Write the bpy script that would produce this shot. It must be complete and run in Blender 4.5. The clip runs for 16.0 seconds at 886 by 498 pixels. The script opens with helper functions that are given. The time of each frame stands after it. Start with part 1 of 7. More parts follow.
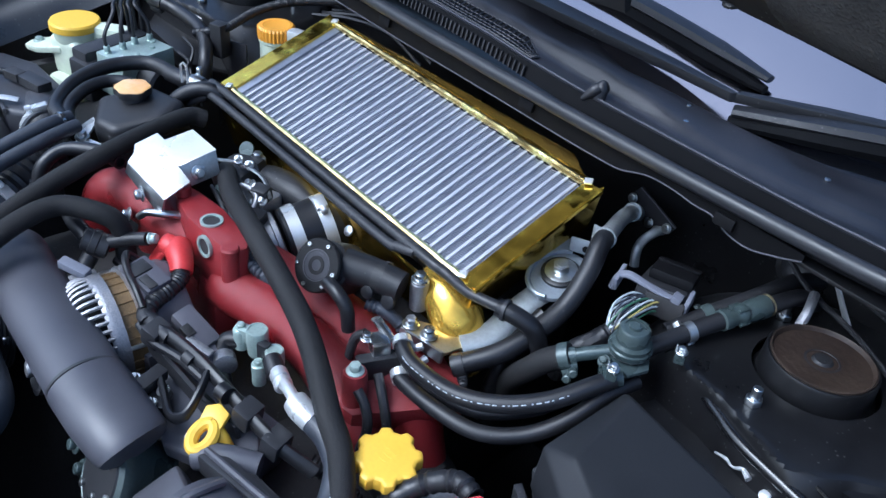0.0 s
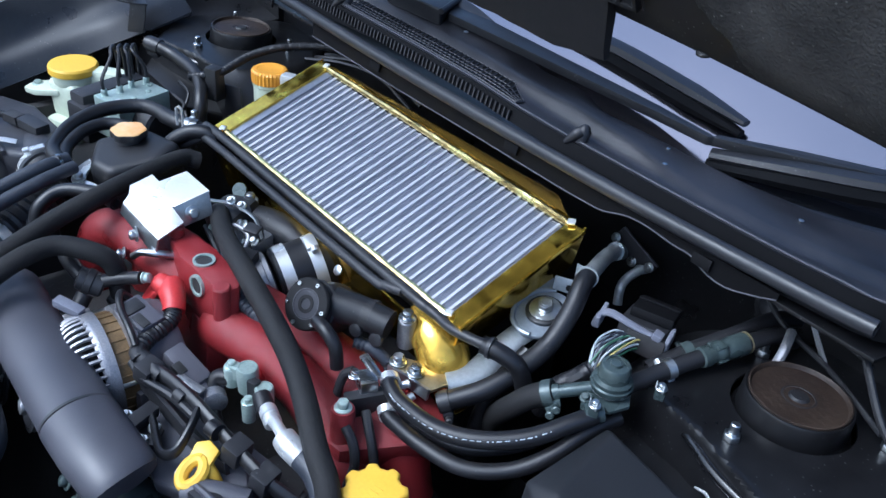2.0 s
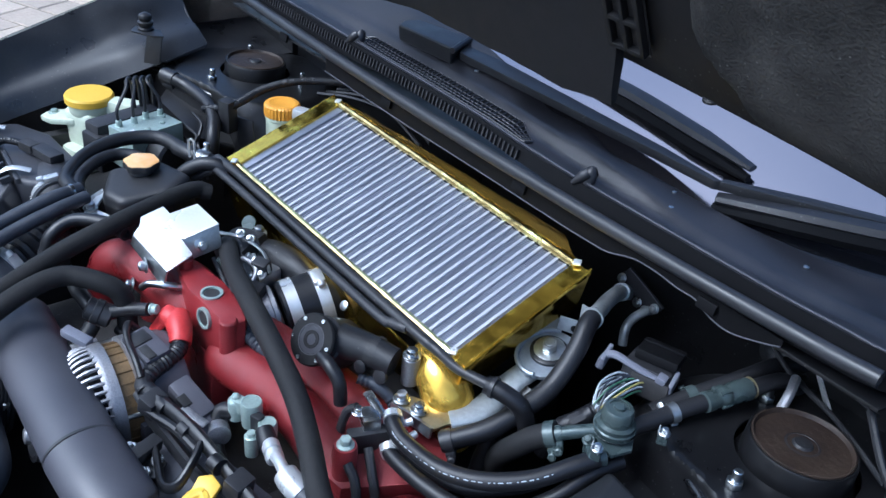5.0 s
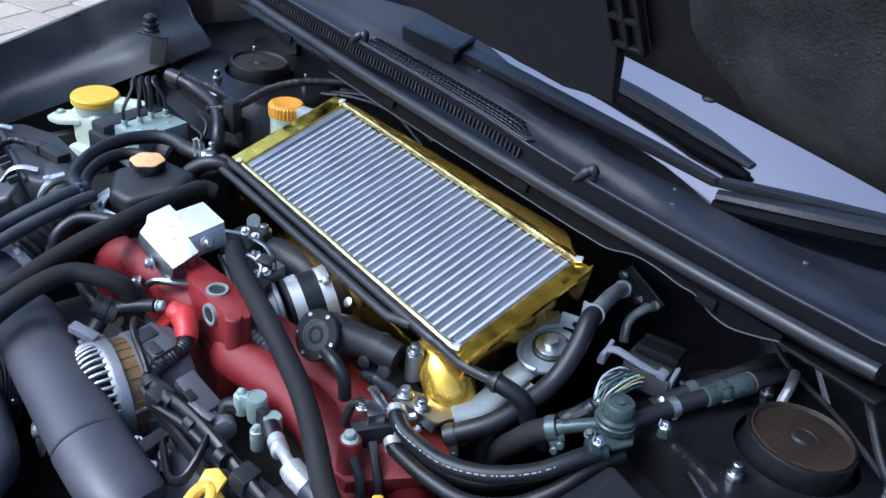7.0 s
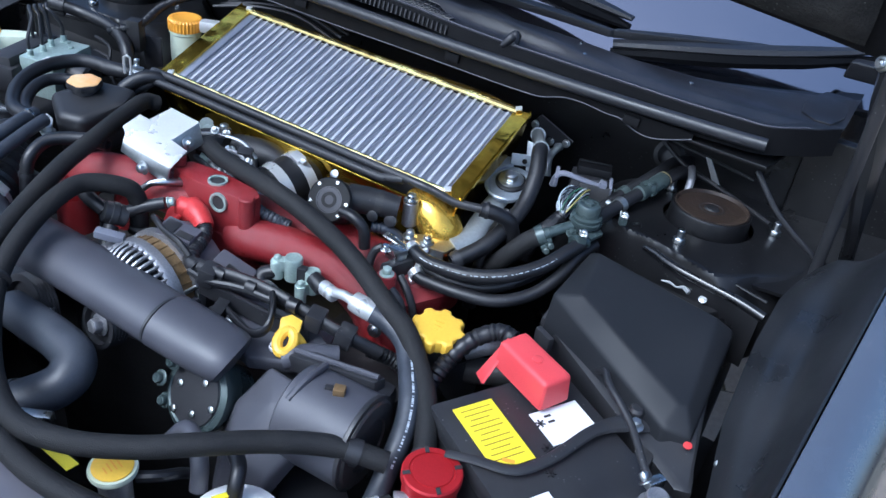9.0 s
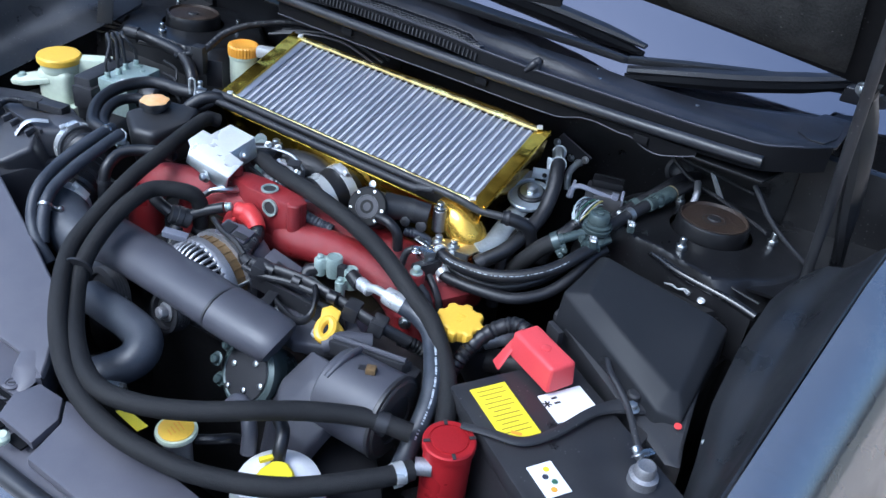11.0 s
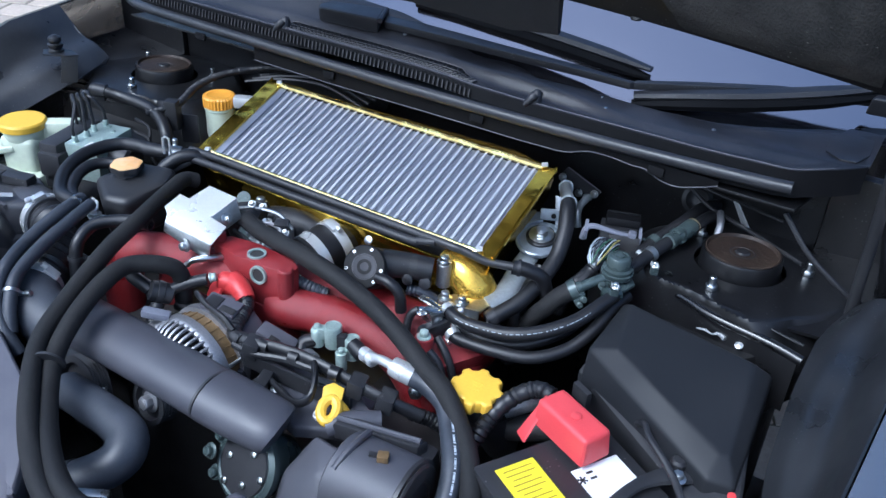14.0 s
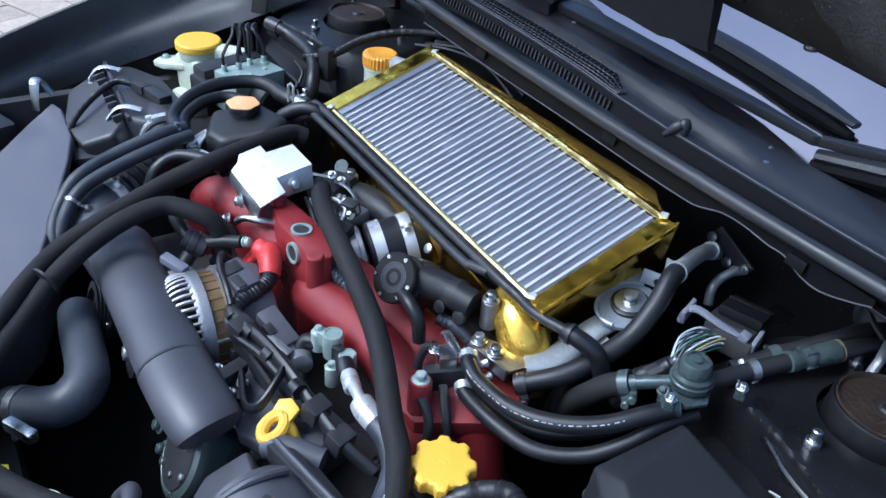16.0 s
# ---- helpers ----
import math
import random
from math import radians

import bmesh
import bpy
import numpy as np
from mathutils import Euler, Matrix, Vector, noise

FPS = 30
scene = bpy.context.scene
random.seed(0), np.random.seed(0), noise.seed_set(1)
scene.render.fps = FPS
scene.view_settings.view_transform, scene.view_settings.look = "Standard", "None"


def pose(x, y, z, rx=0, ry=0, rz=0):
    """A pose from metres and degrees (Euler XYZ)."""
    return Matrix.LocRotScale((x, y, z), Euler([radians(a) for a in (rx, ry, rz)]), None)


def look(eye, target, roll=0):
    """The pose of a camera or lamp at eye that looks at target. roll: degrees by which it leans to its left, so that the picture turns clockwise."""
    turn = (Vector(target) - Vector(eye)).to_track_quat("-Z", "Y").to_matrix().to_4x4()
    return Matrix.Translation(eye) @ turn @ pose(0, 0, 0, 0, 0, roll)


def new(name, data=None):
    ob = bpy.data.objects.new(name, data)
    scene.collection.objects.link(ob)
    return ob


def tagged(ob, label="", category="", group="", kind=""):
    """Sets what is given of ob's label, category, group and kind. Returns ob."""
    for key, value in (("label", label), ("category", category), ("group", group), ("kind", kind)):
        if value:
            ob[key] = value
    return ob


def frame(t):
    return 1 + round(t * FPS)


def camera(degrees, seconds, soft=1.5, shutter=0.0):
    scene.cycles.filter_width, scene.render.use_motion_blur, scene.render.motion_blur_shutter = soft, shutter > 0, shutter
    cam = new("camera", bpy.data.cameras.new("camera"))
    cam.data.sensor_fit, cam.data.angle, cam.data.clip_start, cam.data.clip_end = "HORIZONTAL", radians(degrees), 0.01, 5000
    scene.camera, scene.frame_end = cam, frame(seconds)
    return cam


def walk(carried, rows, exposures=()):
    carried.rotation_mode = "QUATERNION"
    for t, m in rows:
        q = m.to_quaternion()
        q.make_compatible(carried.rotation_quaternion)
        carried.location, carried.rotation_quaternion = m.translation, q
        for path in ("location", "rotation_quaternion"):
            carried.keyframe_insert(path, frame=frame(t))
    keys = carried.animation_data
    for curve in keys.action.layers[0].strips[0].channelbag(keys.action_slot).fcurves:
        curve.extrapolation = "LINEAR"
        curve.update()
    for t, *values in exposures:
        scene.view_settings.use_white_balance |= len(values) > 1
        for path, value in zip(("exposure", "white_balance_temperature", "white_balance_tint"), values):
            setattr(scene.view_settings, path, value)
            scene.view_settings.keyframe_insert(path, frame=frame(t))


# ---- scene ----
cam = camera(54.2, 16.0)
PATH = [
    (0, (0.729, -0.661, 1.405), (-0.46, 0.43, 0.224), 6.1),
    (0.5, (0.725, -0.66, 1.413), (-0.49, 0.433, 0.26), 6.3),
    (1, (0.742, -0.669, 1.421), (-0.462, 0.478, 0.31), 8.1),
    (1.5, (0.747, -0.67, 1.417), (-0.448, 0.467, 0.287), 7.1),
    (2, (0.747, -0.666, 1.421), (-0.477, 0.46, 0.31), 6.1),
    (2.5, (0.747, -0.667, 1.426), (-0.497, 0.463, 0.342), 6.1),
    (3, (0.747, -0.666, 1.424), (-0.497, 0.465, 0.342), 6.3),
    (3.5, (0.746, -0.663, 1.425), (-0.506, 0.459, 0.342), 6.6),
    (3.7, (0.746, -0.666, 1.427), (-0.511, 0.466, 0.36), 6.8),
    (6, (0.75, -0.662, 1.434), (-0.526, 0.461, 0.381), 6.6),
    (6.5, (0.752, -0.665, 1.434), (-0.527, 0.46, 0.387), 6.6),
    (7, (0.757, -0.672, 1.433), (-0.518, 0.453, 0.38), 6.6),
    (7.5, (0.765, -0.685, 1.419), (-0.495, 0.406, 0.313), 5.9),
    (8, (0.762, -0.736, 1.421), (-0.477, 0.387, 0.323), 6.4),
    (8.5, (0.711, -0.853, 1.407), (-0.374, 0.439, 0.333), 8.0),
    (9, (0.681, -1.017, 1.425), (-0.079, 0.456, 0.306), 8.6),
    (9.2, (0.698, -1.052, 1.447), (-0.054, 0.424, 0.327), 10.2),
    (11.3, (0.763, -1.103, 1.478), (-0.157, 0.306, 0.397), 5.8),
    (11.5, (0.763, -1.1, 1.475), (-0.191, 0.288, 0.397), 4.8),
    (12, (0.756, -1.09, 1.473), (-0.216, 0.285, 0.393), 4.4),
    (12.5, (0.744, -1.1, 1.479), (-0.289, 0.256, 0.433), 4.5),
    (13, (0.738, -1.081, 1.47), (-0.226, 0.301, 0.392), 3.4),
    (13.5, (0.686, -1.057, 1.461), (-0.157, 0.416, 0.403), 3.3),
    (14, (0.689, -1.018, 1.461), (-0.183, 0.443, 0.409), 3.4),
    (14.5, (0.812, -0.898, 1.461), (-0.276, 0.42, 0.422), 6.3),
    (15, (0.866, -0.791, 1.451), (-0.355, 0.349, 0.351), 5.8),
    (15.5, (0.784, -0.701, 1.413), (-0.524, 0.379, 0.354), 7.6),
    (16, (0.777, -0.661, 1.412), (-0.591, 0.263, 0.283), 5.4),
]
walk(cam, [(t, look(eye, target, roll)) for t, eye, target, roll in PATH],
     exposures=[(0, 0.64, 4870, 5), (16, 0.64, 4870, 5)])

# ---- world and light: an overcast day, the bonnet open over the bay ----
SUN_ELEV, SUN_TURN = radians(52), radians(200)
world = bpy.data.worlds.new("sky")
scene.world = world
world.use_nodes = True
wn = world.node_tree.nodes
sky = wn.new("ShaderNodeTexSky")
sky.sky_type, sky.sun_disc = "NISHITA", False
sky.sun_elevation, sky.sun_rotation = SUN_ELEV, SUN_TURN
sky.air_density, sky.dust_density, sky.ozone_density = 1.0, 7.0, 1.8
wn["Background"].inputs["Strength"].default_value = 0.15
world.node_tree.links.new(sky.outputs["Color"], wn["Background"].inputs["Color"])
sun = new("sun", bpy.data.lights.new("sun", "SUN"))
sun.data.energy, sun.data.angle, sun.data.color = 0.9, radians(30), (1.0, 0.97, 0.93)
sun.matrix_world = look((-1.2, -3.0, 5.0), (0, 0, 0.8))

# ---- materials ----
def material(name, color, rough=0.5, metal=0.0, grain=400.0, vary=0.15, bump=0.05, dust=0.0, dust_color=(0.25, 0.23, 0.2),
             stain=18.0, spec=0.5, coat=0.0, rand=0.0, island=False, specks=0.0):
    """A surface with fine grain, broad staining, optional dust in patches and fine relief."""
    m = bpy.data.materials.new(name)
    m.use_nodes = True
    nt, n = m.node_tree, m.node_tree.nodes
    b = n["Principled BSDF"]
    link = nt.links.new
    tc = n.new("ShaderNodeTexCoord")
    fine, broad = n.new("ShaderNodeTexNoise"), n.new("ShaderNodeTexNoise")
    fine.inputs["Scale"].default_value, fine.inputs["Detail"].default_value = grain, 3
    broad.inputs["Scale"].default_value, broad.inputs["Detail"].default_value = stain, 6
    for t in (fine, broad):
        link(tc.outputs["Object"], t.inputs["Vector"])
    mix = n.new("ShaderNodeMath"); mix.operation = "ADD"
    link(fine.outputs["Fac"], mix.inputs[0]); link(broad.outputs["Fac"], mix.inputs[1])
    span = n.new("ShaderNodeMapRange")
    span.inputs["From Min"].default_value, span.inputs["From Max"].default_value = 0.6, 1.4
    span.inputs["To Min"].default_value, span.inputs["To Max"].default_value = 1 - vary, 1 + vary
    link(mix.outputs[0], span.inputs["Value"])
    col = n.new("ShaderNodeMixRGB"); col.blend_type = "MULTIPLY"; col.inputs["Fac"].default_value = 1
    col.inputs["Color1"].default_value = (*color, 1)
    link(span.outputs[0], col.inputs["Color2"])
    out = col.outputs["Color"]
    if rand:
        info = n.new("ShaderNodeObjectInfo")
        r2 = n.new("ShaderNodeMapRange")
        r2.inputs["To Min"].default_value, r2.inputs["To Max"].default_value = 1 - rand, 1 + rand
        geo = n.new("ShaderNodeNewGeometry")
        link(geo.outputs["Random Per Island"] if island else info.outputs["Random"], r2.inputs["Value"])
        c2 = n.new("ShaderNodeMixRGB"); c2.blend_type = "MULTIPLY"; c2.inputs["Fac"].default_value = 1
        link(out, c2.inputs["Color1"]); link(r2.outputs[0], c2.inputs["Color2"])
        out = c2.outputs["Color"]
    if dust:
        d = n.new("ShaderNodeTexNoise")
        d.inputs["Scale"].default_value, d.inputs["Detail"].default_value, d.inputs["Roughness"].default_value = 9, 8, 0.7
        link(tc.outputs["Object"], d.inputs["Vector"])
        ramp = n.new("ShaderNodeMapRange")
        ramp.inputs["From Min"].default_value, ramp.inputs["From Max"].default_value = 0.42, 0.75
        ramp.inputs["To Max"].default_value = dust
        link(d.outputs["Fac"], ramp.inputs["Value"])
        c3 = n.new("ShaderNodeMixRGB")
        link(ramp.outputs[0], c3.inputs["Fac"]); link(out, c3.inputs["Color1"])
        c3.inputs["Color2"].default_value = (*dust_color, 1)
        out = c3.outputs["Color"]
    if specks:
        v, mask = n.new("ShaderNodeTexVoronoi"), n.new("ShaderNodeTexNoise")
        v.inputs["Scale"].default_value, mask.inputs["Scale"].default_value = 130, 16
        for t in (v, mask):
            link(tc.outputs["Object"], t.inputs["Vector"])
        dot, gate, amount = n.new("ShaderNodeMapRange"), n.new("ShaderNodeMapRange"), n.new("ShaderNodeMath")
        dot.inputs["From Min"].default_value, dot.inputs["From Max"].default_value = 0.16, 0.08
        gate.inputs["From Min"].default_value, gate.inputs["From Max"].default_value = 0.5, 0.62
        gate.inputs["To Max"].default_value = specks
        amount.operation = "MULTIPLY"
        link(v.outputs["Distance"], dot.inputs["Value"]); link(mask.outputs["Fac"], gate.inputs["Value"])
        link(dot.outputs[0], amount.inputs[0]); link(gate.outputs[0], amount.inputs[1])
        c4 = n.new("ShaderNodeMixRGB")
        link(amount.outputs[0], c4.inputs["Fac"]); link(out, c4.inputs["Color1"])
        c4.inputs["Color2"].default_value = (0.3, 0.29, 0.28, 1)
        out = c4.outputs["Color"]
    link(out, b.inputs["Base Color"])
    rr = n.new("ShaderNodeMapRange")
    rr.inputs["From Min"].default_value, rr.inputs["From Max"].default_value = 0.3, 0.7
    rr.inputs["To Min"].default_value, rr.inputs["To Max"].default_value = max(0.03, rough - 0.12), min(1, rough + 0.12)
    link(broad.outputs["Fac"], rr.inputs["Value"]); link(rr.outputs[0], b.inputs["Roughness"])
    b.inputs["Metallic"].default_value = metal
    b.inputs["Specular IOR Level"].default_value = spec
    b.inputs["Coat Weight"].default_value = coat
    b.inputs["Coat Roughness"].default_value = 0.08
    if bump:
        bp = n.new("ShaderNodeBump")
        bp.inputs["Strength"].default_value, bp.inputs["Distance"].default_value = bump, 0.002
        link(fine.outputs["Fac"], bp.inputs["Height"]); link(bp.outputs["Normal"], b.inputs["Normal"])
    return m


def braided(name, color):
    """Woven hose cover: a fine diagonal weave."""
    m = material(name, color, 0.7, 0, 300, 0.25, 0.0, dust=0.05, spec=0.3)
    nt, n = m.node_tree, m.node_tree.nodes
    tc = n.new("ShaderNodeTexCoord")
    v = n.new("ShaderNodeTexVoronoi"); v.inputs["Scale"].default_value = 900
    nt.links.new(tc.outputs["Object"], v.inputs["Vector"])
    bp = n.new("ShaderNodeBump"); bp.inputs["Strength"].default_value, bp.inputs["Distance"].default_value = 0.4, 0.0010
    nt.links.new(v.outputs["Distance"], bp.inputs["Height"])
    nt.links.new(bp.outputs["Normal"], n["Principled BSDF"].inputs["Normal"])
    return m


def crumpled_foil(name, color, crease=0.13):
    """Metallised tape with soft creases."""
    m = material(name, color, 0.17, 1.0, 60, 0.25, 0.0, stain=30)
    nt, n = m.node_tree, m.node_tree.nodes
    tc = n.new("ShaderNodeTexCoord")
    a, c = n.new("ShaderNodeTexNoise"), n.new("ShaderNodeTexVoronoi")
    a.inputs["Scale"].default_value, a.inputs["Detail"].default_value = 45, 5
    c.inputs["Scale"].default_value = 38
    add = n.new("ShaderNodeMath"); add.operation = "ADD"
    for t in (a, c):
        nt.links.new(tc.outputs["Object"], t.inputs["Vector"])
    nt.links.new(a.outputs["Fac"], add.inputs[0]); nt.links.new(c.outputs["Distance"], add.inputs[1])
    bp = n.new("ShaderNodeBump"); bp.inputs["Strength"].default_value, bp.inputs["Distance"].default_value = crease, 0.003
    nt.links.new(add.outputs[0], bp.inputs["Height"])
    nt.links.new(bp.outputs["Normal"], n["Principled BSDF"].inputs["Normal"])
    return m


RUBBER = material("rubber", (0.011, 0.011, 0.013), 0.42, 0, 500, 0.25, 0.05, dust=0.12, dust_color=(0.045, 0.045, 0.05), specks=0.1)
RUBBER_BLUE = material("dusty_rubber", (0.030, 0.034, 0.045), 0.5, 0, 300, 0.25, 0.05, dust=0.25, dust_color=(0.13, 0.14, 0.16))
BRAID = braided("braided_sleeve", (0.012, 0.012, 0.013))
PLASTIC = material("black_plastic", (0.022, 0.022, 0.025), 0.45, 0, 900, 0.2, 0.06, dust=0.12, dust_color=(0.1, 0.1, 0.1), specks=0.3)
PIPE_ALLOY = material("dull_alloy_pipe", (0.40, 0.43, 0.45), 0.42, 0.55, 260, 0.2, 0.06, dust=0.25, dust_color=(0.24, 0.25, 0.25))
ZINC_BLUE = material("blue_passivated_zinc", (0.30, 0.335, 0.38), 0.42, 0.5, 260, 0.15, 0.05, dust=0.2, dust_color=(0.30, 0.32, 0.34), stain=20)
LEVER = material("grey_lever_plastic", (0.17, 0.175, 0.215), 0.5, 0, 500, 0.15, 0.06, dust=0.25, dust_color=(0.26, 0.27, 0.30))
PLASTIC_GREY = material("grey_plastic", (0.061, 0.061, 0.074), 0.46, 0, 1100, 0.12, 0.12, dust=0.15, dust_color=(0.12, 0.115, 0.125))
SLAM = material("grey_slam_plastic", (0.092, 0.089, 0.106), 0.45, 0, 1100, 0.12, 0.10, dust=0.2, dust_color=(0.19, 0.18, 0.19))
SEAL = material("grey_seal_rubber", (0.022, 0.023, 0.027), 0.38, 0, 300, 0.2, 0.04, dust=0.2, dust_color=(0.07, 0.07, 0.075))
PLASTIC_DULL = material("weathered_plastic", (0.014, 0.014, 0.016), 0.5, 0, 700, 0.25, 0.08, dust=0.25, dust_color=(0.045, 0.044, 0.045), specks=0.35)
COWL = material("cowl_plastic", (0.016, 0.016, 0.019), 0.40, 0, 700, 0.25, 0.06, dust=0.4, dust_color=(0.062, 0.058, 0.066), spec=0.55, specks=0.12)
WING = material("satin_black_wing", (0.015, 0.016, 0.019), 0.36, 0, 300, 0.25, 0.02, dust=0.3, dust_color=(0.05, 0.05, 0.052), specks=0.2)
UNDER = material("bonnet_underside", (0.007, 0.007, 0.008), 0.6, 0, 200, 0.25, 0.02, dust=0.25, dust_color=(0.03, 0.029, 0.028), spec=0.25, specks=0.2)
PAINT = material("dark_paint", (0.0075, 0.0075, 0.0085), 0.36, 0, 120, 0.3, 0.02, dust=0.15, dust_color=(0.025, 0.023, 0.022), coat=0.15, spec=0.42, specks=0.22)
BODY = material("gloss_dark_body_paint", (0.085, 0.085, 0.088), 0.32, 0.35, 900, 0.15, 0.0, dust=0.25, dust_color=(0.12, 0.115, 0.11), coat=1.0)
BODY.node_tree.nodes["Principled BSDF"].inputs["Coat IOR"].default_value = 3.2
# black of deep parts, lightened to paint in haze; also fills slots with shade
DEEP = material("lifted_black", (0.026, 0.025, 0.026), 0.55, 0, 200, 0.35, 0.1, dust=0.3, dust_color=(0.075, 0.07, 0.064), specks=0.25)
# near-black that paints shade into wells, slots and gaps; also plain black plastic
VOID = material("black_plastic_and_shade", (0.005, 0.005, 0.006), 0.7, 0, 300, 0.2, 0.0, spec=0.15)
STEEL = material("zinc_plated_steel", (0.55, 0.57, 0.58), 0.32, 1.0, 300, 0.15, 0.03)
BRIGHT = material("bright_plate", (0.70, 0.71, 0.71), 0.34, 0.6, 300, 0.08, 0.02, stain=12)
CAST = material("cast_aluminium", (0.34, 0.34, 0.36), 0.48, 0.75, 500, 0.25, 0.25, dust=0.35, dust_color=(0.17, 0.155, 0.145))
GREENISH = material("oxidised_aluminium", (0.40, 0.49, 0.45), 0.45, 0.45, 300, 0.2, 0.1, dust=0.2, dust_color=(0.4, 0.42, 0.4))
# one aluminium in three tones, darker the deeper the layer lies
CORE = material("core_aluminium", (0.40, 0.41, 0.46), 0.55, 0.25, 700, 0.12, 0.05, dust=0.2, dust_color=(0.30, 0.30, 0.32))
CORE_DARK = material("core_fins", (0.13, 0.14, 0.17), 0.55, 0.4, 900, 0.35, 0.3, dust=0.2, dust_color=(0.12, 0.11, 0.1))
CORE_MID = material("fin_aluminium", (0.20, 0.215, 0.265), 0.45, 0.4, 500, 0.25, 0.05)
FOIL = crumpled_foil("gold_foil", (0.95, 0.63, 0.08))
FOIL_FLAT = crumpled_foil("smooth_gold_foil", (0.98, 0.68, 0.10), 0.04)
# same gold foil, paled to paint the highlight along rolled edges
FOIL_GLINT = crumpled_foil("glint_gold_foil", (1.0, 0.80, 0.34))
# same gold foil, darkened where it faces the dark bay
FOIL_SHADE = crumpled_foil("shaded_gold_foil", (0.80, 0.50, 0.07))
FOIL_SHADE.node_tree.nodes["Principled BSDF"].inputs["Metallic"].default_value = 0.75
RED = material("red_wrinkle_paint", (0.235, 0.014, 0.017), 0.36, 0, 1300, 0.3, 0.45, dust=0.5, dust_color=(0.185, 0.075, 0.080), specks=0.14)
RED_PLASTIC = material("red_plastic", (0.62, 0.06, 0.07), 0.42, 0, 700, 0.08, 0.03, dust=0.1, dust_color=(0.55, 0.2, 0.2))
RED_RUBBER = material("red_rubber_boot", (0.52, 0.035, 0.035), 0.45, 0, 300, 0.15, 0.05, dust=0.15, dust_color=(0.5, 0.12, 0.12))
RED_ANODISED = material("red_anodised_alloy", (0.42, 0.018, 0.024), 0.35, 0.35, 500, 0.12, 0.03)
PASSIVATED = material("yellow_passivated_steel", (0.58, 0.50, 0.30), 0.35, 0.9, 300, 0.15, 0.03, dust=0.2, dust_color=(0.4, 0.38, 0.33))
YELLOW = material("yellow_plastic", (0.80, 0.50, 0.045), 0.42, 0, 300, 0.08, 0.03, dust=0.08, dust_color=(0.5, 0.35, 0.1))
ORANGE = material("orange_plastic", (0.78, 0.36, 0.035), 0.45, 0, 300, 0.1, 0.03, dust=0.12, dust_color=(0.4, 0.25, 0.1))
CREAM = material("aged_white_plastic", (0.60, 0.66, 0.52), 0.4, 0, 120, 0.1, 0.02, dust=0.1, dust_color=(0.45, 0.42, 0.3))
WHITE = material("white_label", (0.80, 0.80, 0.82), 0.5, 0, 300, 0.04, 0.0)
LABEL_Y = material("yellow_label", (0.85, 0.70, 0.02), 0.4, 0, 300, 0.04, 0.0)
INK = material("printed_ink", (0.25, 0.18, 0.03), 0.5, 0, 300, 0.1, 0.0)
PALE_INK = material("white_print", (0.50, 0.55, 0.60), 0.5, 0, 300, 0.1, 0.0)
RUST = material("rusty_steel", (0.030, 0.020, 0.015), 0.5, 0.2, 160, 0.6, 0.4, dust=0.7, dust_color=(0.075, 0.052, 0.034))
COPPER = material("varnished_windings", (0.20, 0.13, 0.06), 0.45, 0.3, 400, 0.3, 0.2)
# broad pale patches paint the felt's sheen; the specks are dust
FELT = material("bonnet_felt", (0.03, 0.03, 0.03), 0.95, 0, 350, 0.5, 0.8, dust=0.5, dust_color=(0.11, 0.105, 0.1), spec=0.2, specks=0.4)
WIRES = [material("wire_" + n, c, 0.45, 0, 200, 0.1, 0.0) for n, c in (("white", (0.45, 0.5, 0.55)), ("blue", (0.035, 0.04, 0.06)),
         ("green", (0.05, 0.13, 0.08)), ("yellow", (0.34, 0.30, 0.10)), ("orange", (0.7, 0.25, 0.05)))]
PAVER = material("paving_block", (0.455, 0.375, 0.295), 0.88, 0, 70, 0.22, 0.4, dust=0.45, dust_color=(0.25, 0.225, 0.19), stain=5, rand=0.16)
SAND = material("joint_sand", (0.17, 0.15, 0.11), 0.95, 0, 200, 0.35, 0.4, dust=0.4, dust_color=(0.09, 0.11, 0.04), stain=2)
MOSS = material("moss", (0.10, 0.16, 0.03), 0.9, 0, 300, 0.4, 0.4)
GLASS = material("windscreen_glass", (0.012, 0.013, 0.016), 0.06, 0, 50, 0.1, 0.0, spec=0.5)
# tint and high IOR put a paler, brighter sky reflection into the glass
GLASS.node_tree.nodes["Principled BSDF"].inputs["Specular Tint"].default_value = (1.0, 0.92, 0.93, 1)
GLASS.node_tree.nodes["Principled BSDF"].inputs["IOR"].default_value = 5.0
SMOKED = material("smoked_grey_alloy", (0.065, 0.088, 0.088), 0.3, 0.3, 300, 0.2, 0.08, dust=0.2, dust_color=(0.2, 0.22, 0.21))
AIRBOX = material("airbox_plastic", (0.045, 0.045, 0.051), 0.42, 0, 700, 0.2, 0.08, dust=0.25, dust_color=(0.075, 0.073, 0.075), specks=0.3)
LID_BLACK = material("satin_black_lid", (0.017, 0.018, 0.021), 0.52, 0, 900, 0.15, 0.06, dust=0.1, dust_color=(0.03, 0.03, 0.032), spec=0.25)
# zinc whitened to hold the sky's reflection in its colour
ZINC_SHEET = material("whitened_zinc", (0.84, 0.85, 0.85), 0.32, 0.45, 300, 0.06, 0.02, stain=12)
GLOSS = material("gloss_black_paint", (0.006, 0.006, 0.007), 0.26, 0, 120, 0.2, 0.0, dust=0.1, dust_color=(0.05, 0.05, 0.05), coat=0.6)
WORN_LABEL = material("worn_cap_label", (0.78, 0.40, 0.12), 0.45, 0, 200, 0.1, 0.0, dust=0.75, dust_color=(0.8, 0.72, 0.58))
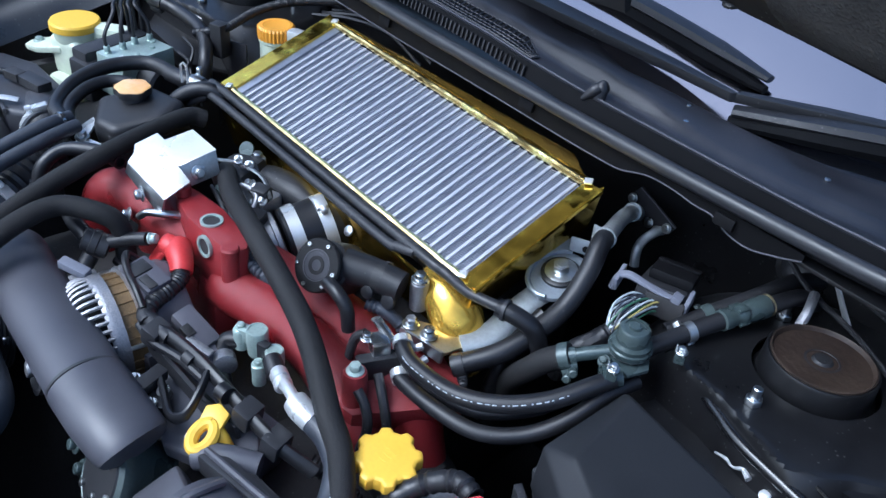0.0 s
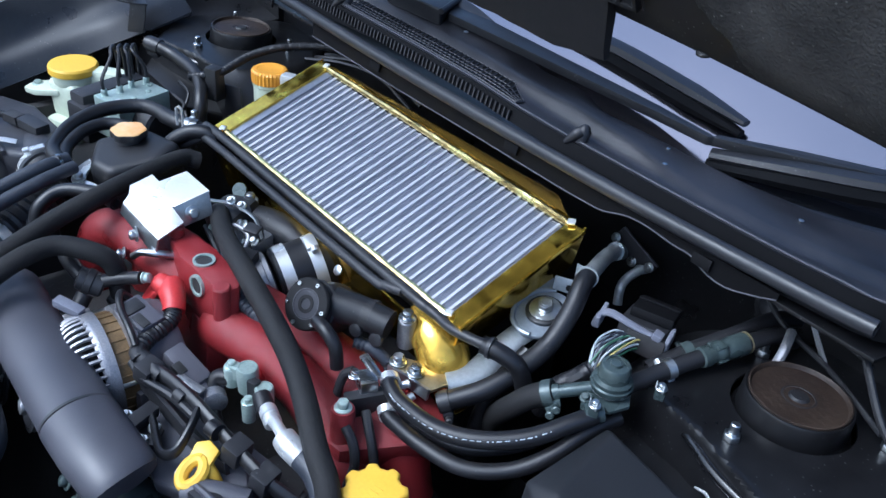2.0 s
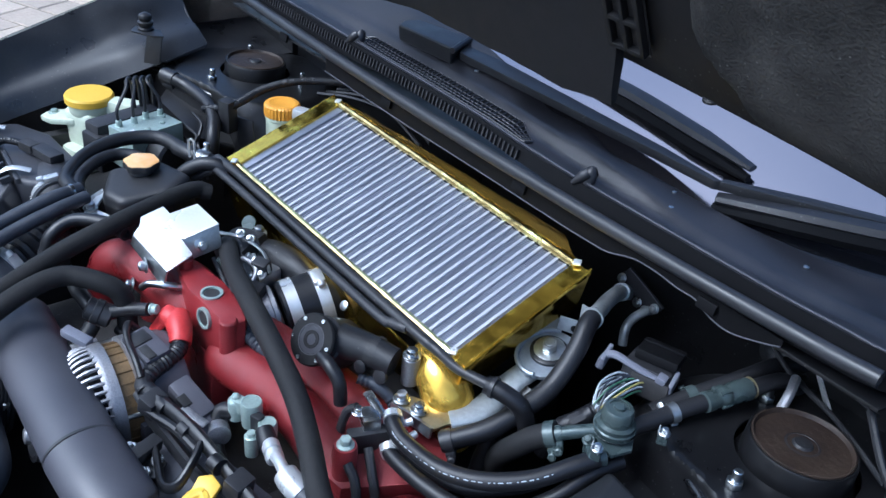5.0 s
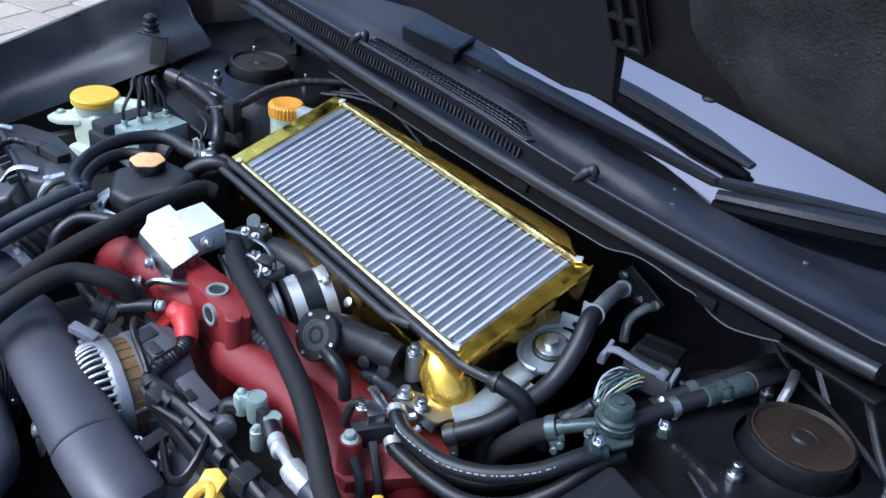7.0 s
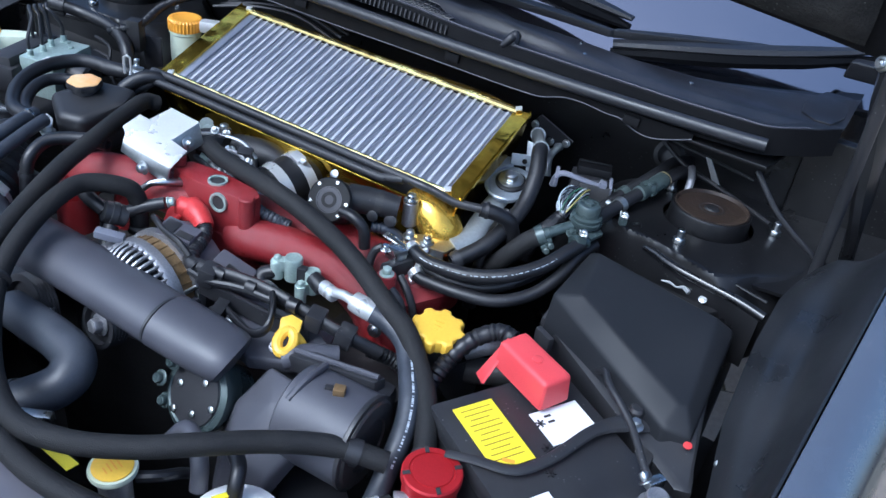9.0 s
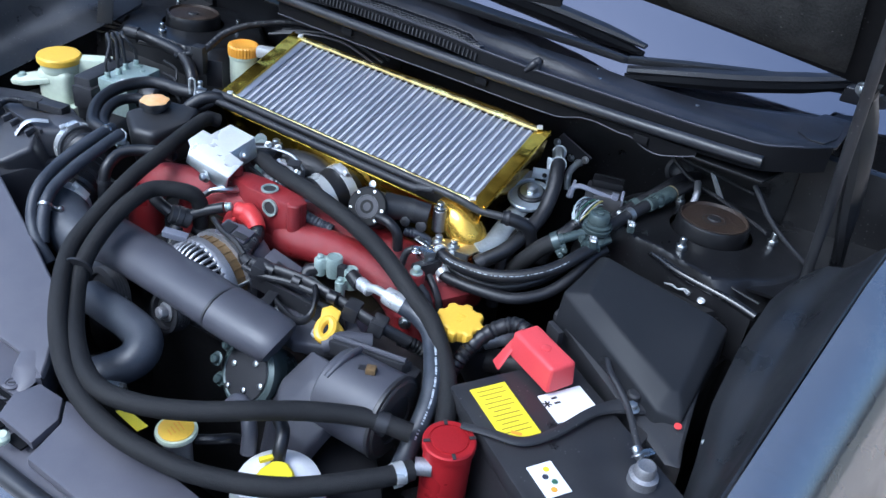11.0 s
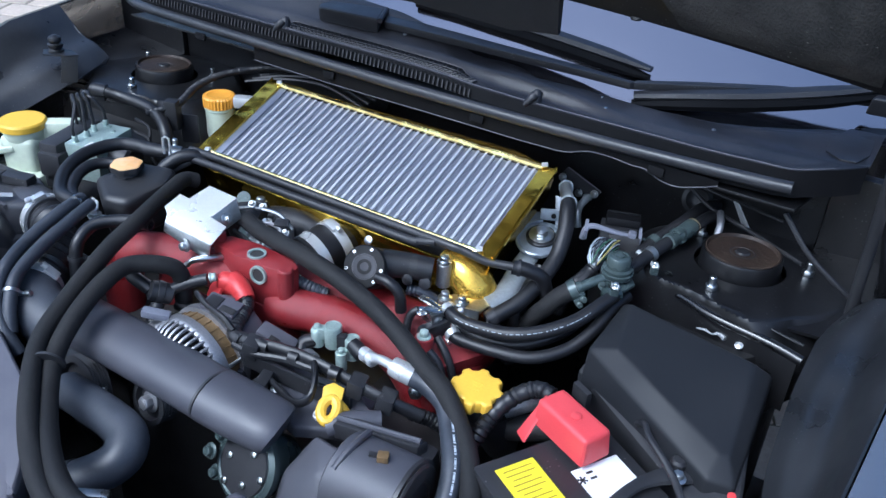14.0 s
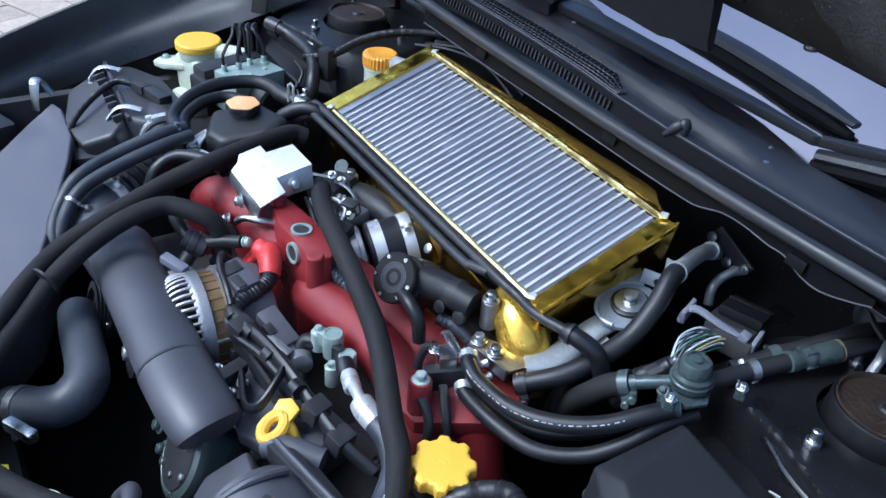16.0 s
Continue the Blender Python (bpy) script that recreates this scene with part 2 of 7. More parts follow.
PAVING = material("paving_blocks", (0.455, 0.375, 0.295), 0.88, 0, 70, 0.22, 0.4, dust=0.45, dust_color=(0.25, 0.225, 0.19), stain=5, rand=0.16, island=True)
BLACK_ANODISED = material("black_anodised_alloy", (0.010, 0.010, 0.011), 0.6, 0, 400, 0.2, 0.03, spec=0.2)

# ---- building helpers ----
def empty(name, at, label, category, group="", kind=""):
    ob = new(name)
    ob.empty_display_size = 0.02
    ob.location = at
    return tagged(ob, label, category, group, kind)


def part(name, bm, mat, parent, label="", angle=35, kind=""):
    """Links a bmesh, modelled in world space, as one mesh under parent."""
    me = bpy.data.meshes.new(name)
    bmesh.ops.recalc_face_normals(bm, faces=bm.faces)
    bm.to_mesh(me)
    bm.free()
    me.materials.append(mat)
    for p in me.polygons:
        p.use_smooth = True
    me.set_sharp_from_angle(angle=radians(angle))
    ob = new(name, me)
    if parent is not None:
        base = parent.location.copy()
        p = parent.parent
        while p is not None:
            base += p.location
            p = p.parent
        me.transform(Matrix.Translation(-base))
        ob.parent = parent
    return tagged(ob, label, kind=kind)


def single(name, bm, mat, label, category, group="", kind="", angle=35):
    """A thing that is one mesh."""
    ob = part(name, bm, mat, None, "", angle)
    lo = Vector([min(v.co[i] for v in ob.data.vertices) for i in range(3)])
    hi = Vector([max(v.co[i] for v in ob.data.vertices) for i in range(3)])
    base = Vector(((lo.x + hi.x) / 2, (lo.y + hi.y) / 2, lo.z))
    ob.data.transform(Matrix.Translation(-base))
    ob.location = base
    return tagged(ob, label, category, group, kind)


def aim(at, axis, spin=0.0):
    """A matrix at a place whose z runs along axis."""
    return Matrix.Translation(at) @ Vector(axis).to_track_quat("Z", "Y").to_matrix().to_4x4() @ Matrix.Rotation(radians(spin), 4, "Z")


def glide(points, per=8):
    """Points of a Catmull-Rom curve through the given ones."""
    p = [Vector(q) for q in points]
    p = [p[0] * 2 - p[1]] + p + [p[-1] * 2 - p[-2]]
    out = []
    for a, b, c, d in zip(p, p[1:], p[2:], p[3:]):
        for k in range(per):
            t = k / per
            out.append(0.5 * (2 * b + (c - a) * t + (2 * a - 5 * b + 4 * c - d) * t * t + (3 * b - a - 3 * c + d) * t ** 3))
    return out + [p[-2]]


def sweep(bm, points, r, n=14, per=8, sec=None, rib=0.0, pitch=0.008, flat=False, bore=0.0):
    """A tube along a smooth line. r: a radius, or one for each point; sec: width and height factors of an oval whose width lies level;
    rib and pitch: corrugation; bore: depth of the hollow seen in its open ends."""
    line = [Vector(q) for q in points] if flat else glide(points, per)
    if rib:
        fine = []
        for a, b in zip(line, line[1:]):
            k = max(1, int((b - a).length / (pitch / 3)))
            fine += [a.lerp(b, i / k) for i in range(k)]
        line = fine + [line[-1]]
    length = [0.0]
    for a, b in zip(line, line[1:]):
        length.append(length[-1] + (b - a).length)
    if isinstance(r, (int, float)):
        radii = [r] * len(line)
    else:
        radii = [float(q) for q in np.interp(np.linspace(0, 1, len(line)), np.linspace(0, 1, len(r)), r)]
    if rib:
        radii = [q + rib * (0.5 + 0.5 * math.cos(s / pitch * 2 * math.pi)) for q, s in zip(radii, length)]
    rings, up = [], None
    for i, c in enumerate(line):
        d = (line[min(i + 1, len(line) - 1)] - line[max(i - 1, 0)]).normalized()
        if sec or up is None:
            side = d.cross(Vector((0, 0, 1)))
            side = side.normalized() if side.length > 0.05 else Vector((1, 0, 0))
            up = side.cross(d).normalized()
        else:
            up = (up - d * up.dot(d)).normalized()
            side = d.cross(up)
        w, h = sec or (1, 1)
        rings.append([bm.verts.new(c + radii[i] * (w * math.cos(a) * side + h * math.sin(a) * up))
                      for a in (2 * math.pi * k / n for k in range(n))])
    for a, b in zip(rings, rings[1:]):
        for k in range(n):
            bm.faces.new((a[k], a[(k + 1) % n], b[(k + 1) % n], b[k]))
    for ring, c, d in ((rings[0], line[0], line[1] - line[0]), (rings[-1], line[-1], line[-2] - line[-1])):
        if bore:
            d = d.normalized()
            inner = [bm.verts.new(c + (v.co - c) * 0.72) for v in ring]
            deep = [bm.verts.new(v.co + d * bore) for v in inner]
            for k in range(n):
                bm.faces.new((ring[k], ring[(k + 1) % n], inner[(k + 1) % n], inner[k]))
                bm.faces.new((inner[k], inner[(k + 1) % n], deep[(k + 1) % n], deep[k]))
            bm.faces.new(deep)
        else:
            bm.faces.new(ring)
    return bm


def tube(points, r, **kw):
    return sweep(bmesh.new(), points, r, **kw)


def box(bm, size, m=None, bevel=0.0, taper=(1, 1), seg=2):
    """A box centred on its base, with its top scaled by taper and its edges rounded."""
    x, y, z = (s / 2 for s in size)
    z *= 2
    own = bmesh.new()
    lo = [own.verts.new(q) for q in ((-x, -y, 0), (x, -y, 0), (x, y, 0), (-x, y, 0))]
    hi = [own.verts.new((q.co.x * taper[0], q.co.y * taper[1], z)) for q in lo]
    own.faces.new(lo[::-1]); own.faces.new(hi)
    for k in range(4):
        own.faces.new((lo[k], lo[(k + 1) % 4], hi[(k + 1) % 4], hi[k]))
    return join(bm, own, m, bevel, seg)


def join(bm, own, m=None, bevel=0.0, seg=2):
    bmesh.ops.recalc_face_normals(own, faces=own.faces)
    if bevel:
        bmesh.ops.bevel(own, geom=[e for e in own.edges if len(e.link_faces) == 2 and e.calc_face_angle() > 0.35],
                        offset=bevel, segments=seg, profile=0.6, affect="EDGES", clamp_overlap=True)
    if m is not None:
        own.transform(m)
    me = bpy.data.meshes.new("scratch")
    own.to_mesh(me)
    own.free()
    bm.from_mesh(me)
    bpy.data.meshes.remove(me)
    return bm


def boxed(size, m=None, bevel=0.002, **kw):
    return box(bmesh.new(), size, m, bevel, **kw)


def slab(bm, corners, thick, bevel=0.0, m=None, along=None, seg=2):
    """A plate with the given outline (3D corners, any number), thickened along its normal (downwards), or along a vector."""
    own = bmesh.new()
    c = [Vector(q) for q in corners]
    if along is None:
        nrm = sum(((a - c[0]).cross(b - c[0]) for a, b in zip(c[1:], c[2:])), Vector()).normalized()
        if nrm.z < 0:
            nrm = -nrm
        along = -nrm * thick
    a = [own.verts.new(q) for q in c]
    b = [own.verts.new(q + Vector(along)) for q in c]
    own.faces.new(a); own.faces.new(b[::-1])
    for k in range(len(c)):
        own.faces.new((a[k], b[k], b[(k + 1) % len(c)], a[(k + 1) % len(c)]))
    return join(bm, own, m, bevel, seg)


def plate(corners, thick, bevel=0.001, **kw):
    return slab(bmesh.new(), corners, thick, bevel, **kw)


def lathe(bm, profile, m=None, n=28, lobes=0, depth=0.0):
    """A turned shape from (radius, height) pairs; lobes and depth scallop its rim."""
    own = bmesh.new()
    rings = []
    for r, z in profile:
        ring = []
        for k in range(n):
            a = 2 * math.pi * k / n
            q = r
            if lobes:
                w = math.cos(lobes * a)
                q = r * (1 - depth * (0.5 - 0.5 * max(-1, min(1, 2.6 * w))))
            ring.append(own.verts.new((q * math.cos(a), q * math.sin(a), z)))
        rings.append(ring)
    for a, b in zip(rings, rings[1:]):
        for k in range(n):
            own.faces.new((a[k], a[(k + 1) % n], b[(k + 1) % n], b[k]))
    own.faces.new(rings[0][::-1]); own.faces.new(rings[-1])
    return join(bm, own, m)


def turned(profile, m=None, **kw):
    return lathe(bmesh.new(), profile, m, **kw)


def hexbolt(bm, m, r=0.006, h=0.006, flange=1.5):
    lathe(bm, [(r * flange, 0), (r * flange, 0.0012), (r * flange * 0.85, 0.002)], m, n=16)
    own = bmesh.new()
    for z in (0.0015, h):
        for k in range(6):
            own.verts.new((r * math.cos(k * math.pi / 3), r * math.sin(k * math.pi / 3), z))
    v = list(own.verts)
    own.faces.new(v[:6][::-1]); own.faces.new(v[6:])
    for k in range(6):
        own.faces.new((v[k], v[(k + 1) % 6], v[6 + (k + 1) % 6], v[6 + k]))
    join(bm, own, m, 0.0008, 1)
    lathe(bm, [(r * 0.55, h), (r * 0.5, h + 0.0006)], m, n=12)
    return bm


def bolt(at, axis=(0, 0, 1), **kw):
    return hexbolt(bmesh.new(), aim(at, axis), **kw)


def band(at, axis, r, width=0.012, thick=0.0015, screw=0, n=28):
    """A worm-drive clamp round a hose, with its screw housing."""
    m = aim(at, axis)
    bm = bmesh.new()
    lathe(bm, [(r, -width / 2), (r + thick, -width / 2), (r + thick, width / 2), (r, width / 2)], m, n=n)
    if screw is None:
        return bm
    s = m @ Matrix.Rotation(radians(screw), 4, "Z") @ Matrix.Translation((r + thick, 0, -width / 2))
    box(bm, (0.008, 0.02, width), s, 0.0015)
    lathe(bm, [(0.0042, 0), (0.0042, 0.007), (0.003, 0.008)], s @ Matrix.Translation((0.003, 0.010, width / 2)) @ Matrix.Rotation(radians(-90), 4, "X"), n=10)
    return bm


def sheet(f, us, vs):
    """A surface from a function of two numbers."""
    bm = bmesh.new()
    grid = [[bm.verts.new(f(u, v)) for v in vs] for u in us]
    for a, b in zip(grid, grid[1:]):
        for k in range(len(vs) - 1):
            bm.faces.new((a[k], b[k], b[k + 1], a[k + 1]))
    return bm


def thicken(bm, d):
    bmesh.ops.recalc_face_normals(bm, faces=bm.faces)
    bmesh.ops.solidify(bm, geom=list(bm.faces), thickness=d)
    return bm


def spread(a, b, n):
    return [a + (b - a) * k / (n - 1) for k in range(n)]

# ---- ground ----
ground = single("ground", slab(bmesh.new(), [(-60, -60, 0), (60, -60, 0), (60, 80, 0), (-60, 80, 0)], 0.3), SAND,
                "driveway of sand-jointed block paving around the car", "ground", kind="structure")

# ---- the car ----
car = empty("car", (0, 0, 0), "dark grey metallic car with its bonnet open", "car")


def wing_top(y):
    return 0.962 + 0.27 * min(0, y + 0.15) - 0.30 * min(0, y + 0.45) ** 2 + 0.05 * max(0, y + 0.15)


def wing_edge(y):
    return 0.706 + 0.055 * min(1, max(0, (y + 0.6) / 0.7))


for side in (-1, 1):
    def inner(u, v, side=side):
        y = -0.86 + u * 0.815
        x_in = float(np.interp(y, (-0.86, -0.386, -0.30, -0.2, -0.10, -0.045), (0.700, 0.676, 0.656, 0.650, 0.653, 0.674))) if side > 0 else float(np.interp(y, (-0.86, -0.386, -0.24, -0.132, -0.045), (0.700, 0.678, 0.645, 0.604, 0.628)))
        z_in = float(np.interp(y, (-0.86, -0.386, -0.30, -0.2, -0.10, -0.045), (0.655, 0.790, 0.825, 0.856, 0.876, 0.888))) if side > 0 else float(np.interp(y, (-0.86, -0.386, -0.24, -0.132, -0.045), (0.655, 0.790, 0.838, 0.882, 0.892)))
        x0, z0 = wing_edge(y), wing_top(y)
        fold = 0.014 * math.sin(math.pi * min(1, v * 1.25)) ** 2
        return Vector((side * (x0 + (x_in - x0) * v ** 0.85 + 0.3 * fold), y, z0 + (z_in - z0) * v ** 1.15 - 0.006 * min(1, v * 10) * (1 - v) - fold))
    part("inner_wing", thicken(sheet(inner, spread(0, 1, 24), spread(0, 1, 14)), 0.003), WING, car, "dull black inner wing panel, slightly dusty")

    def outer(u, v, side=side):
        y = -0.92 + u * 1.75
        a = v * 1.5
        return Vector((side * (wing_edge(y) + 0.002 + 0.15 * math.sin(min(a, 1.57))), y, wing_top(min(y, 0.2)) - 0.004 * v - 0.42 * (1 - math.cos(a))))
    part("wing", thicken(sheet(outer, spread(0, 1, 28), spread(0, 1.25, 18)), 0.003), BODY, car, "dusty metallic dark grey front wing")
    # added panel, stands for the dark cavity past the liner's end
    part("wing_gap_panel", plate([(side * 0.600, -0.10, 0.868), (side * 0.765, -0.10, 0.885), (side * 0.765, 0.30, 0.885), (side * 0.600, 0.30, 0.868)], 0.004, 0.0), PAINT, car, "black panel added to keep the gap behind the inner wing dark")
    rim_ = [inner(u, 1) for u in (0.9, 0.95, 1)] + [inner(1, v) for v in (0.8, 0.5, 0.2, 0.0)]
    part("liner_edge", tube(rim_, 0.0022, n=8, per=4), WING, car, "rolled edge of the inner wing liner")
    part("apron", boxed((0.02, 1.1, 0.49), pose(side * 0.60, -0.31, 0.305), 0.003), DEEP, car)


def strut_tower(side):
    m = Matrix.Translation((side * 0.53, -0.002, 0.872)) @ Matrix.Rotation(radians(-1 * side), 4, "Y") @ Matrix.Rotation(radians(-3), 4, "X")
    seat = m @ Matrix.Translation((0, 0, -0.003)) @ Matrix.Scale(0.88, 4)

    def top(u, v):
        a = v * 2 * math.pi
        r = (0.058 + 0.100 * u) * (1 + 0.18 * u * abs(math.cos(2 * a)))
        p = m @ Vector((r * math.cos(a), r * math.sin(a), -0.006 * u - 0.30 * max(0, u - 0.62) ** 1.3))
        over = float(np.interp(abs(p.x), (0.40, 0.494, 0.569, 0.64), (-0.088, -0.100, -0.123, -0.137))) - p.y
        if over > 0:
            p.y, p.z = p.y + 0.75 * over, p.z - 1.7 * over * over / (over + 0.006)
        return p
    tower = part("strut_tower", thicken(sheet(top, spread(0, 1, 36), spread(0, 1, 120)), -0.003), PAINT, car, "dusty black strut tower")
    part("strut_mount", turned([(0.0649, -0.010), (0.0630, -0.004), (0.0592, 0.000), (0.0583, 0.014), (0.0578, 0.026), (0.0564, 0.029), (0.0545, 0.029), (0.0535, 0.0185),
                                (0.0244, 0.0165), (0.0226, 0.0165), (0.0066, 0.0165)], seat, n=44), PAINT, tower, "black rubber strut top mount")
    part("bearing_plate", turned([(0.0540, 0.0260), (0.0538, 0.0305), (0.0522, 0.0310), (0.0508, 0.0290), (0.0490, 0.0225), (0.0450, 0.0200), (0.0360, 0.0192), (0.0330, 0.0215), (0.0290, 0.0215), (0.0258, 0.0195)], seat, n=44), RUST, tower, "rusty upper spring mount plate")
    part("bearing_cap", turned([(0.0256, 0.0190), (0.0250, 0.0215), (0.0215, 0.0255), (0.0165, 0.0265), (0.0150, 0.0245), (0.0125, 0.0250), (0.0090, 0.0285), (0.0019, 0.0290)], seat, n=32), PLASTIC_DULL, tower, "dark domed centre cap")
    # pale line on the front arc paints the highlight round the mount
    part("mount_glint", tube([m @ Vector((0.0655 * math.cos(a), 0.0655 * math.sin(a), 0.0012)) for a in (radians(d) for d in range(-135, -30, 9))], 0.0008, n=6, per=2), PLASTIC_GREY, tower, "thin pale arc painted as a highlight at the mount's foot")
    for a in (-98, 22, 142):
        a = radians(a if side > 0 else 180 - a)
        b = m @ Matrix.Translation((0.085 * math.cos(a), 0.085 * math.sin(a), -0.001))
        nut = hexbolt(bmesh.new(), b, r=0.008, h=0.009)
        lathe(nut, [(0.0045, 0.009), (0.0045, 0.019), (0.0035, 0.020)], b, n=12)
        part("stud_nut", nut, STEEL, tower, "zinc strut stud and nut")
    shelf = plate([(side * 0.40, -0.05, 0.78), (side * 0.44, -0.15, 0.82), (side * 0.57, -0.16, 0.835), (side * 0.655, -0.08, 0.855), (side * 0.64, 0.11, 0.86), (side * 0.40, 0.11, 0.83)], 0.03, 0.006)
    part("tower_shelf", shelf, PAINT, car)
    part("seam_flange", tube([(side * 0.478, -0.096, 0.861), (side * 0.50, -0.106, 0.863), (side * 0.535, -0.120, 0.863), (side * 0.607, -0.131, 0.862), (side * 0.645, -0.140, 0.860)], 0.0060, n=12), GLOSS, car, "glossy folded edge of the strut tower")
    part("tower_front", plate([(side * 0.47, -0.094, 0.860), (side * 0.535, -0.121, 0.860), (side * 0.640, -0.140, 0.857), (side * 0.640, -0.150, 0.79), (side * 0.535, -0.13, 0.79), (side * 0.47, -0.11, 0.79)], 0.004, 0.0, along=(0, 0.004, 0)), PAINT, car)
    part("tower_bead", tube([(side * 0.535, -0.102, 0.873), (side * 0.575, -0.108, 0.872), (side * 0.61, -0.116, 0.870), (side * 0.64, -0.120, 0.868)], 0.0020, n=8), GLOSS, car)
    return tower


for side in (-1, 1):
    strut_tower(side)
part("torn_sealer", tube([(0.521, -0.130, 0.846), (0.531, -0.129, 0.847), (0.540, -0.131, 0.846), (0.547, -0.126, 0.846), (0.556, -0.130, 0.845)], [0.0010, 0.0017, 0.0010, 0.0022, 0.0030], n=8, per=5), BRIGHT, car, "ragged pale strip of seam sealer")
part("seam_plug", turned([(0.0050, 0), (0.0050, 0.0016), (0.003, 0.0028)], aim((0.574, -0.133, 0.845), (0, -0.4, 0.9)), n=18), BRIGHT, car, "pale round seam plug")

# bulkhead and floor of the bay
part("bulkhead", boxed((1.2, 0.02, 0.66), pose(0, 0.13, 0.33), 0.004), PAINT, car, "black bulkhead behind the engine")
part("scuttle_flange", plate([(-0.60, -0.004, 0.972), (0.575, -0.004, 0.972), (0.590, 0.13, 0.955), (-0.60, 0.13, 0.955)], 0.004, 0.001), PAINT, car, "black body flange below the seal")
wave = [(-0.30, 0.957), (-0.10, 0.955), (0.05, 0.956), (0.189, 0.956), (0.242, 0.957), (0.271, 0.959), (0.302, 0.969), (0.331, 0.971), (0.364, 0.968), (0.385, 0.968), (0.406, 0.959), (0.430, 0.957), (0.460, 0.966), (0.480, 0.974)]
# skirt coloured near-black to paint the shade below the seal
part("scuttle_skirt", plate([(x, -0.0055, z) for x, z in wave] + [(0.480, -0.0055, 0.981), (-0.30, -0.0055, 0.981)], 0.002, 0.0, along=(0, 0.002, 0)), VOID, car, "skirt with a wavy lower edge, shade under the seal painted in")
part("skirt_edge", tube([(x, -0.0062, z) for x, z in wave], 0.0009, n=6, per=4), PLASTIC_GREY, car, "thin pale trimmed edge")
# added dark plates stand for the shade behind the hinges
for side in (-1, 1):
    part("hinge_gap_panel", boxed((0.17, 0.02, 0.36), pose(side * 0.685, 0.12, 0.625), 0.004), PAINT, car, "dark plate added to fill the shaded gap behind the bonnet hinge")
part("undertray", boxed((1.30, 1.15, 0.01), pose(0, -0.31, 0.30), 0.002), DEEP, car)
part("front_wall", boxed((1.3, 0.02, 0.42), pose(0, -0.80, 0.30), 0.002), DEEP, car)


# cowl and windscreen
def glass_base(x):
    return 0.075 + 0.42 * x * x


def rise(x):
    return min(1, max(0, (abs(x) - 0.15) / 0.25))


def ease(a, b, t):
    t = min(1, max(0, (t - a) / (b - a)))
    return t * t * (3 - 2 * t)


def cowl_back(x):
    """Rear edge of the scuttle, where it meets the glass."""
    far = float(np.interp(x, (0.10, 0.19, 0.31, 0.37, 0.42, 0.47, 0.60, 0.70), (0.097, 0.099, 0.111, 0.120, 0.136, 0.160, 0.222, 0.280)))
    k = ease(0.06, 0.18, x)
    return (glass_base(x) + 0.030) * (1 - k) + far * k


def cowl_front(x):
    return 0.008 + 0.02 * x * x + 0.75 * max(0, abs(x) - 0.56)


def crease(x):
    return float(np.interp(x, (-0.3, 0.05, 0.16, 0.33, 0.45, 0.62), (0.050, 0.050, 0.046, 0.030, 0.036, 0.060)))


def cowl_z(x, v):
    """Height of the scuttle: a channel behind the lip, a step up at the crease and a swell round the wiper spindle."""
    y = cowl_front(x) + (cowl_back(x) - cowl_front(x)) * v
    swell = ease(0.08, -0.10, x) * ease(0.055, 0.115, y)
    low = float(np.interp(x, (-0.08, 0.04, 0.12, 0.20, 0.46, 0.54, 0.63), (1.0170, 1.0150, 1.0095, 1.0075, 1.0080, 1.0115, 1.0160)))
    z = low - 0.005 * ease(0.0, 0.03, y - cowl_front(x)) + (0.010 + 0.006 * ease(0.05, 0.18, x) - 0.010 * ease(0.2, 0.4, x)) * ease(-0.008, 0.010, y - crease(x)) + 0.006 * v + 0.028 * swell - 0.011 * ease(0.36, 0.50, x) * ease(0.04, 0.12, y)
    fall = ease(cowl_back(x) - 0.034, cowl_back(x) - 0.002, y) * ease(0.10, 0.19, x)
    return z * (1 - fall) + (1.011 + 0.57 * (y - glass_base(x))) * fall


def cowl_top(u, v):
    x = -0.634 + 1.268 * u
    y0, y1 = cowl_front(x), cowl_back(x)
    return Vector((x, y0 + (y1 - y0) * v, cowl_z(x, v)))


cowl = part("cowl_panel", thicken(sheet(cowl_top, spread(0, 1, 81), spread(0, 1, 30)), 0.003), COWL, car, "faded black plastic scuttle panel below the windscreen")


def cowl_lip(u, v):
    x = -0.634 + 1.268 * u
    drop = 0.016 + 0.018 * rise(x)
    return Vector((x, cowl_front(x) - 0.003 - 0.005 * v, cowl_z(x, 0) - drop * v))


# lip tone holds the shaded band between panel edge and seal
part("cowl_lip", thicken(sheet(cowl_lip, spread(0, 1, 57), spread(0, 1, 5)), 0.002), VOID, cowl, "front lip with its shade painted near-black")
part("cowl_ridge", tube([(x, cowl_front(x) + 0.003, cowl_z(x, 0.03) + 0.0006) for x in spread(-0.58, 0.60, 30)], 0.0013, n=8, per=3), PLASTIC_GREY, cowl, "paler grey line along the front edge of the scuttle panel")
part("access_cover", plate([(x, y, cowl_z(x, (y - cowl_front(x)) / (cowl_back(x) - cowl_front(x))) + 0.0022) for x, y in ((0.590, 0.212), (0.574, 0.155), (0.578, 0.112), (0.598, 0.090), (0.618, 0.090), (0.628, 0.130), (0.624, 0.212))], 0.003, 0.001), COWL, cowl, "small clip-in access cover")


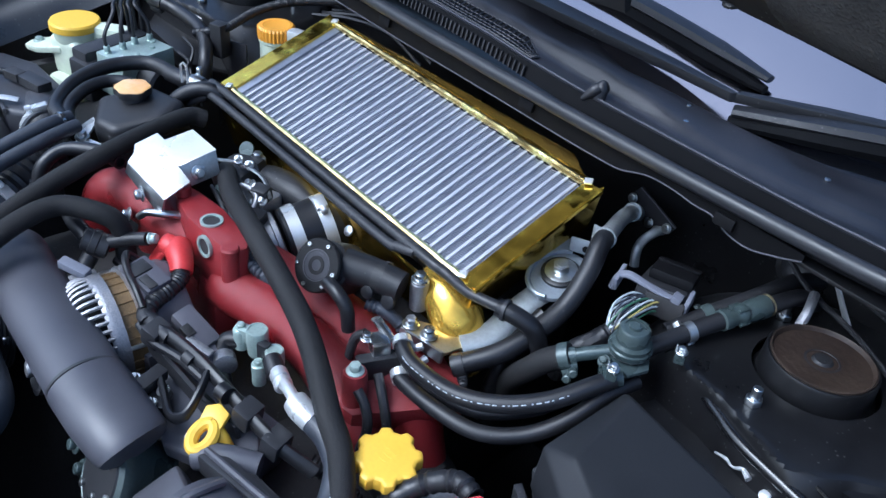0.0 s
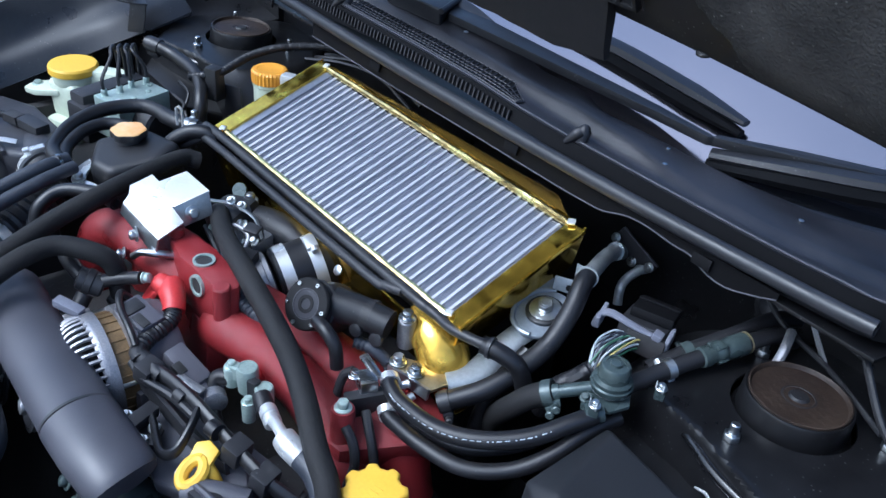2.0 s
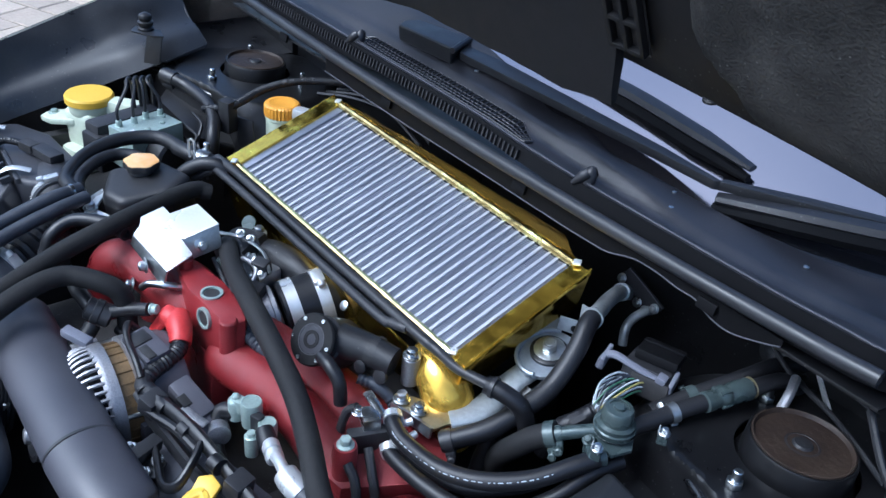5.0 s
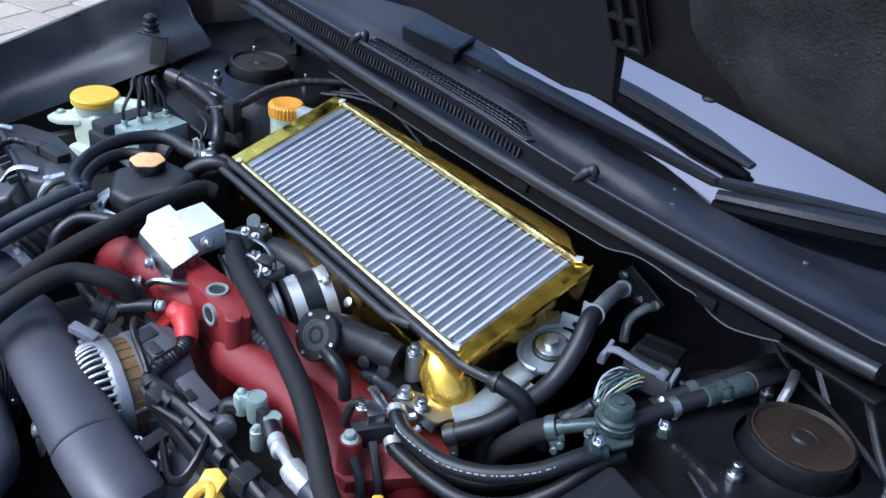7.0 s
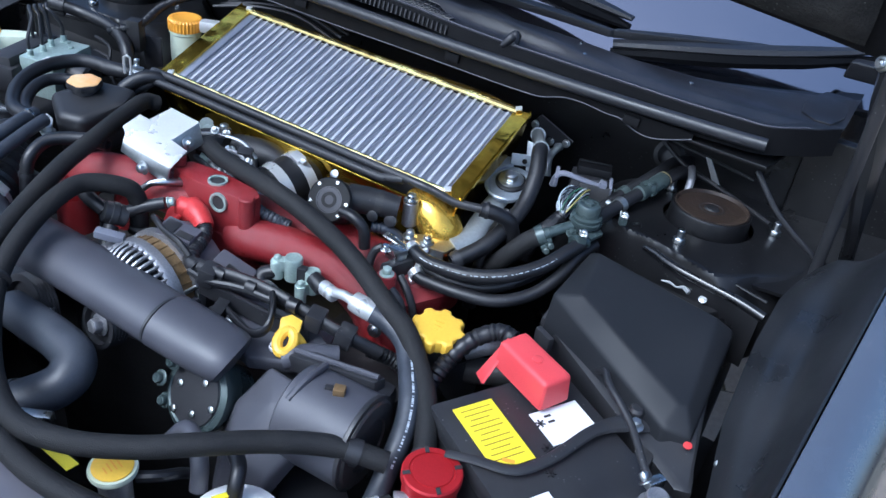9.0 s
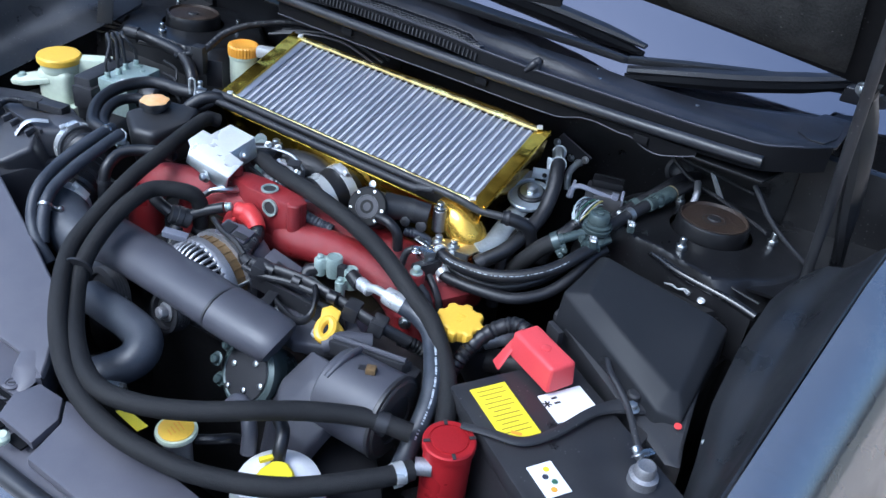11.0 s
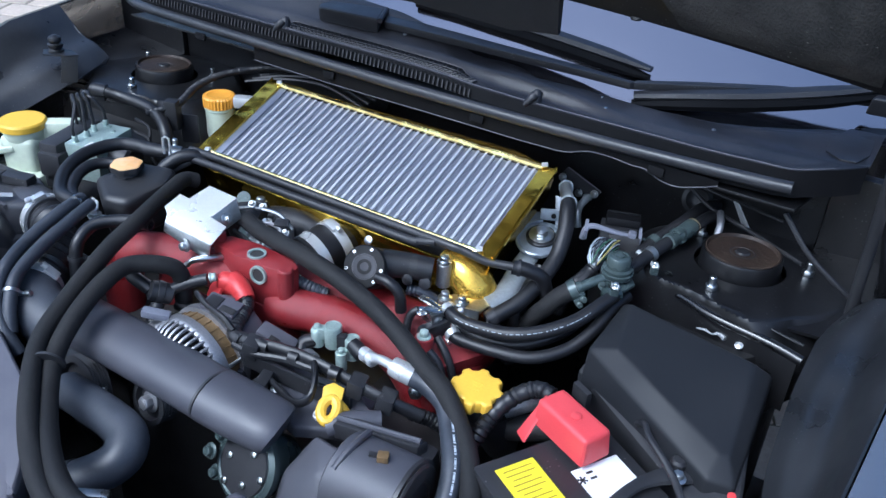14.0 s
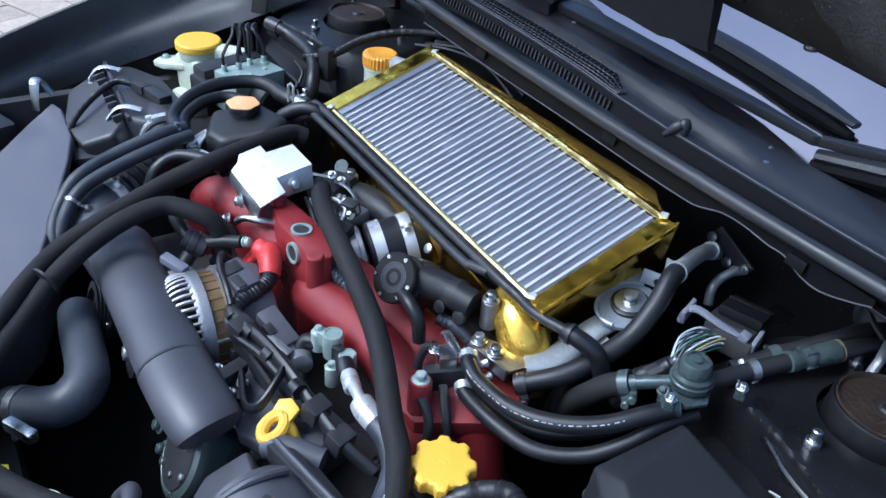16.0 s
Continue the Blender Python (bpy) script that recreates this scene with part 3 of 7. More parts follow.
def grille(x0, x1, columns, rows):
    """Square mesh on the panel, with thin bars over a near-black sheet that paints the shade of a well; it narrows
    towards its ends.
    """
    def spot(u, v):
        x = x0 + (x1 - x0) * u
        wide = 0.034 * min(1, 0.6 + 8 * u, 0.4 + 6 * (1 - u))
        y = 0.0135 + wide * v
        return x, y, cowl_z(x, (y - cowl_front(x)) / (cowl_back(x) - cowl_front(x)))
    # sheet on top of the panel, painted as the dark between the bars
    part("grille_shade", thicken(sheet(lambda u, v: Vector(spot(u, v)) + Vector((0, 0, 0.0012)), spread(0, 1, 40), spread(0, 1, 7)), 0.0005), VOID, cowl)
    bm = bmesh.new()
    for k in range(columns + 1):
        sweep(bm, [Vector(spot(k / columns, v)) + Vector((0, 0, 0.0022)) for v in (0, 0.33, 0.67, 1)], 0.0009, n=4, per=1)
    for j in range(rows + 1):
        sweep(bm, [Vector(spot(u, j / rows)) + Vector((0, 0, 0.0022)) for u in spread(0, 1, 40)], 0.0009, n=4, per=1)
    part("grille_mesh", bm, COWL, cowl, "square plastic air intake mesh", kind="stuff")


grille(-0.272, 0.106, 44, 4)
# near-black strip on the lip paints the shade between the slats
part("slat_shade", thicken(sheet(lambda u, v: Vector((-0.55 + 0.66 * u, cowl_front(-0.55 + 0.66 * u) - 0.0056 - 0.003 * v, cowl_z(-0.55 + 0.66 * u, 0) - 0.003 - 0.011 * v)), spread(0, 1, 40), (0, 1)), 0.0004), VOID, cowl)
bm = bmesh.new()
for k in range(88):
    x = -0.55 + 0.66 * k / 87
    box(bm, (0.0024, 0.0022, 0.012), pose(x, cowl_front(x) - 0.0106, cowl_z(x, 0) - 0.0148, -14, 0, 0), 0)
part("lip_slats", bm, COWL, cowl, "row of upright slats in the scuttle lip", kind="stuff")
for x in (-0.252, 0.206):
    z = cowl_z(x, 0.2)
    nose = turned([(0.0078, 0), (0.0084, 0.006), (0.0080, 0.013), (0.0062, 0.019), (0.003, 0.022)], pose(x, 0.016, z - 0.002, -20, 0, 0), n=20)
    sweep(nose, [(x - 0.010, 0.003, z - 0.001), (x - 0.006, 0.007, z + 0.004), (x - 0.002, 0.011, z + 0.010), (x, 0.015, z + 0.013)], [0.0025, 0.005, 0.0065, 0.0065], n=12, per=4)
    nozzle = part("washer_nozzle", nose, COWL, cowl, "black teardrop washer jet")
    part("jet_face", turned([(0.0055, 0), (0.0055, 0.0012), (0.002, 0.0016)], aim((x + 0.003, 0.0235, z + 0.0135), (0.3, 0.9, 0.35)), n=14), VOID, nozzle)
for x, v in ((0.283, 0.55), (0.44, 0.45), (-0.05, 0.75), (0.30, 0.30)):
    part("cowl_screw", turned([(0.003, 0), (0.003, 0.0012), (0.0015, 0.0016)], pose(x, 0.01 + (glass_base(x)) * v, cowl_z(x, v)), n=10), STEEL, cowl)


def glass(u, v):
    x = -0.70 + 1.40 * u
    d = 0.98 * v - 0.03
    return Vector((x * (1 - 0.10 * v), glass_base(x) + d * (0.88 - 0.25 * x * x * v), 1.010 + 0.006 * (1 - x * x * 2) + d * 0.50))


part("windscreen", thicken(sheet(glass, spread(0, 1, 25), spread(0, 1, 14)), 0.005), GLASS, car, "dark windscreen glass, its sky reflection raised and tinted")
def shell(y0, y1, half, low, high, lean):
    own = bmesh.new()
    rings = []
    for f in (0.0, 0.25, 0.5, 0.75, 1.0):
        z = low + (high - low) * f
        w = half - lean * f ** 1.6
        a, b = y0 + (0.9 * lean * f if lean > 0.1 else 0), y1 - (1.6 * lean * f if lean > 0.1 else 0.02 * f)
        rings.append([own.verts.new(q) for q in ((-w, a, z), (w, a, z), (w * 0.97, b, z), (-w * 0.97, b, z))])
    for p, q in zip(rings, rings[1:]):
        for k in range(4):
            own.faces.new((p[k], p[(k + 1) % 4], q[(k + 1) % 4], q[k]))
    own.faces.new(rings[0][::-1]); own.faces.new(rings[-1])
    return join(bmesh.new(), own, None, 0.03, 3)


part("body_side", shell(0.86, 3.45, 0.86, 0.22, 0.96, 0.03), BODY, car, "plain dark metallic body")
part("cabin", shell(1.02, 3.20, 0.74, 0.955, 1.44, 0.16), BODY, car)
part("dashboard", boxed((1.3, 0.5, 0.05), pose(0, 0.62, 0.93), 0.01), DEEP, car)
seal = part("weatherstrip", tube([(-0.64, 0.03, 0.985), (-0.56, 0.003, 0.989), (-0.3, -0.008, 0.989), (0, -0.010, 0.987), (0.3, -0.008, 0.989), (0.50, -0.004, 0.994), (0.565, 0.0, 0.996)], 0.0083, n=16, bore=0.012), SEAL, car, "grey-black rubber bonnet seal")
for x in (-0.42, -0.14, 0.13, 0.40):
    part("seal_clip", boxed((0.022, 0.004, 0.012), pose(x, -0.010, 0.965, -12, 0, 0), 0.001), VOID, car)


# wipers
def wiper(arm, blade, head):
    """Pressed arm with a hooded spindle cover, carrying a wedge-shaped blade."""
    w = part("wiper", plate(arm, 0.011, 0.003, along=(0, 0.002, -0.012)), PLASTIC, car, "matt black windscreen wiper")
    hood = part("spindle_cover", plate(head, 0.024, 0.005, along=(-0.004, 0.006, -0.026), seg=3), PLASTIC, w, "hooded black spindle cover")
    part("cover_hinge", tube([Vector(head[1]) + Vector((0.003, 0, -0.002)), Vector(head[2]) + Vector((0.003, 0, -0.002))], 0.0042, n=8, per=2), PLASTIC, w)
    part("wiper_blade", tube(blade, [0.010, 0.014, 0.015, 0.014, 0.007], n=8, sec=(1.0, 0.55)), PLASTIC, w, "grey-black wedge-shaped blade")
    # rubber widened and near-black, so it also paints the blade's shaded underside
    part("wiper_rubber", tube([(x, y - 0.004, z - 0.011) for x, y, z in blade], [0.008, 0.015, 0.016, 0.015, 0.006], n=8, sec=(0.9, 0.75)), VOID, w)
    return w


wiper([(-0.092, 0.070, 1.047), (0.03, 0.075, 1.046), (0.152, 0.081, 1.044), (0.235, 0.086, 1.043), (0.312, 0.090, 1.041), (0.318, 0.099, 1.041), (0.235, 0.104, 1.043), (0.121, 0.104, 1.045), (0.0, 0.104, 1.047), (-0.112, 0.104, 1.049)],
      [(-0.08, 0.150, 1.072), (0.06, 0.148, 1.066), (0.15, 0.148, 1.062), (0.25, 0.146, 1.054), (0.322, 0.143, 1.047)],
      [(-0.212, 0.056, 1.049), (-0.094, 0.057, 1.053), (-0.116, 0.106, 1.056), (-0.214, 0.096, 1.051), (-0.226, 0.076, 1.048)])
wiper([(0.312, 0.094, 1.040), (0.40, 0.130, 1.046), (0.50, 0.168, 1.055), (0.63, 0.211, 1.058), (0.625, 0.224, 1.058), (0.49, 0.180, 1.055), (0.39, 0.142, 1.047), (0.315, 0.106, 1.041)],
      [(0.318, 0.096, 1.022), (0.40, 0.126, 1.034), (0.47, 0.152, 1.044), (0.55, 0.187, 1.058), (0.63, 0.227, 1.074)],
      [(0.605, 0.190, 1.063), (0.655, 0.200, 1.062), (0.668, 0.222, 1.060), (0.650, 0.240, 1.062), (0.610, 0.228, 1.064)])


# bonnet, raised
HB = Matrix.Translation((0, 0.0, 1.164)) @ Matrix.Rotation(radians(-62), 4, "X") @ Matrix.Scale(-1, 4, (0, 1, 0))


def arch(x):
    return Vector((0, 0, -0.085 * x * x))


def bonnet_skin(u, v):
    x = -0.70 + 1.40 * u
    return arch(x) + HB @ Vector((x * (1 - 0.05 * v), 0.95 * v + 0.02 * (1 - 4 * (u - 0.5) ** 2), 0.014 + 0.03 * (1 - 4 * (u - 0.5) ** 2)))


bonnet = part("bonnet", thicken(sheet(bonnet_skin, spread(0, 1, 21), spread(0, 1, 14)), 0.003), UNDER, car, "raised bonnet, its dark underside lined with felt")


def bonnet_frame(u, v):
    x = -0.69 + 1.38 * u
    edge = min(1, min(u, 1 - u) / 0.05, v / 0.04, (1 - v) / 0.05)
    return arch(x) + HB @ Vector((x * (1 - 0.05 * v), 0.94 * v, 0.004 - 0.010 * edge + 0.008 * math.sin(9 * u) * math.sin(8 * v)))


part("bonnet_frame", thicken(sheet(bonnet_frame, spread(0, 1, 41), spread(0, 1, 30)), 0.002), UNDER, bonnet)
for side in (-1, 1):
    def pad(u, v, side=side):
        x, y = 0.338 + 0.285 * u, 0.020 + 0.70 * v
        corner = max(0, 1 - u / 0.22) * max(0, 1 - v / 0.09)
        x, y = x + 0.05 * corner, y + 0.05 * corner
        e = min(1, min(u, 1 - u) / 0.10, min(v, 1 - v) / 0.06)
        return arch(x) + HB @ Vector((side * x, y, -0.006 - 0.014 * max(0, e) ** 0.5 + 0.006 * noise.noise((x * 9, y * 9, 1.0))))
    part("felt_pad", thicken(sheet(pad, spread(0, 1, 26), spread(0, 1, 40)), 0.006), FELT, bonnet, "black felt heat pad with dust specks and painted sheen patches")
    # dark plate behind the slats paints the vent's shade
    well = boxed((0.044, 0.140, 0.002), HB @ Matrix.Translation((side * 0.262, 0.100, -0.0165)), 0)
    part("vent_shade", well, DEEP, bonnet)
    v = bmesh.new()
    for k in range(5):
        box(v, (0.042, 0.005, 0.008), HB @ Matrix.Translation((side * 0.262, 0.035 + 0.032 * k, -0.0245)), 0.001)
    for k in (-1, 0, 1):
        box(v, (0.005, 0.135, 0.008), HB @ Matrix.Translation((side * 0.262 + k * 0.019, 0.100, -0.0245)), 0.001)
    part("bonnet_vent", v, UNDER, bonnet, "slatted black bonnet vent")
# moulded air duct under the scoop
def duct_low(x):
    return float(np.interp(x, (-0.30, -0.19, -0.08, 0.05, 0.18, 0.245), (1.104, 1.104, 1.118, 1.117, 1.113, 1.119)))


own = bmesh.new()
ends = []
for x in spread(-0.27, 0.245, 24):
    low = duct_low(x) + 0.002 * noise.noise((x * 25, 0.3, 0.1))
    ends.append([own.verts.new((x, y, z)) for y, z in ((-0.060, 1.25), (-0.030, 1.175), (-0.024, low + 0.012), (-0.020, low), (-0.014, low + 0.002), (-0.016, 1.165), (-0.040, 1.24))])
for a, b in zip(ends, ends[1:]):
    for k in range(7):
        own.faces.new((a[k], a[(k + 1) % 7], b[(k + 1) % 7], b[k]))
own.faces.new(ends[0]); own.faces.new(ends[-1][::-1])
part("scoop_duct", join(bmesh.new(), own, None), BLACK_ANODISED, bonnet, "black moulded scoop duct")
part("rim_plug", turned([(0.006, 0), (0.008, 0.002), (0.008, 0.004), (0.004, 0.006)], aim((0.336, 0.003, 1.159), (0, 0.2, -1)), n=14), PLASTIC_DULL, bonnet)
part("bonnet_hinge", tube([(0.700, 0.00, 0.87), (0.690, 0.0, 0.95), (0.675, 0.005, 1.04), (0.652, 0.01, 1.14), (0.645, -0.03, 1.24)], [0.014, 0.015, 0.018, 0.017, 0.012], n=8, sec=(1.3, 0.6), per=4), PAINT, bonnet, "black bonnet hinge arm")
part("gas_strut", tube([(0.672, -0.03, 0.86), (0.668, -0.06, 1.0), (0.66, -0.11, 1.26)], 0.007, n=12, per=3), PLASTIC, bonnet)
part("hinge_bolt", bolt((0.648, -0.012, 1.13), (-0.6, -0.8, 0), r=0.006), STEEL, bonnet)
part("ground_wire", tube([(0.565, 0.012, 0.955), (0.61, -0.02, 0.925), (0.665, -0.03, 0.895), (0.68, -0.02, 0.885)], 0.0035, n=8), RUBBER, car)
# rubber stop on its bracket
stop = part("stop_bracket", plate([(-0.642, -0.160, 0.938), (-0.622, -0.176, 0.938), (-0.588, -0.158, 0.938), (-0.575, -0.140, 0.938), (-0.605, -0.132, 0.938)], 0.003, 0.001), WING, car, "black steel stop bracket")
part("bracket_arm", plate([(-0.596, -0.160, 0.937), (-0.576, -0.142, 0.937), (-0.578, -0.150, 0.890), (-0.598, -0.168, 0.890)], 0.003, 0.001), WING, stop)
part("bonnet_stop", turned([(0.013, 0), (0.013, 0.004), (0.010, 0.006), (0.013, 0.011), (0.013, 0.014), (0.009, 0.016), (0.011, 0.021), (0.010, 0.025), (0.004, 0.029)], pose(-0.618, -0.152, 0.937), n=22), RUBBER, stop, "ribbed black rubber bonnet stop")

# slam panel, bumper and lamp edge at the front
slam = part("slam_panel", plate([(-0.66, -0.70, 0.752), (-0.30, -0.66, 0.760), (0.0, -0.735, 0.758), (0.12, -0.74, 0.758), (0.45, -0.74, 0.758), (0.66, -0.70, 0.752), (0.66, -0.80, 0.742), (0.1, -0.822, 0.742), (-0.25, -0.815, 0.742), (-0.66, -0.78, 0.740)], 0.02, 0.003), SLAM, car, "grey plastic radiator slam panel cover")
part("slam_strip", plate([(-0.42, -0.690, 0.765), (-0.228, -0.694, 0.766), (-0.047, -0.690, 0.766), (0.0, -0.716, 0.766), (0.026, -0.750, 0.765), (-0.084, -0.7535, 0.765), (-0.208, -0.756, 0.765), (-0.42, -0.740, 0.763)], 0.006, 0.002), SLAM, slam, "grey clip-on strip")
# near-black plates on the surface paint the shade of notches and gap
for x, w in ((-0.158, 0.016), (-0.128, 0.030), (-0.088, 0.012), (-0.055, 0.030), (-0.028, 0.012)):
    part("strip_notch", boxed((w, 0.009, 0.003), pose(x, -0.7000, 0.7655, 0, 0, 1), 0.001), VOID, slam)
part("strip_gap", plate([(-0.42, -0.742, 0.7648), (-0.205, -0.7575, 0.7655), (-0.084, -0.7555, 0.7655), (0.032, -0.7525, 0.7655), (0.032, -0.7565, 0.7655), (-0.084, -0.7595, 0.7655), (-0.205, -0.7615, 0.7655), (-0.42, -0.746, 0.7648)], 0.004, 0.0), VOID, slam, "near-black plate painting the shade of the gap along the strip")
part("slam_block", plate([(0.031, -0.724, 0.772), (0.069, -0.722, 0.772), (0.092, -0.744, 0.771), (0.099, -0.781, 0.769), (0.038, -0.780, 0.769), (0.022, -0.752, 0.770)], 0.012, 0.002), SLAM, slam, "grey latch cover")
part("slam_side", plate([(0.071, -0.720, 0.770), (0.16, -0.708, 0.757), (0.40, -0.715, 0.757), (0.42, -0.790, 0.757), (0.112, -0.795, 0.767), (0.097, -0.744, 0.770)], 0.012, 0.003), SLAM, slam)
for x, y in ((-0.207, -0.747), (-0.068, -0.787), (0.004, -0.742), (-0.38, -0.735)):
    part("push_clip", turned([(0.0095, 0), (0.0095, 0.0022), (0.007, 0.0034), (0.0068, 0.0022), (0.005, 0.0022), (0.0045, 0.0032)], pose(x, y, 0.7655 if y > -0.76 else 0.759), n=20), SLAM, slam, "grey push-in clip")
    part("clip_slot", boxed((0.007, 0.0016, 0.001), pose(x, y, 0.7685 if y > -0.76 else 0.762, 0, 0, 40), 0), DEEP, slam)
# openings are near-black plates too, shade painted rather than cut
for x, y, w, d in ((-0.158, -0.783, 0.040, 0.016), (-0.138, -0.790, 0.020, 0.014), (-0.114, -0.783, 0.026, 0.016), (-0.030, -0.787, 0.032, 0.022), (-0.014, -0.783, 0.024, 0.018), (0.010, -0.777, 0.030, 0.034), (0.034, -0.790, 0.030, 0.022), (0.078, -0.783, 0.026, 0.014), (-0.24, -0.775, 0.03, 0.014)):
    part("slot", boxed((w, d, 0.003), pose(x, y, 0.7575, 0, 0, 3), 0.001), VOID, slam)
part("slam_seam", boxed((0.0016, 0.030, 0.001), pose(-0.088, -0.773, 0.7600, 0, 0, -12), 0), DEEP, slam)
part("latch", turned([(0.008, 0), (0.009, 0.006), (0.006, 0.010)], pose(0.068, -0.795, 0.762), n=16), CREAM, slam, "pale latch pin")
part("latch_hook", tube([(0.018, -0.776, 0.760), (0.024, -0.784, 0.768), (0.034, -0.790, 0.766), (0.040, -0.796, 0.760)], 0.0025, n=8), STEEL, slam)


def bumper(u, v):
    x = -0.75 + 1.5 * u
    return Vector((x, -0.824 + 0.12 * x * x - 0.20 * math.sin(v * 1.4), 0.748 - 0.24 * (1 - math.cos(v * 1.4))))


part("bumper", thicken(sheet(bumper, spread(0, 1, 25), spread(0, 1, 10)), 0.003), BODY, car, "glossy metallic grey bumper edge")
part("bumper_lip", tube([(x, -0.816 + 0.12 * x * x, 0.750) for x in spread(-0.7, 0.7, 9)], 0.0105, n=12, per=3), SEAL, car, "rubber edge seal behind the bumper")
lamp = part("headlamp", boxed((0.20, 0.14, 0.10), pose(-0.60, -0.66, 0.69, 0, 0, 20), 0.015), PLASTIC, car, "black headlamp housing")
part("lamp_bracket", tube([(-0.585, -0.50, 0.80), (-0.595, -0.515, 0.825), (-0.575, -0.525, 0.825), (-0.570, -0.53, 0.785)], 0.0035, n=8, sec=(2.2, 0.6), per=3), STEEL, lamp, "bare metal strap")
part("lamp_wire", tube([(-0.62, -0.60, 0.80), (-0.58, -0.585, 0.79), (-0.56, -0.62, 0.77), (-0.55, -0.66, 0.72)], 0.004, n=8), RUBBER, lamp)
for x in (-0.76, 0.76):
    for y in (0.02, 2.6):
        wheel = part("wheel", turned([(0.10, -0.10), (0.21, -0.10), (0.22, -0.09), (0.22, 0.09), (0.21, 0.10), (0.10, 0.10)], aim((x, y, 0.325), (1, 0, 0)), n=40), CAST, car)
        part("tyre", turned([(0.22, -0.10), (0.30, -0.115), (0.325, -0.09), (0.325, 0.09), (0.30, 0.115), (0.22, 0.10)], aim((x, y, 0.325), (1, 0, 0)), n=48), RUBBER, wheel)

# ---- intercooler ----
ICW, ICD = 0.47, 0.166
IC = Matrix.Translation((0.0105, -0.109, 0.9075)) @ Matrix.Rotation(radians(20.2), 4, "X")
ic = empty("intercooler", (0.0105, -0.109, 0.83), "aluminium top-mount intercooler edged with gold heat foil", "intercooler")


def on_ic(x, y, z=0.0):
    return IC @ Matrix.Translation((x, y, z))


part("core", boxed((ICW, ICD, 0.05), on_ic(0, 0, -0.0545), 0.001), CORE_DARK, ic, "aluminium fin block, toned darker than the fins and bars")
ROWS, PITCH, FIRST = 35, 0.01288, -0.20812
part("side_plate", boxed((0.017, ICD - 0.004, 0.0055), on_ic(-0.2265, 0, -0.005), 0.002), CORE_MID, ic, "plain grey core side plate")
bar = bmesh.new()
box(bar, (0.0046, ICD - 0.004, 0.0050), None, 0.0016, seg=2)
bar_mesh = None
for k in range(ROWS):
    x = FIRST + PITCH * k
    if bar_mesh is None:
        first = part("core_bar", bar, CORE, ic)
        bar_mesh, row = first.data, first
        bar_mesh.transform(Matrix.Translation(ic.location))
    else:
        row = new("core_bar", bar_mesh)
        row.parent = ic
    row.matrix_basis = Matrix.Translation(-ic.location) @ on_ic(x, random.uniform(-0.0006, 0.0006), -0.005 + random.uniform(-0.0003, 0.0003)) @ Matrix.Rotation(radians(random.uniform(-0.15, 0.15)), 4, "Z")
fins = bmesh.new()
for k in range(ROWS + 1):
    x = FIRST + PITCH * (k - 0.5)
    for j in range(62):
        y = -ICD / 2 + 0.004 + (ICD - 0.008) * j / 61
        box(fins, (0.0084, 0.0014, 0.0036), on_ic(x, y, -0.0056) @ Matrix.Rotation(radians(4), 4, "Z"), 0)
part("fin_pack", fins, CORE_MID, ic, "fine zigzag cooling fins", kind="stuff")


def foil_strip(name, x0, x1, y0, y1, top, drop, mark="", mat=None):
    """Tape folded over an edge, a little uneven."""
    def f(u, v):
        x, y = x0 + (x1 - x0) * u, y0 + (y1 - y0) * v
        j = 0.0006 * noise.noise((x * 40, y * 60, 3.1)) + 0.0005 * noise.noise((x * 130, y * 130, 7.7))
        return IC @ Vector((x + j, y + j, top + j))
    bm = sheet(f, spread(0, 1, max(6, int(abs(x1 - x0) / 0.006))), spread(0, 1, max(6, int(abs(y1 - y0) / 0.006))))
    part(name, thicken(bm, drop), mat or FOIL, ic, mark)


H = ICW / 2
foil_strip("end_foil", -H - 0.022, -H + 0.004, -ICD / 2 - 0.006, ICD / 2 + 0.008, 0.004, 0.004, "gold foil over the end tank", FOIL_FLAT)
foil_strip("end_foil", H + 0.003, H + 0.026, -ICD / 2 - 0.006, ICD / 2 + 0.004, 0.003, 0.004, "gold foil over the end tank")
for y, z, r in ((ICD / 2 + 0.0025, 0.0014, 0.0046), (-ICD / 2 - 0.002, -0.0002, 0.0048)):
    line = [IC @ Vector((x, y + 0.0005 * noise.noise((x * 30, y, 2.0)), z + 0.0006 * noise.noise((x * 45, y, 5.0)))) for x in spread(-H - 0.002, H + 0.006, 70)]
    # edge bead takes the foil with the highlight in its colour
    part("edge_foil", tube(line, [r * (1 + 0.30 * noise.noise((k * 0.9, y * 50, 0))) for k in range(71)], n=10, flat=True), FOIL_GLINT, ic, "gold foil rolled over the edge")
foil_strip("rear_lip", -H, H, ICD / 2 + 0.005, ICD / 2 + 0.014, -0.003, 0.003, "gold foil lip behind the core")
for x, y in ((-H - 0.003, -ICD / 2 - 0.003), (H + 0.008, ICD / 2 + 0.003), (-H, ICD / 2 + 0.003), (H + 0.003, -ICD / 2 - 0.001)):
    part("solder_patch", boxed((0.009, 0.008, 0.0025), on_ic(x, y, 0.0055) @ Matrix.Rotation(0.5, 4, "Z"), 0.001), BRIGHT, ic, "bare bright weld at the corner")


def wall_foil(a, b, c, d, amp=0.002):
    a, b, c, d = (Vector(q) for q in (a, b, c, d))

    def f(u, v):
        p = a.lerp(b, u).lerp(d.lerp(c, u), v)
        return p + Vector((0, -1, 0.3)) * amp * noise.noise(p * 38) + Vector((0, -1, 0.3)) * amp * 0.5 * noise.noise(p * 110)
    return thicken(sheet(f, spread(0, 1, 60), spread(0, 1, 12)), 0.002)


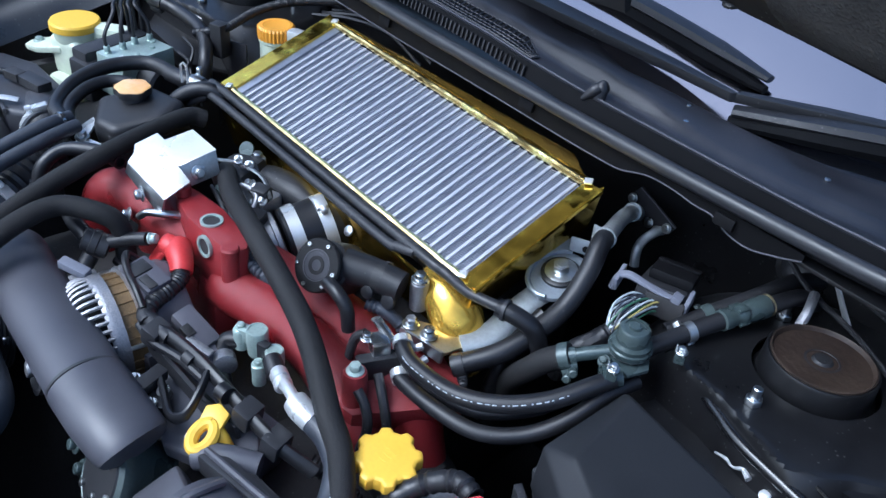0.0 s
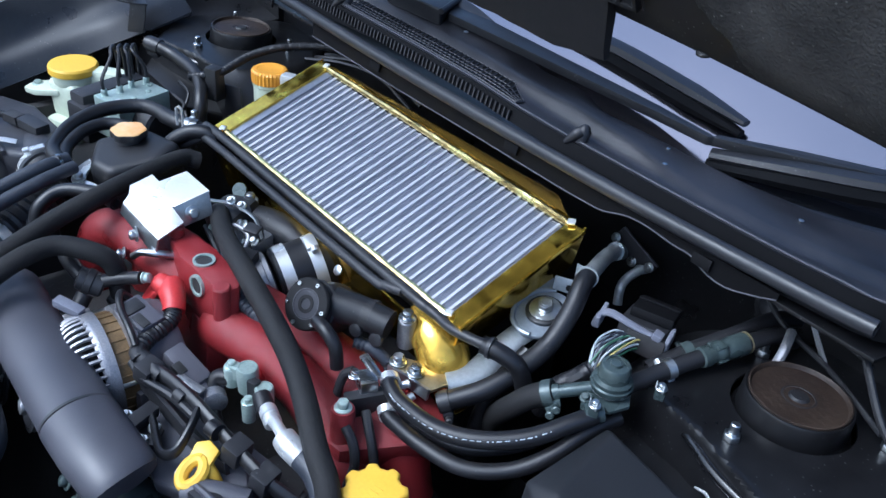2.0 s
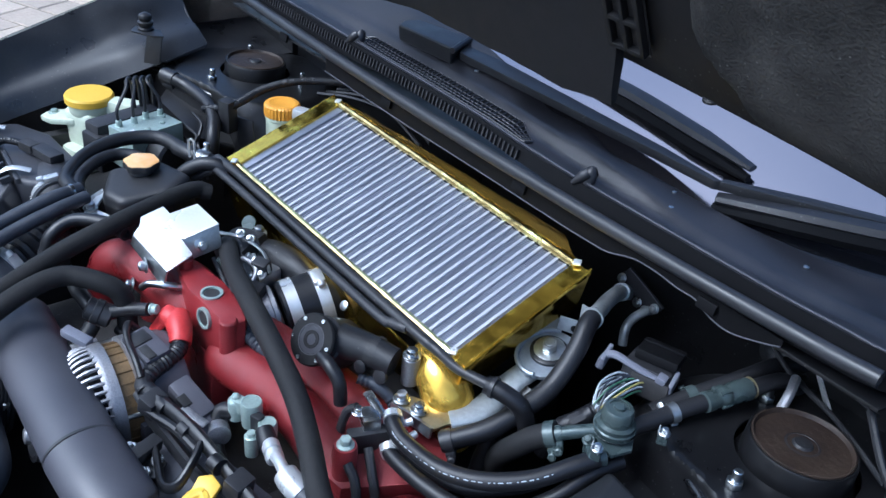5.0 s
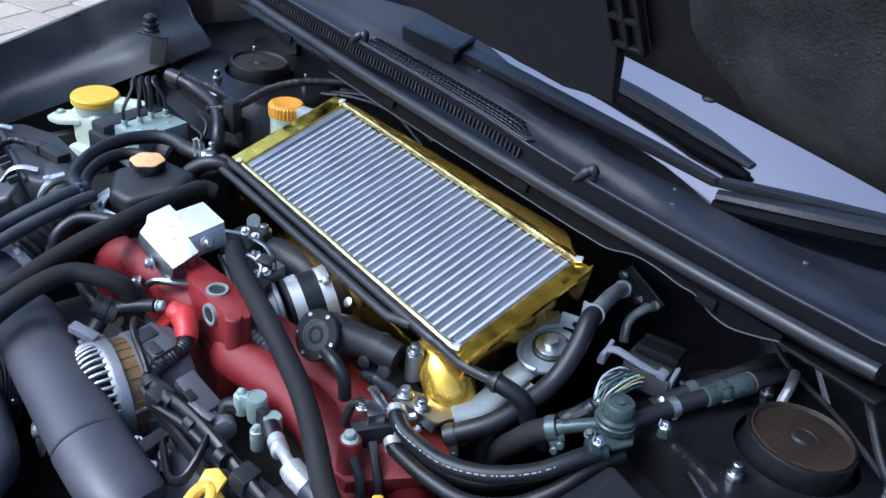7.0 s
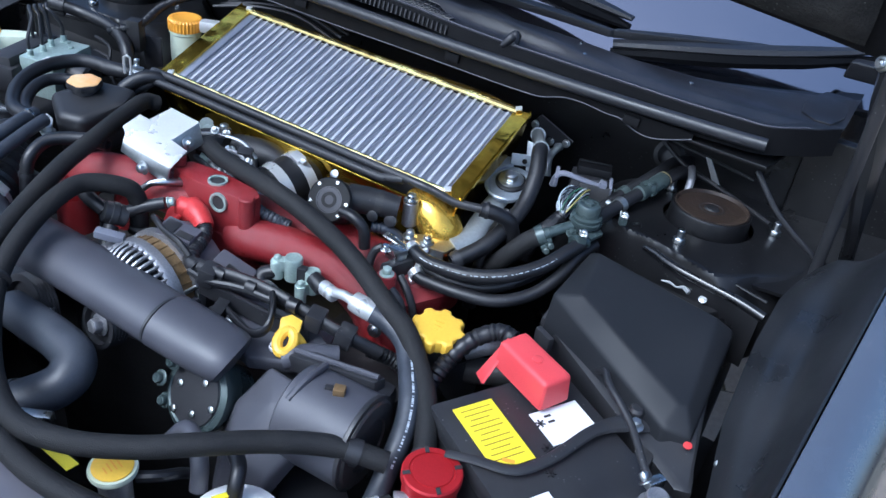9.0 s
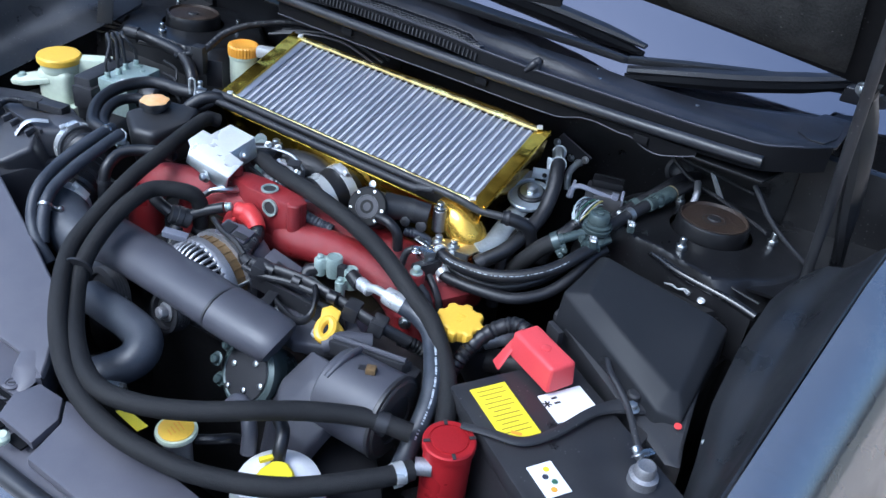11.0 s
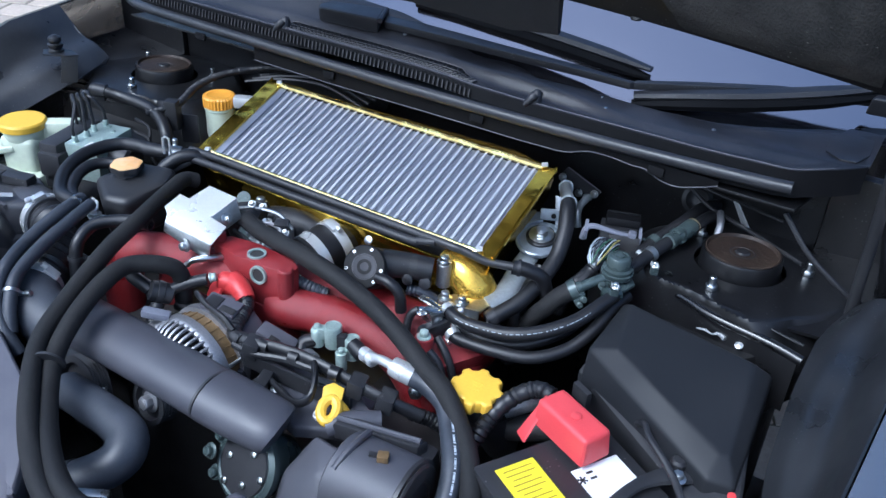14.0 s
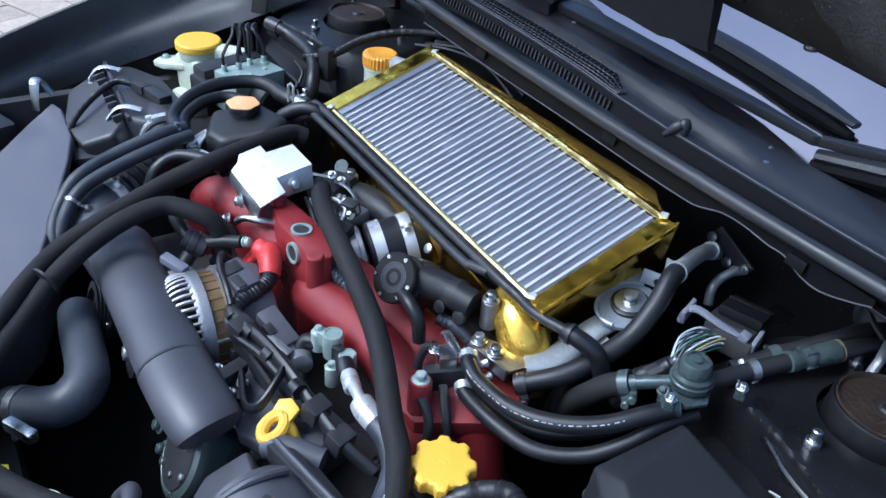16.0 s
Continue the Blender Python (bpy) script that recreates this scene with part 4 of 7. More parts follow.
part("front_foil", wall_foil((-0.225, -0.206, 0.861), (0.215, -0.206, 0.863), (0.215, -0.194, 0.800), (-0.215, -0.194, 0.805)), FOIL, ic, "gold foil over the lower tank")
part("foil_hem", tube([(x, -0.2065 + 0.0006 * noise.noise((x * 40, 1, 1)), 0.8615 + 0.0005 * noise.noise((x * 35, 3, 1))) for x in spread(-0.225, 0.205, 40)], 0.0020, n=8, flat=True), FOIL, ic, "bright folded foil hem")
part("rear_foil", wall_foil((-0.235, -0.020, 0.938), (0.236, -0.018, 0.938), (0.176, 0.034, 0.918), (-0.20, 0.004, 0.925)), FOIL_SHADE, ic, "gold foil sheet behind the core")
part("side_foil", wall_foil((0.2695, -0.192, 0.881), (0.2695, -0.024, 0.942), (0.258, -0.02, 0.885), (0.254, -0.186, 0.82), 0.0006), FOIL, ic, "gold foil over the tank's side")
part("side_foil", wall_foil((-0.247, -0.194, 0.880), (-0.247, -0.022, 0.944), (-0.24, -0.02, 0.86), (-0.24, -0.188, 0.81), 0.001), FOIL, ic)
# outlet wrap uses the foil with shade in its colour
part("outlet_foil", tube([(0.196, -0.178, 0.848), (0.222, -0.186, 0.842), (0.246, -0.188, 0.822), (0.254, -0.188, 0.77)], [0.018, 0.026, 0.029, 0.029], n=28), FOIL_SHADE, ic, "crumpled gold foil round the outlet pipe")
for at in ((-0.088, -0.229, 0.850), (0.212, -0.213, 0.858)):
    lug = part("mount_lug", turned([(0.0095, -0.03), (0.0098, 0.0), (0.0098, 0.003), (0.009, 0.004)], pose(*at), n=20), CAST, ic, "cast mounting lug")
    part("bolt", bolt((at[0], at[1], at[2] + 0.005), r=0.0065, h=0.009), STEEL, ic, "zinc flange bolt")
def mount_z(x, y):
    return 0.8665 + 0.22 * (y + 0.087) - 0.05 * (x - 0.286)


tongue = [(0.286 + 0.0295 * math.cos(a), -0.089 + 0.0345 * math.sin(a)) for a in (2 * math.pi * k / 28 for k in range(28))]
hook = part("mount_bracket", plate([(x, y, mount_z(x, y)) for x, y in tongue], 0.005, 0.0018, along=(0, 0, -0.005)), ZINC_BLUE, ic, "pressed blue zinc mounting bracket")
part("bracket_rim", tube([(x, y, mount_z(x, y) + 0.0012) for x, y in tongue[9:24]], 0.0028, n=8, per=2), ZINC_BLUE, hook, "raised folded rim")
part("bracket_neck", plate([(0.252, -0.086, 0.872), (0.272, -0.060, 0.873), (0.262, -0.046, 0.880), (0.250, -0.056, 0.880)], 0.004, 0.001), ZINC_BLUE, hook)
part("mount_washer", turned([(0.0205, 0), (0.0205, 0.0035), (0.019, 0.0045)], aim((0.286, -0.087, 0.8667), (0.05, -0.22, 1)), n=32), RUBBER, hook)
part("mount_bolt", hexbolt(bmesh.new(), aim((0.286, -0.087, 0.8708), (0.05, -0.22, 1)), r=0.0088, h=0.010, flange=1.95), STEEL, hook, "large zinc flange bolt")
tab = part("mount_tab", boxed((0.026, 0.003, 0.016), pose(0.281, -0.055, 0.877, -14, 0, 28), 0.0012), ZINC_BLUE, hook, "upright tab with a hole")
# near-black disc paints the shade inside the hole
part("tab_hole", turned([(0.0036, 0), (0.0036, 0.0004), (0.001, 0.0005)], aim((0.2865, -0.0545, 0.8850), (0.45, -0.86, 0.24)), n=14), VOID, tab)
part("mount_strap", plate([(0.279, -0.040, 0.908), (0.288, -0.039, 0.908), (0.303, -0.050, 0.872), (0.290, -0.053, 0.870)], 0.0025, 0.0008), ZINC_BLUE, hook)
part("rivet", turned([(0.006, 0), (0.006, 0.002), (0.004, 0.003)], aim((0.098, -0.222, 0.858), (0, -1, 0.6)), n=16), STEEL, ic)

# ---- coolant pipes along the front of the intercooler ----
pipes = empty("coolant_pipe", (0.0, -0.21, 0.86), "pair of black steel pipes along the intercooler front", "pipe")
part("pipe", tube([(-0.262, -0.232, 0.868), (-0.243, -0.212, 0.880), (-0.225, -0.206, 0.884), (0.0, -0.205, 0.884), (0.195, -0.204, 0.884), (0.232, -0.200, 0.881), (0.262, -0.193, 0.873), (0.300, -0.180, 0.872)], 0.0056, n=12), PLASTIC, pipes)
part("pipe", tube([(-0.258, -0.238, 0.855), (-0.237, -0.222, 0.871), (-0.215, -0.2175, 0.8765), (0.0, -0.2165, 0.8775), (0.150, -0.2165, 0.8785), (0.172, -0.213, 0.880), (0.192, -0.206, 0.882)], 0.0056, n=12), PLASTIC, pipes)
part("sleeve", tube([(0.294, -0.183, 0.872), (0.312, -0.174, 0.869), (0.328, -0.164, 0.858), (0.334, -0.156, 0.83)], 0.0095, n=14), RUBBER, pipes, "black rubber hose end")
part("clamp", band((0.302, -0.1795, 0.872), (1, 0.4, 0), 0.0097, 0.004, screw=None), PLASTIC, pipes)

# ---- charge coupling and throttle body ----
throttle = empty("throttle_body", (0.0, -0.225, 0.74), "alloy throttle body with black coupling and steel clamps", "throttle body")
CA, CX = Vector((0.024, -0.222, 0.815)), Vector((0.25, 1.0, 0.22)).normalized()
part("coupling", turned([(0.034, -0.034), (0.0365, -0.032), (0.0365, 0.028), (0.034, 0.036)], aim(CA, CX), n=40), RUBBER, throttle, "black silicone coupling")
for d in (-0.021, 0.015):
    part("clamp", band(CA + CX * d, CX, 0.0365, 0.014, 0.0016, screw=-60 if d < 0 else 100, n=40), BRIGHT, throttle, "bright steel hose clamp")
part("throat", turned([(0.030, -0.085), (0.034, -0.080), (0.034, -0.046), (0.037, -0.045), (0.037, -0.040), (0.033, -0.038)], aim(CA, CX), n=32), CAST, throttle, "cast alloy throttle throat")
part("inlet_pipe", tube([(-0.098, -0.238, 0.822), (-0.065, -0.226, 0.832), (-0.025, -0.212, 0.832), (0.0, -0.205, 0.826)], [0.018, 0.022, 0.022, 0.020], n=22), PLASTIC_DULL, throttle)
part("motor_cover", boxed((0.055, 0.05, 0.05), pose(-0.085, -0.245, 0.806, 8, -12, 20), 0.010), PLASTIC_DULL, throttle)
part("flange", boxed((0.05, 0.055, 0.05), pose(-0.035, -0.268, 0.795, 0, 0, 20), 0.006), CAST, throttle)
for p in ((-0.055, -0.285, 0.842), (-0.03, -0.292, 0.838), (-0.045, -0.262, 0.852), (-0.015, -0.275, 0.846)):
    part("bolt", bolt(p, (-0.2, -0.6, 0.7), r=0.005, h=0.008), STEEL, throttle)
part("plug", boxed((0.03, 0.022, 0.022), pose(0.0, -0.285, 0.828, 10, 0, 30), 0.003), PLASTIC, throttle)
part("wire", tube([(-0.11, -0.275, 0.858), (-0.07, -0.262, 0.868), (-0.03, -0.255, 0.868), (0.0, -0.262, 0.858)], 0.0022, n=6), STEEL, throttle)
part("wire", tube([(-0.10, -0.285, 0.85), (-0.06, -0.275, 0.858), (-0.02, -0.272, 0.855), (0.02, -0.285, 0.84)], 0.0022, n=6), RUBBER, throttle)
part("gasket_ring", band((-0.128, -0.222, 0.846), (0.3, -0.7, 0.5), 0.009, 0.004, 0.0012, screw=None), SMOKED, throttle)

part("cable_bracket", plate([(-0.085, -0.262, 0.868), (-0.060, -0.266, 0.870), (-0.045, -0.250, 0.868), (-0.062, -0.244, 0.866)], 0.003, 0.001), PLASTIC, throttle)
part("linkage", tube([(-0.050, -0.284, 0.852), (-0.035, -0.276, 0.862), (-0.015, -0.272, 0.858), (-0.005, -0.282, 0.848)], 0.0028, n=8), CAST, throttle)
part("linkage_plate", plate([(-0.048, -0.290, 0.846), (-0.022, -0.296, 0.842), (-0.014, -0.284, 0.848), (-0.038, -0.276, 0.854)], 0.003, 0.001), STEEL, throttle, "thin steel linkage plate")
part("sensor", boxed((0.020, 0.016, 0.018), pose(-0.018, -0.262, 0.848, 10, 0, 25), 0.003), PLASTIC, throttle)
part("sensor_plug", boxed((0.016, 0.012, 0.012), pose(-0.066, -0.290, 0.838, 0, 20, 30), 0.002), GREENISH, throttle, "pale green plug")
for p in ((-0.028, -0.286, 0.850), (-0.058, -0.256, 0.870), (-0.072, -0.262, 0.872), (-0.008, -0.268, 0.852)):
    part("bolt", bolt(p, (0.1, -0.5, 0.8), r=0.0042, h=0.006), STEEL, throttle)
part("wire", tube([(-0.075, -0.296, 0.846), (-0.05, -0.300, 0.842), (-0.02, -0.305, 0.836), (0.01, -0.302, 0.832)], 0.0035, n=8), RUBBER, throttle)

# ---- blow-off valve ----
bov = empty("blow_off_valve", (0.15, -0.27, 0.80), "black anodised blow-off valve with bolted face", "valve")
BA = Vector((0.18, -0.80, 0.55)).normalized()
BC = Vector((0.142, -0.288, 0.867))
part("valve_body", turned([(0.024, -0.055), (0.027, -0.05), (0.027, -0.012), (0.025, -0.010), (0.025, -0.004), (0.0255, 0)], aim(BC, BA), n=32), PLASTIC, bov)
face = part("valve_face", turned([(0.0280, 0), (0.0280, 0.003), (0.0265, 0.005), (0.015, 0.005), (0.0145, 0.0038), (0.010, 0.0038), (0.0095, 0.0055), (0.006, 0.0055), (0.005, 0.003)], aim(BC, BA), n=36), BLACK_ANODISED, bov, "dark machined cap")
part("ring", turned([(0.0165, 0.0048), (0.0165, 0.0054), (0.0155, 0.0054), (0.0155, 0.0048)], aim(BC, BA), n=32), PLASTIC_GREY, face, "thin engraved ring")
part("centre_mark", boxed((0.007, 0.0015, 0.0006), aim(BC, BA) @ Matrix.Translation((0, 0.0125, 0.0052)), 0), PLASTIC_GREY, face)
for k in range(6):
    a = k * math.pi / 3 + 0.3
    part("cap_screw", turned([(0.0021, 0), (0.0021, 0.0026), (0.0012, 0.0026), (0.001, 0.0012)], aim(BC, BA) @ Matrix.Translation((0.0232, 0, 0.004)) if k == 0 else aim(BC, BA) @ Matrix.Rotation(a, 4, "Z") @ Matrix.Translation((0.0232, 0, 0.004)), n=12), STEEL, bov, "bright cap screw")
part("outlet_hose", tube([(0.163, -0.292, 0.862), (0.182, -0.293, 0.862), (0.196, -0.291, 0.850), (0.199, -0.290, 0.825)], 0.0072, n=12), RUBBER, bov)
part("side_port", tube([(0.150, -0.262, 0.862), (0.175, -0.245, 0.860), (0.205, -0.230, 0.856)], [0.019, 0.017, 0.016], n=20), PLASTIC_DULL, bov)
part("side_cap", turned([(0.007, 0), (0.007, 0.003), (0.004, 0.004)], aim((0.186, -0.258, 0.850), (0.3, -0.9, 0.3)), n=18), RUBBER, bov)
part("side_clamp", band((0.182, -0.241, 0.859), (1, 0.6, -0.1), 0.0155, 0.010, 0.0015, screw=-40), DEEP, bov)
part("blanking_plug", turned([(0.008, 0), (0.008, 0.004), (0.004, 0.005)], aim((0.205, -0.245, 0.845), (0.2, -0.9, 0.3)), n=16), PLASTIC, bov)

# ---- red intake manifold ----
man = empty("intake_manifold", (0.0, -0.335, 0.72), "red wrinkle-painted cast intake manifold", "manifold")
block = bmesh.new()
slab(block, [(-0.062, -0.347, 0.857), (-0.02, -0.354, 0.857), (0.045, -0.349, 0.857), (0.066, -0.344, 0.857), (0.066, -0.326, 0.857), (0.050, -0.316, 0.857), (-0.012, -0.313, 0.857), (-0.058, -0.320, 0.857)], 0.08, 0.005, along=(0.003, -0.006, -0.072))
slab(block, [(-0.050, -0.352, 0.800), (0.052, -0.362, 0.800), (0.060, -0.318, 0.800), (-0.045, -0.312, 0.800)], 0.08, 0.006, along=(0.004, -0.006, -0.070))
part("plenum", block, RED, man)
part("plenum_lug", turned([(0.0085, -0.05), (0.0085, 0.005), (0.0065, 0.007)], pose(-0.060, -0.337, 0.862), n=18), RED, man)
part("plenum_lug", turned([(0.0115, -0.065), (0.010, 0.001), (0.0085, 0.003), (0.0035, 0.0032)], pose(0.058, -0.343, 0.8565), n=18), RED, man)
for at, ax in (((0.004, -0.336, 0.8575), (0, 0, 1)), ((0.022, -0.3545, 0.842), (0.1, -1, 0.10))):
    port = turned([(0.0125, -0.002), (0.0125, 0.0018), (0.0098, 0.0018), (0.0095, -0.0002), (0.0088, -0.0002)], aim(at, ax), n=26)
    part("threaded_port", port, GREENISH, man, "bare threaded port")
    # dark plug paints the shade inside the port
    part("port_shade", turned([(0.0088, -0.0015), (0.0088, 0.0004), (0.006, 0.0002)], aim(at, ax), n=20), DEEP, man)
part("runner", tube([(0.035, -0.342, 0.790), (0.06, -0.337, 0.797), (0.12, -0.324, 0.800), (0.18, -0.315, 0.791), (0.225, -0.312, 0.770), (0.255, -0.313, 0.73), (0.262, -0.315, 0.68)], [0.024, 0.027, 0.0265, 0.027, 0.029, 0.031, 0.033], n=28), RED, man)
part("runner", tube([(-0.03, -0.338, 0.808), (-0.09, -0.354, 0.818), (-0.14, -0.366, 0.822), (-0.18, -0.376, 0.812), (-0.205, -0.384, 0.775), (-0.21, -0.388, 0.70)], [0.027, 0.026, 0.025, 0.025, 0.026, 0.027], n=28), RED, man)
part("rear_runner", tube([(0.02, -0.30, 0.80), (0.12, -0.275, 0.795), (0.20, -0.262, 0.79), (0.26, -0.26, 0.77), (0.29, -0.262, 0.70)], 0.03, n=20), RED, man)
part("rear_runner", tube([(-0.05, -0.305, 0.80), (-0.11, -0.318, 0.805), (-0.15, -0.33, 0.79), (-0.17, -0.335, 0.72)], 0.024, n=20), RED, man)
part("flange", plate([(0.232, -0.338, 0.788), (0.268, -0.332, 0.788), (0.305, -0.262, 0.788), (0.31, -0.22, 0.788), (0.25, -0.215, 0.805), (0.228, -0.29, 0.805)], 0.05, 0.006), RED, man)
part("flange_boss", turned([(0.013, -0.05), (0.012, 0), (0.011, 0.003)], pose(0.252, -0.318, 0.823), n=20), RED, man)
part("bolt", bolt((0.252, -0.318, 0.826), r=0.006, h=0.009), GREENISH, man, "dull zinc bolt")
part("bolt", bolt((0.262, -0.348, 0.765), (0.2, -1, 0.2), r=0.006, h=0.008), STEEL, man)
part("vacuum_nipple", tube([(-0.044, -0.349, 0.841), (-0.050, -0.366, 0.846), (-0.064, -0.380, 0.845), (-0.074, -0.386, 0.836)], 0.0042, n=12), STEEL, man, "bent zinc vacuum nipple")
part("nipple_nut", hexbolt(bmesh.new(), aim((-0.044, -0.345, 0.841), (0, -1, 0.1)), r=0.008, h=0.006, flange=1.0), GREENISH, man)
part("bolt", bolt((-0.098, -0.388, 0.826), (-0.2, -0.9, 0.3), r=0.0055, h=0.008), STEEL, man)

# red sensor boot in front of the plenum
boot = empty("terminal_boot", (0.02, -0.385, 0.80), "red rubber terminal boot on a ribbed cable", "boot")
cap = bmesh.new()
box(cap, (0.036, 0.026, 0.034), pose(-0.010, -0.371, 0.814, 24, 6, 18), 0.009, taper=(0.75, 0.75), seg=3)
part("boot_cap", cap, RED_RUBBER, boot)
part("boot_flap", plate([(-0.030, -0.372, 0.832), (-0.018, -0.378, 0.838), (-0.008, -0.392, 0.828), (-0.014, -0.402, 0.812), (-0.030, -0.398, 0.812), (-0.035, -0.385, 0.820)], 0.006, 0.002), RED_RUBBER, boot)
part("boot_neck", tube([(-0.004, -0.374, 0.832), (0.010, -0.378, 0.832), (0.022, -0.382, 0.828), (0.029, -0.386, 0.824)], [0.015, 0.0140, 0.0125, 0.012], n=16), RED_RUBBER, boot)
part("cable", tube([(0.026, -0.384, 0.826), (0.036, -0.392, 0.822), (0.044, -0.408, 0.820), (0.050, -0.425, 0.819), (0.062, -0.440, 0.818), (0.077, -0.443, 0.817)], 0.0085, rib=0.0013, pitch=0.004, n=14), RUBBER, boot)

# ---- bright folded bracket on the manifold ----
sb = empty("heat_bracket", (-0.09, -0.35, 0.86), "bright zinc folded bracket on the manifold", "bracket")
# top in whitened zinc, flanges in darker steel, as the light falls
part("top_plate", plate([(-0.1187, -0.3743, 0.8801), (-0.1260, -0.3635, 0.8849), (-0.1370, -0.3573, 0.8891), (-0.1357, -0.3300, 0.8965), (-0.1213, -0.3279, 0.8938), (-0.1153, -0.2957, 0.9015), (-0.0729, -0.2886, 0.8937), (-0.0772, -0.3312, 0.8827), (-0.0803, -0.3326, 0.8830), (-0.0512, -0.3322, 0.8764), (-0.0473, -0.3645, 0.8664)], 0.002, 0.0006), ZINC_SHEET, sb)
part("end_flange", plate([(-0.0735, -0.2890, 0.8928), (-0.0778, -0.3308, 0.8818), (-0.0700, -0.3308, 0.8560), (-0.0660, -0.2890, 0.8650)], 0.002, 0.0006, along=(-0.002, 0, 0)), STEEL, sb)
part("front_flange", plate([(-0.1187, -0.3750, 0.8790), (-0.0480, -0.3655, 0.8655), (-0.0500, -0.3700, 0.8430), (-0.1190, -0.3790, 0.8680)], 0.002, 0.0006, along=(0, 0.002, 0)), STEEL, sb)
for x, y in ((-0.104, -0.344), (-0.085, -0.349), (-0.066, -0.354)):
    part("slot", plate([(x - 0.003, y, 0.9588 - 0.2304 * (x - 0.003) + 0.2819 * y), (x + 0.003, y + 0.003, 0.9588 - 0.2304 * (x + 0.003) + 0.2819 * (y + 0.003)), (x + 0.003, y + 0.0042, 0.9588 - 0.2304 * (x + 0.003) + 0.2819 * (y + 0.0042))], 0.0006, 0.0), DEEP, sb, "small dark slot")
part("bolt", bolt((-0.070, -0.313, 0.873), (1, -0.1, 0.3), r=0.006, h=0.007), STEEL, sb)
part("bolt", bolt((-0.082, -0.376, 0.858), (-0.1, -0.95, 0.1), r=0.006, h=0.008), STEEL, sb)

# ---- moulded duct across the engine ----
duct = empty("intake_duct", (0.05, -0.52, 0.74), "long moulded grey plastic duct across the engine", "duct")
part("duct_body", tube([(-0.158, -0.5090, 0.7810), (-0.130, -0.5120, 0.7960), (-0.06, -0.5150, 0.8020), (0.02, -0.5170, 0.8030), (0.104, -0.5180, 0.8010)], [0.033, 0.0325, 0.0314, 0.0308, 0.0308], n=32, sec=(1.18, 0.86)), PLASTIC_GREY, duct)
part("duct_end", tube([(0.106, -0.5180, 0.8010), (0.150, -0.5160, 0.7980), (0.186, -0.5120, 0.7930), (0.193, -0.5110, 0.7910)], [0.0316, 0.0314, 0.030, 0.0275], n=32, sec=(1.18, 0.86), bore=0.0), PLASTIC_GREY, duct, "separate grey end section")
part("duct_seam", tube([(0.1032, -0.5180, 0.8010), (0.1064, -0.5180, 0.8010)], 0.0312, n=32, sec=(1.18, 0.86), per=2), PLASTIC, duct, "dark joint line")

# ---- flat air duct cover ----
cover = empty("air_duct_cover", (-0.25, -0.62, 0.72), "flat grey plastic air duct cover by the radiator", "cover")
def panel_z(x, y):
    return 0.9835 + 0.0664 * x + 0.2886 * y


rim = [(-0.392, -0.664), (-0.513, -0.553), (-0.556, -0.507), (-0.521, -0.500), (-0.419, -0.506), (-0.351, -0.525), (-0.219, -0.572), (-0.084, -0.623), (-0.045, -0.648), (-0.021, -0.668), (0.012, -0.702), (0.026, -0.720), (-0.014, -0.712), (-0.094, -0.709), (-0.164, -0.706), (-0.326, -0.699)]
part("top_panel", plate([(x, y, panel_z(x, y)) for x, y in rim], 0.012, 0.004, seg=3), SLAM, cover)
part("side_wall", plate([(-0.351, -0.525, 0.805), (-0.084, -0.623, 0.794), (-0.021, -0.668, 0.786), (0.026, -0.720, 0.774), (0.022, -0.716, 0.70), (-0.084, -0.622, 0.70), (-0.351, -0.524, 0.70)], 0.006, 0.0, along=(-0.004, -0.004, 0)), SLAM, cover)
part("lip", tube([(-0.012, -0.700, 0.776), (0.004, -0.722, 0.772), (0.004, -0.738, 0.762), (-0.004, -0.742, 0.745)], 0.010, n=10, sec=(1.8, 0.5)), SLAM, cover)

# ---- air filter box ----
airbox = empty("air_filter_box", (-0.46, -0.43, 0.62), "black air filter box with bright spring clips", "air box")
part("lower_half", boxed((0.185, 0.13, 0.16), pose(-0.465, -0.432, 0.63, 0, 0, -10), 0.010), AIRBOX, airbox)
part("upper_half", plate([(-0.585, -0.416, 0.836), (-0.388, -0.432, 0.838), (-0.362, -0.402, 0.836), (-0.372, -0.364, 0.834), (-0.430, -0.342, 0.834), (-0.520, -0.346, 0.832), (-0.578, -0.376, 0.832)], 0.05, 0.009, seg=3), AIRBOX, airbox, "smooth black upper half")
part("front_half", plate([(-0.585, -0.424, 0.832), (-0.388, -0.439, 0.834), (-0.372, -0.460, 0.822), (-0.392, -0.500, 0.806), (-0.470, -0.508, 0.804), (-0.575, -0.480, 0.806)], 0.05, 0.007, seg=3), AIRBOX, airbox, "ribbed black lower half")
for k in range(9):
    q = Vector((-0.572, -0.4225, 0.836)).lerp(Vector((-0.396, -0.4355, 0.838)), k / 8)
    part("rib", boxed((0.005, 0.015, 0.009), pose(q.x, q.y - 0.007, q.z - 0.006, 14, 0, -4), 0.001), AIRBOX, airbox)
part("lid_seam", boxed((0.205, 0.006, 0.008), pose(-0.487, -0.4235, 0.833, 0, 0.5, -4.5), 0.002), AIRBOX, airbox)
for at in ((-0.556, -0.420, 0.838), (-0.408, -0.428, 0.838)):
    x, y, z = at
    part("spring_clip", tube([(x - 0.012, y - 0.026, z - 0.012), (x - 0.006, y - 0.014, z + 0.004), (x, y, z + 0.008), (x + 0.010, y + 0.018, z + 0.004)], 0.0030, n=8, sec=(2.0, 0.6)), BRIGHT, airbox, "bright spring clip")
    part("clip_wire", tube([(x - 0.022, y - 0.022, z - 0.014), (x - 0.006, y - 0.028, z - 0.017), (x + 0.004, y - 0.024, z - 0.014)], 0.0016, n=6), STEEL, airbox)
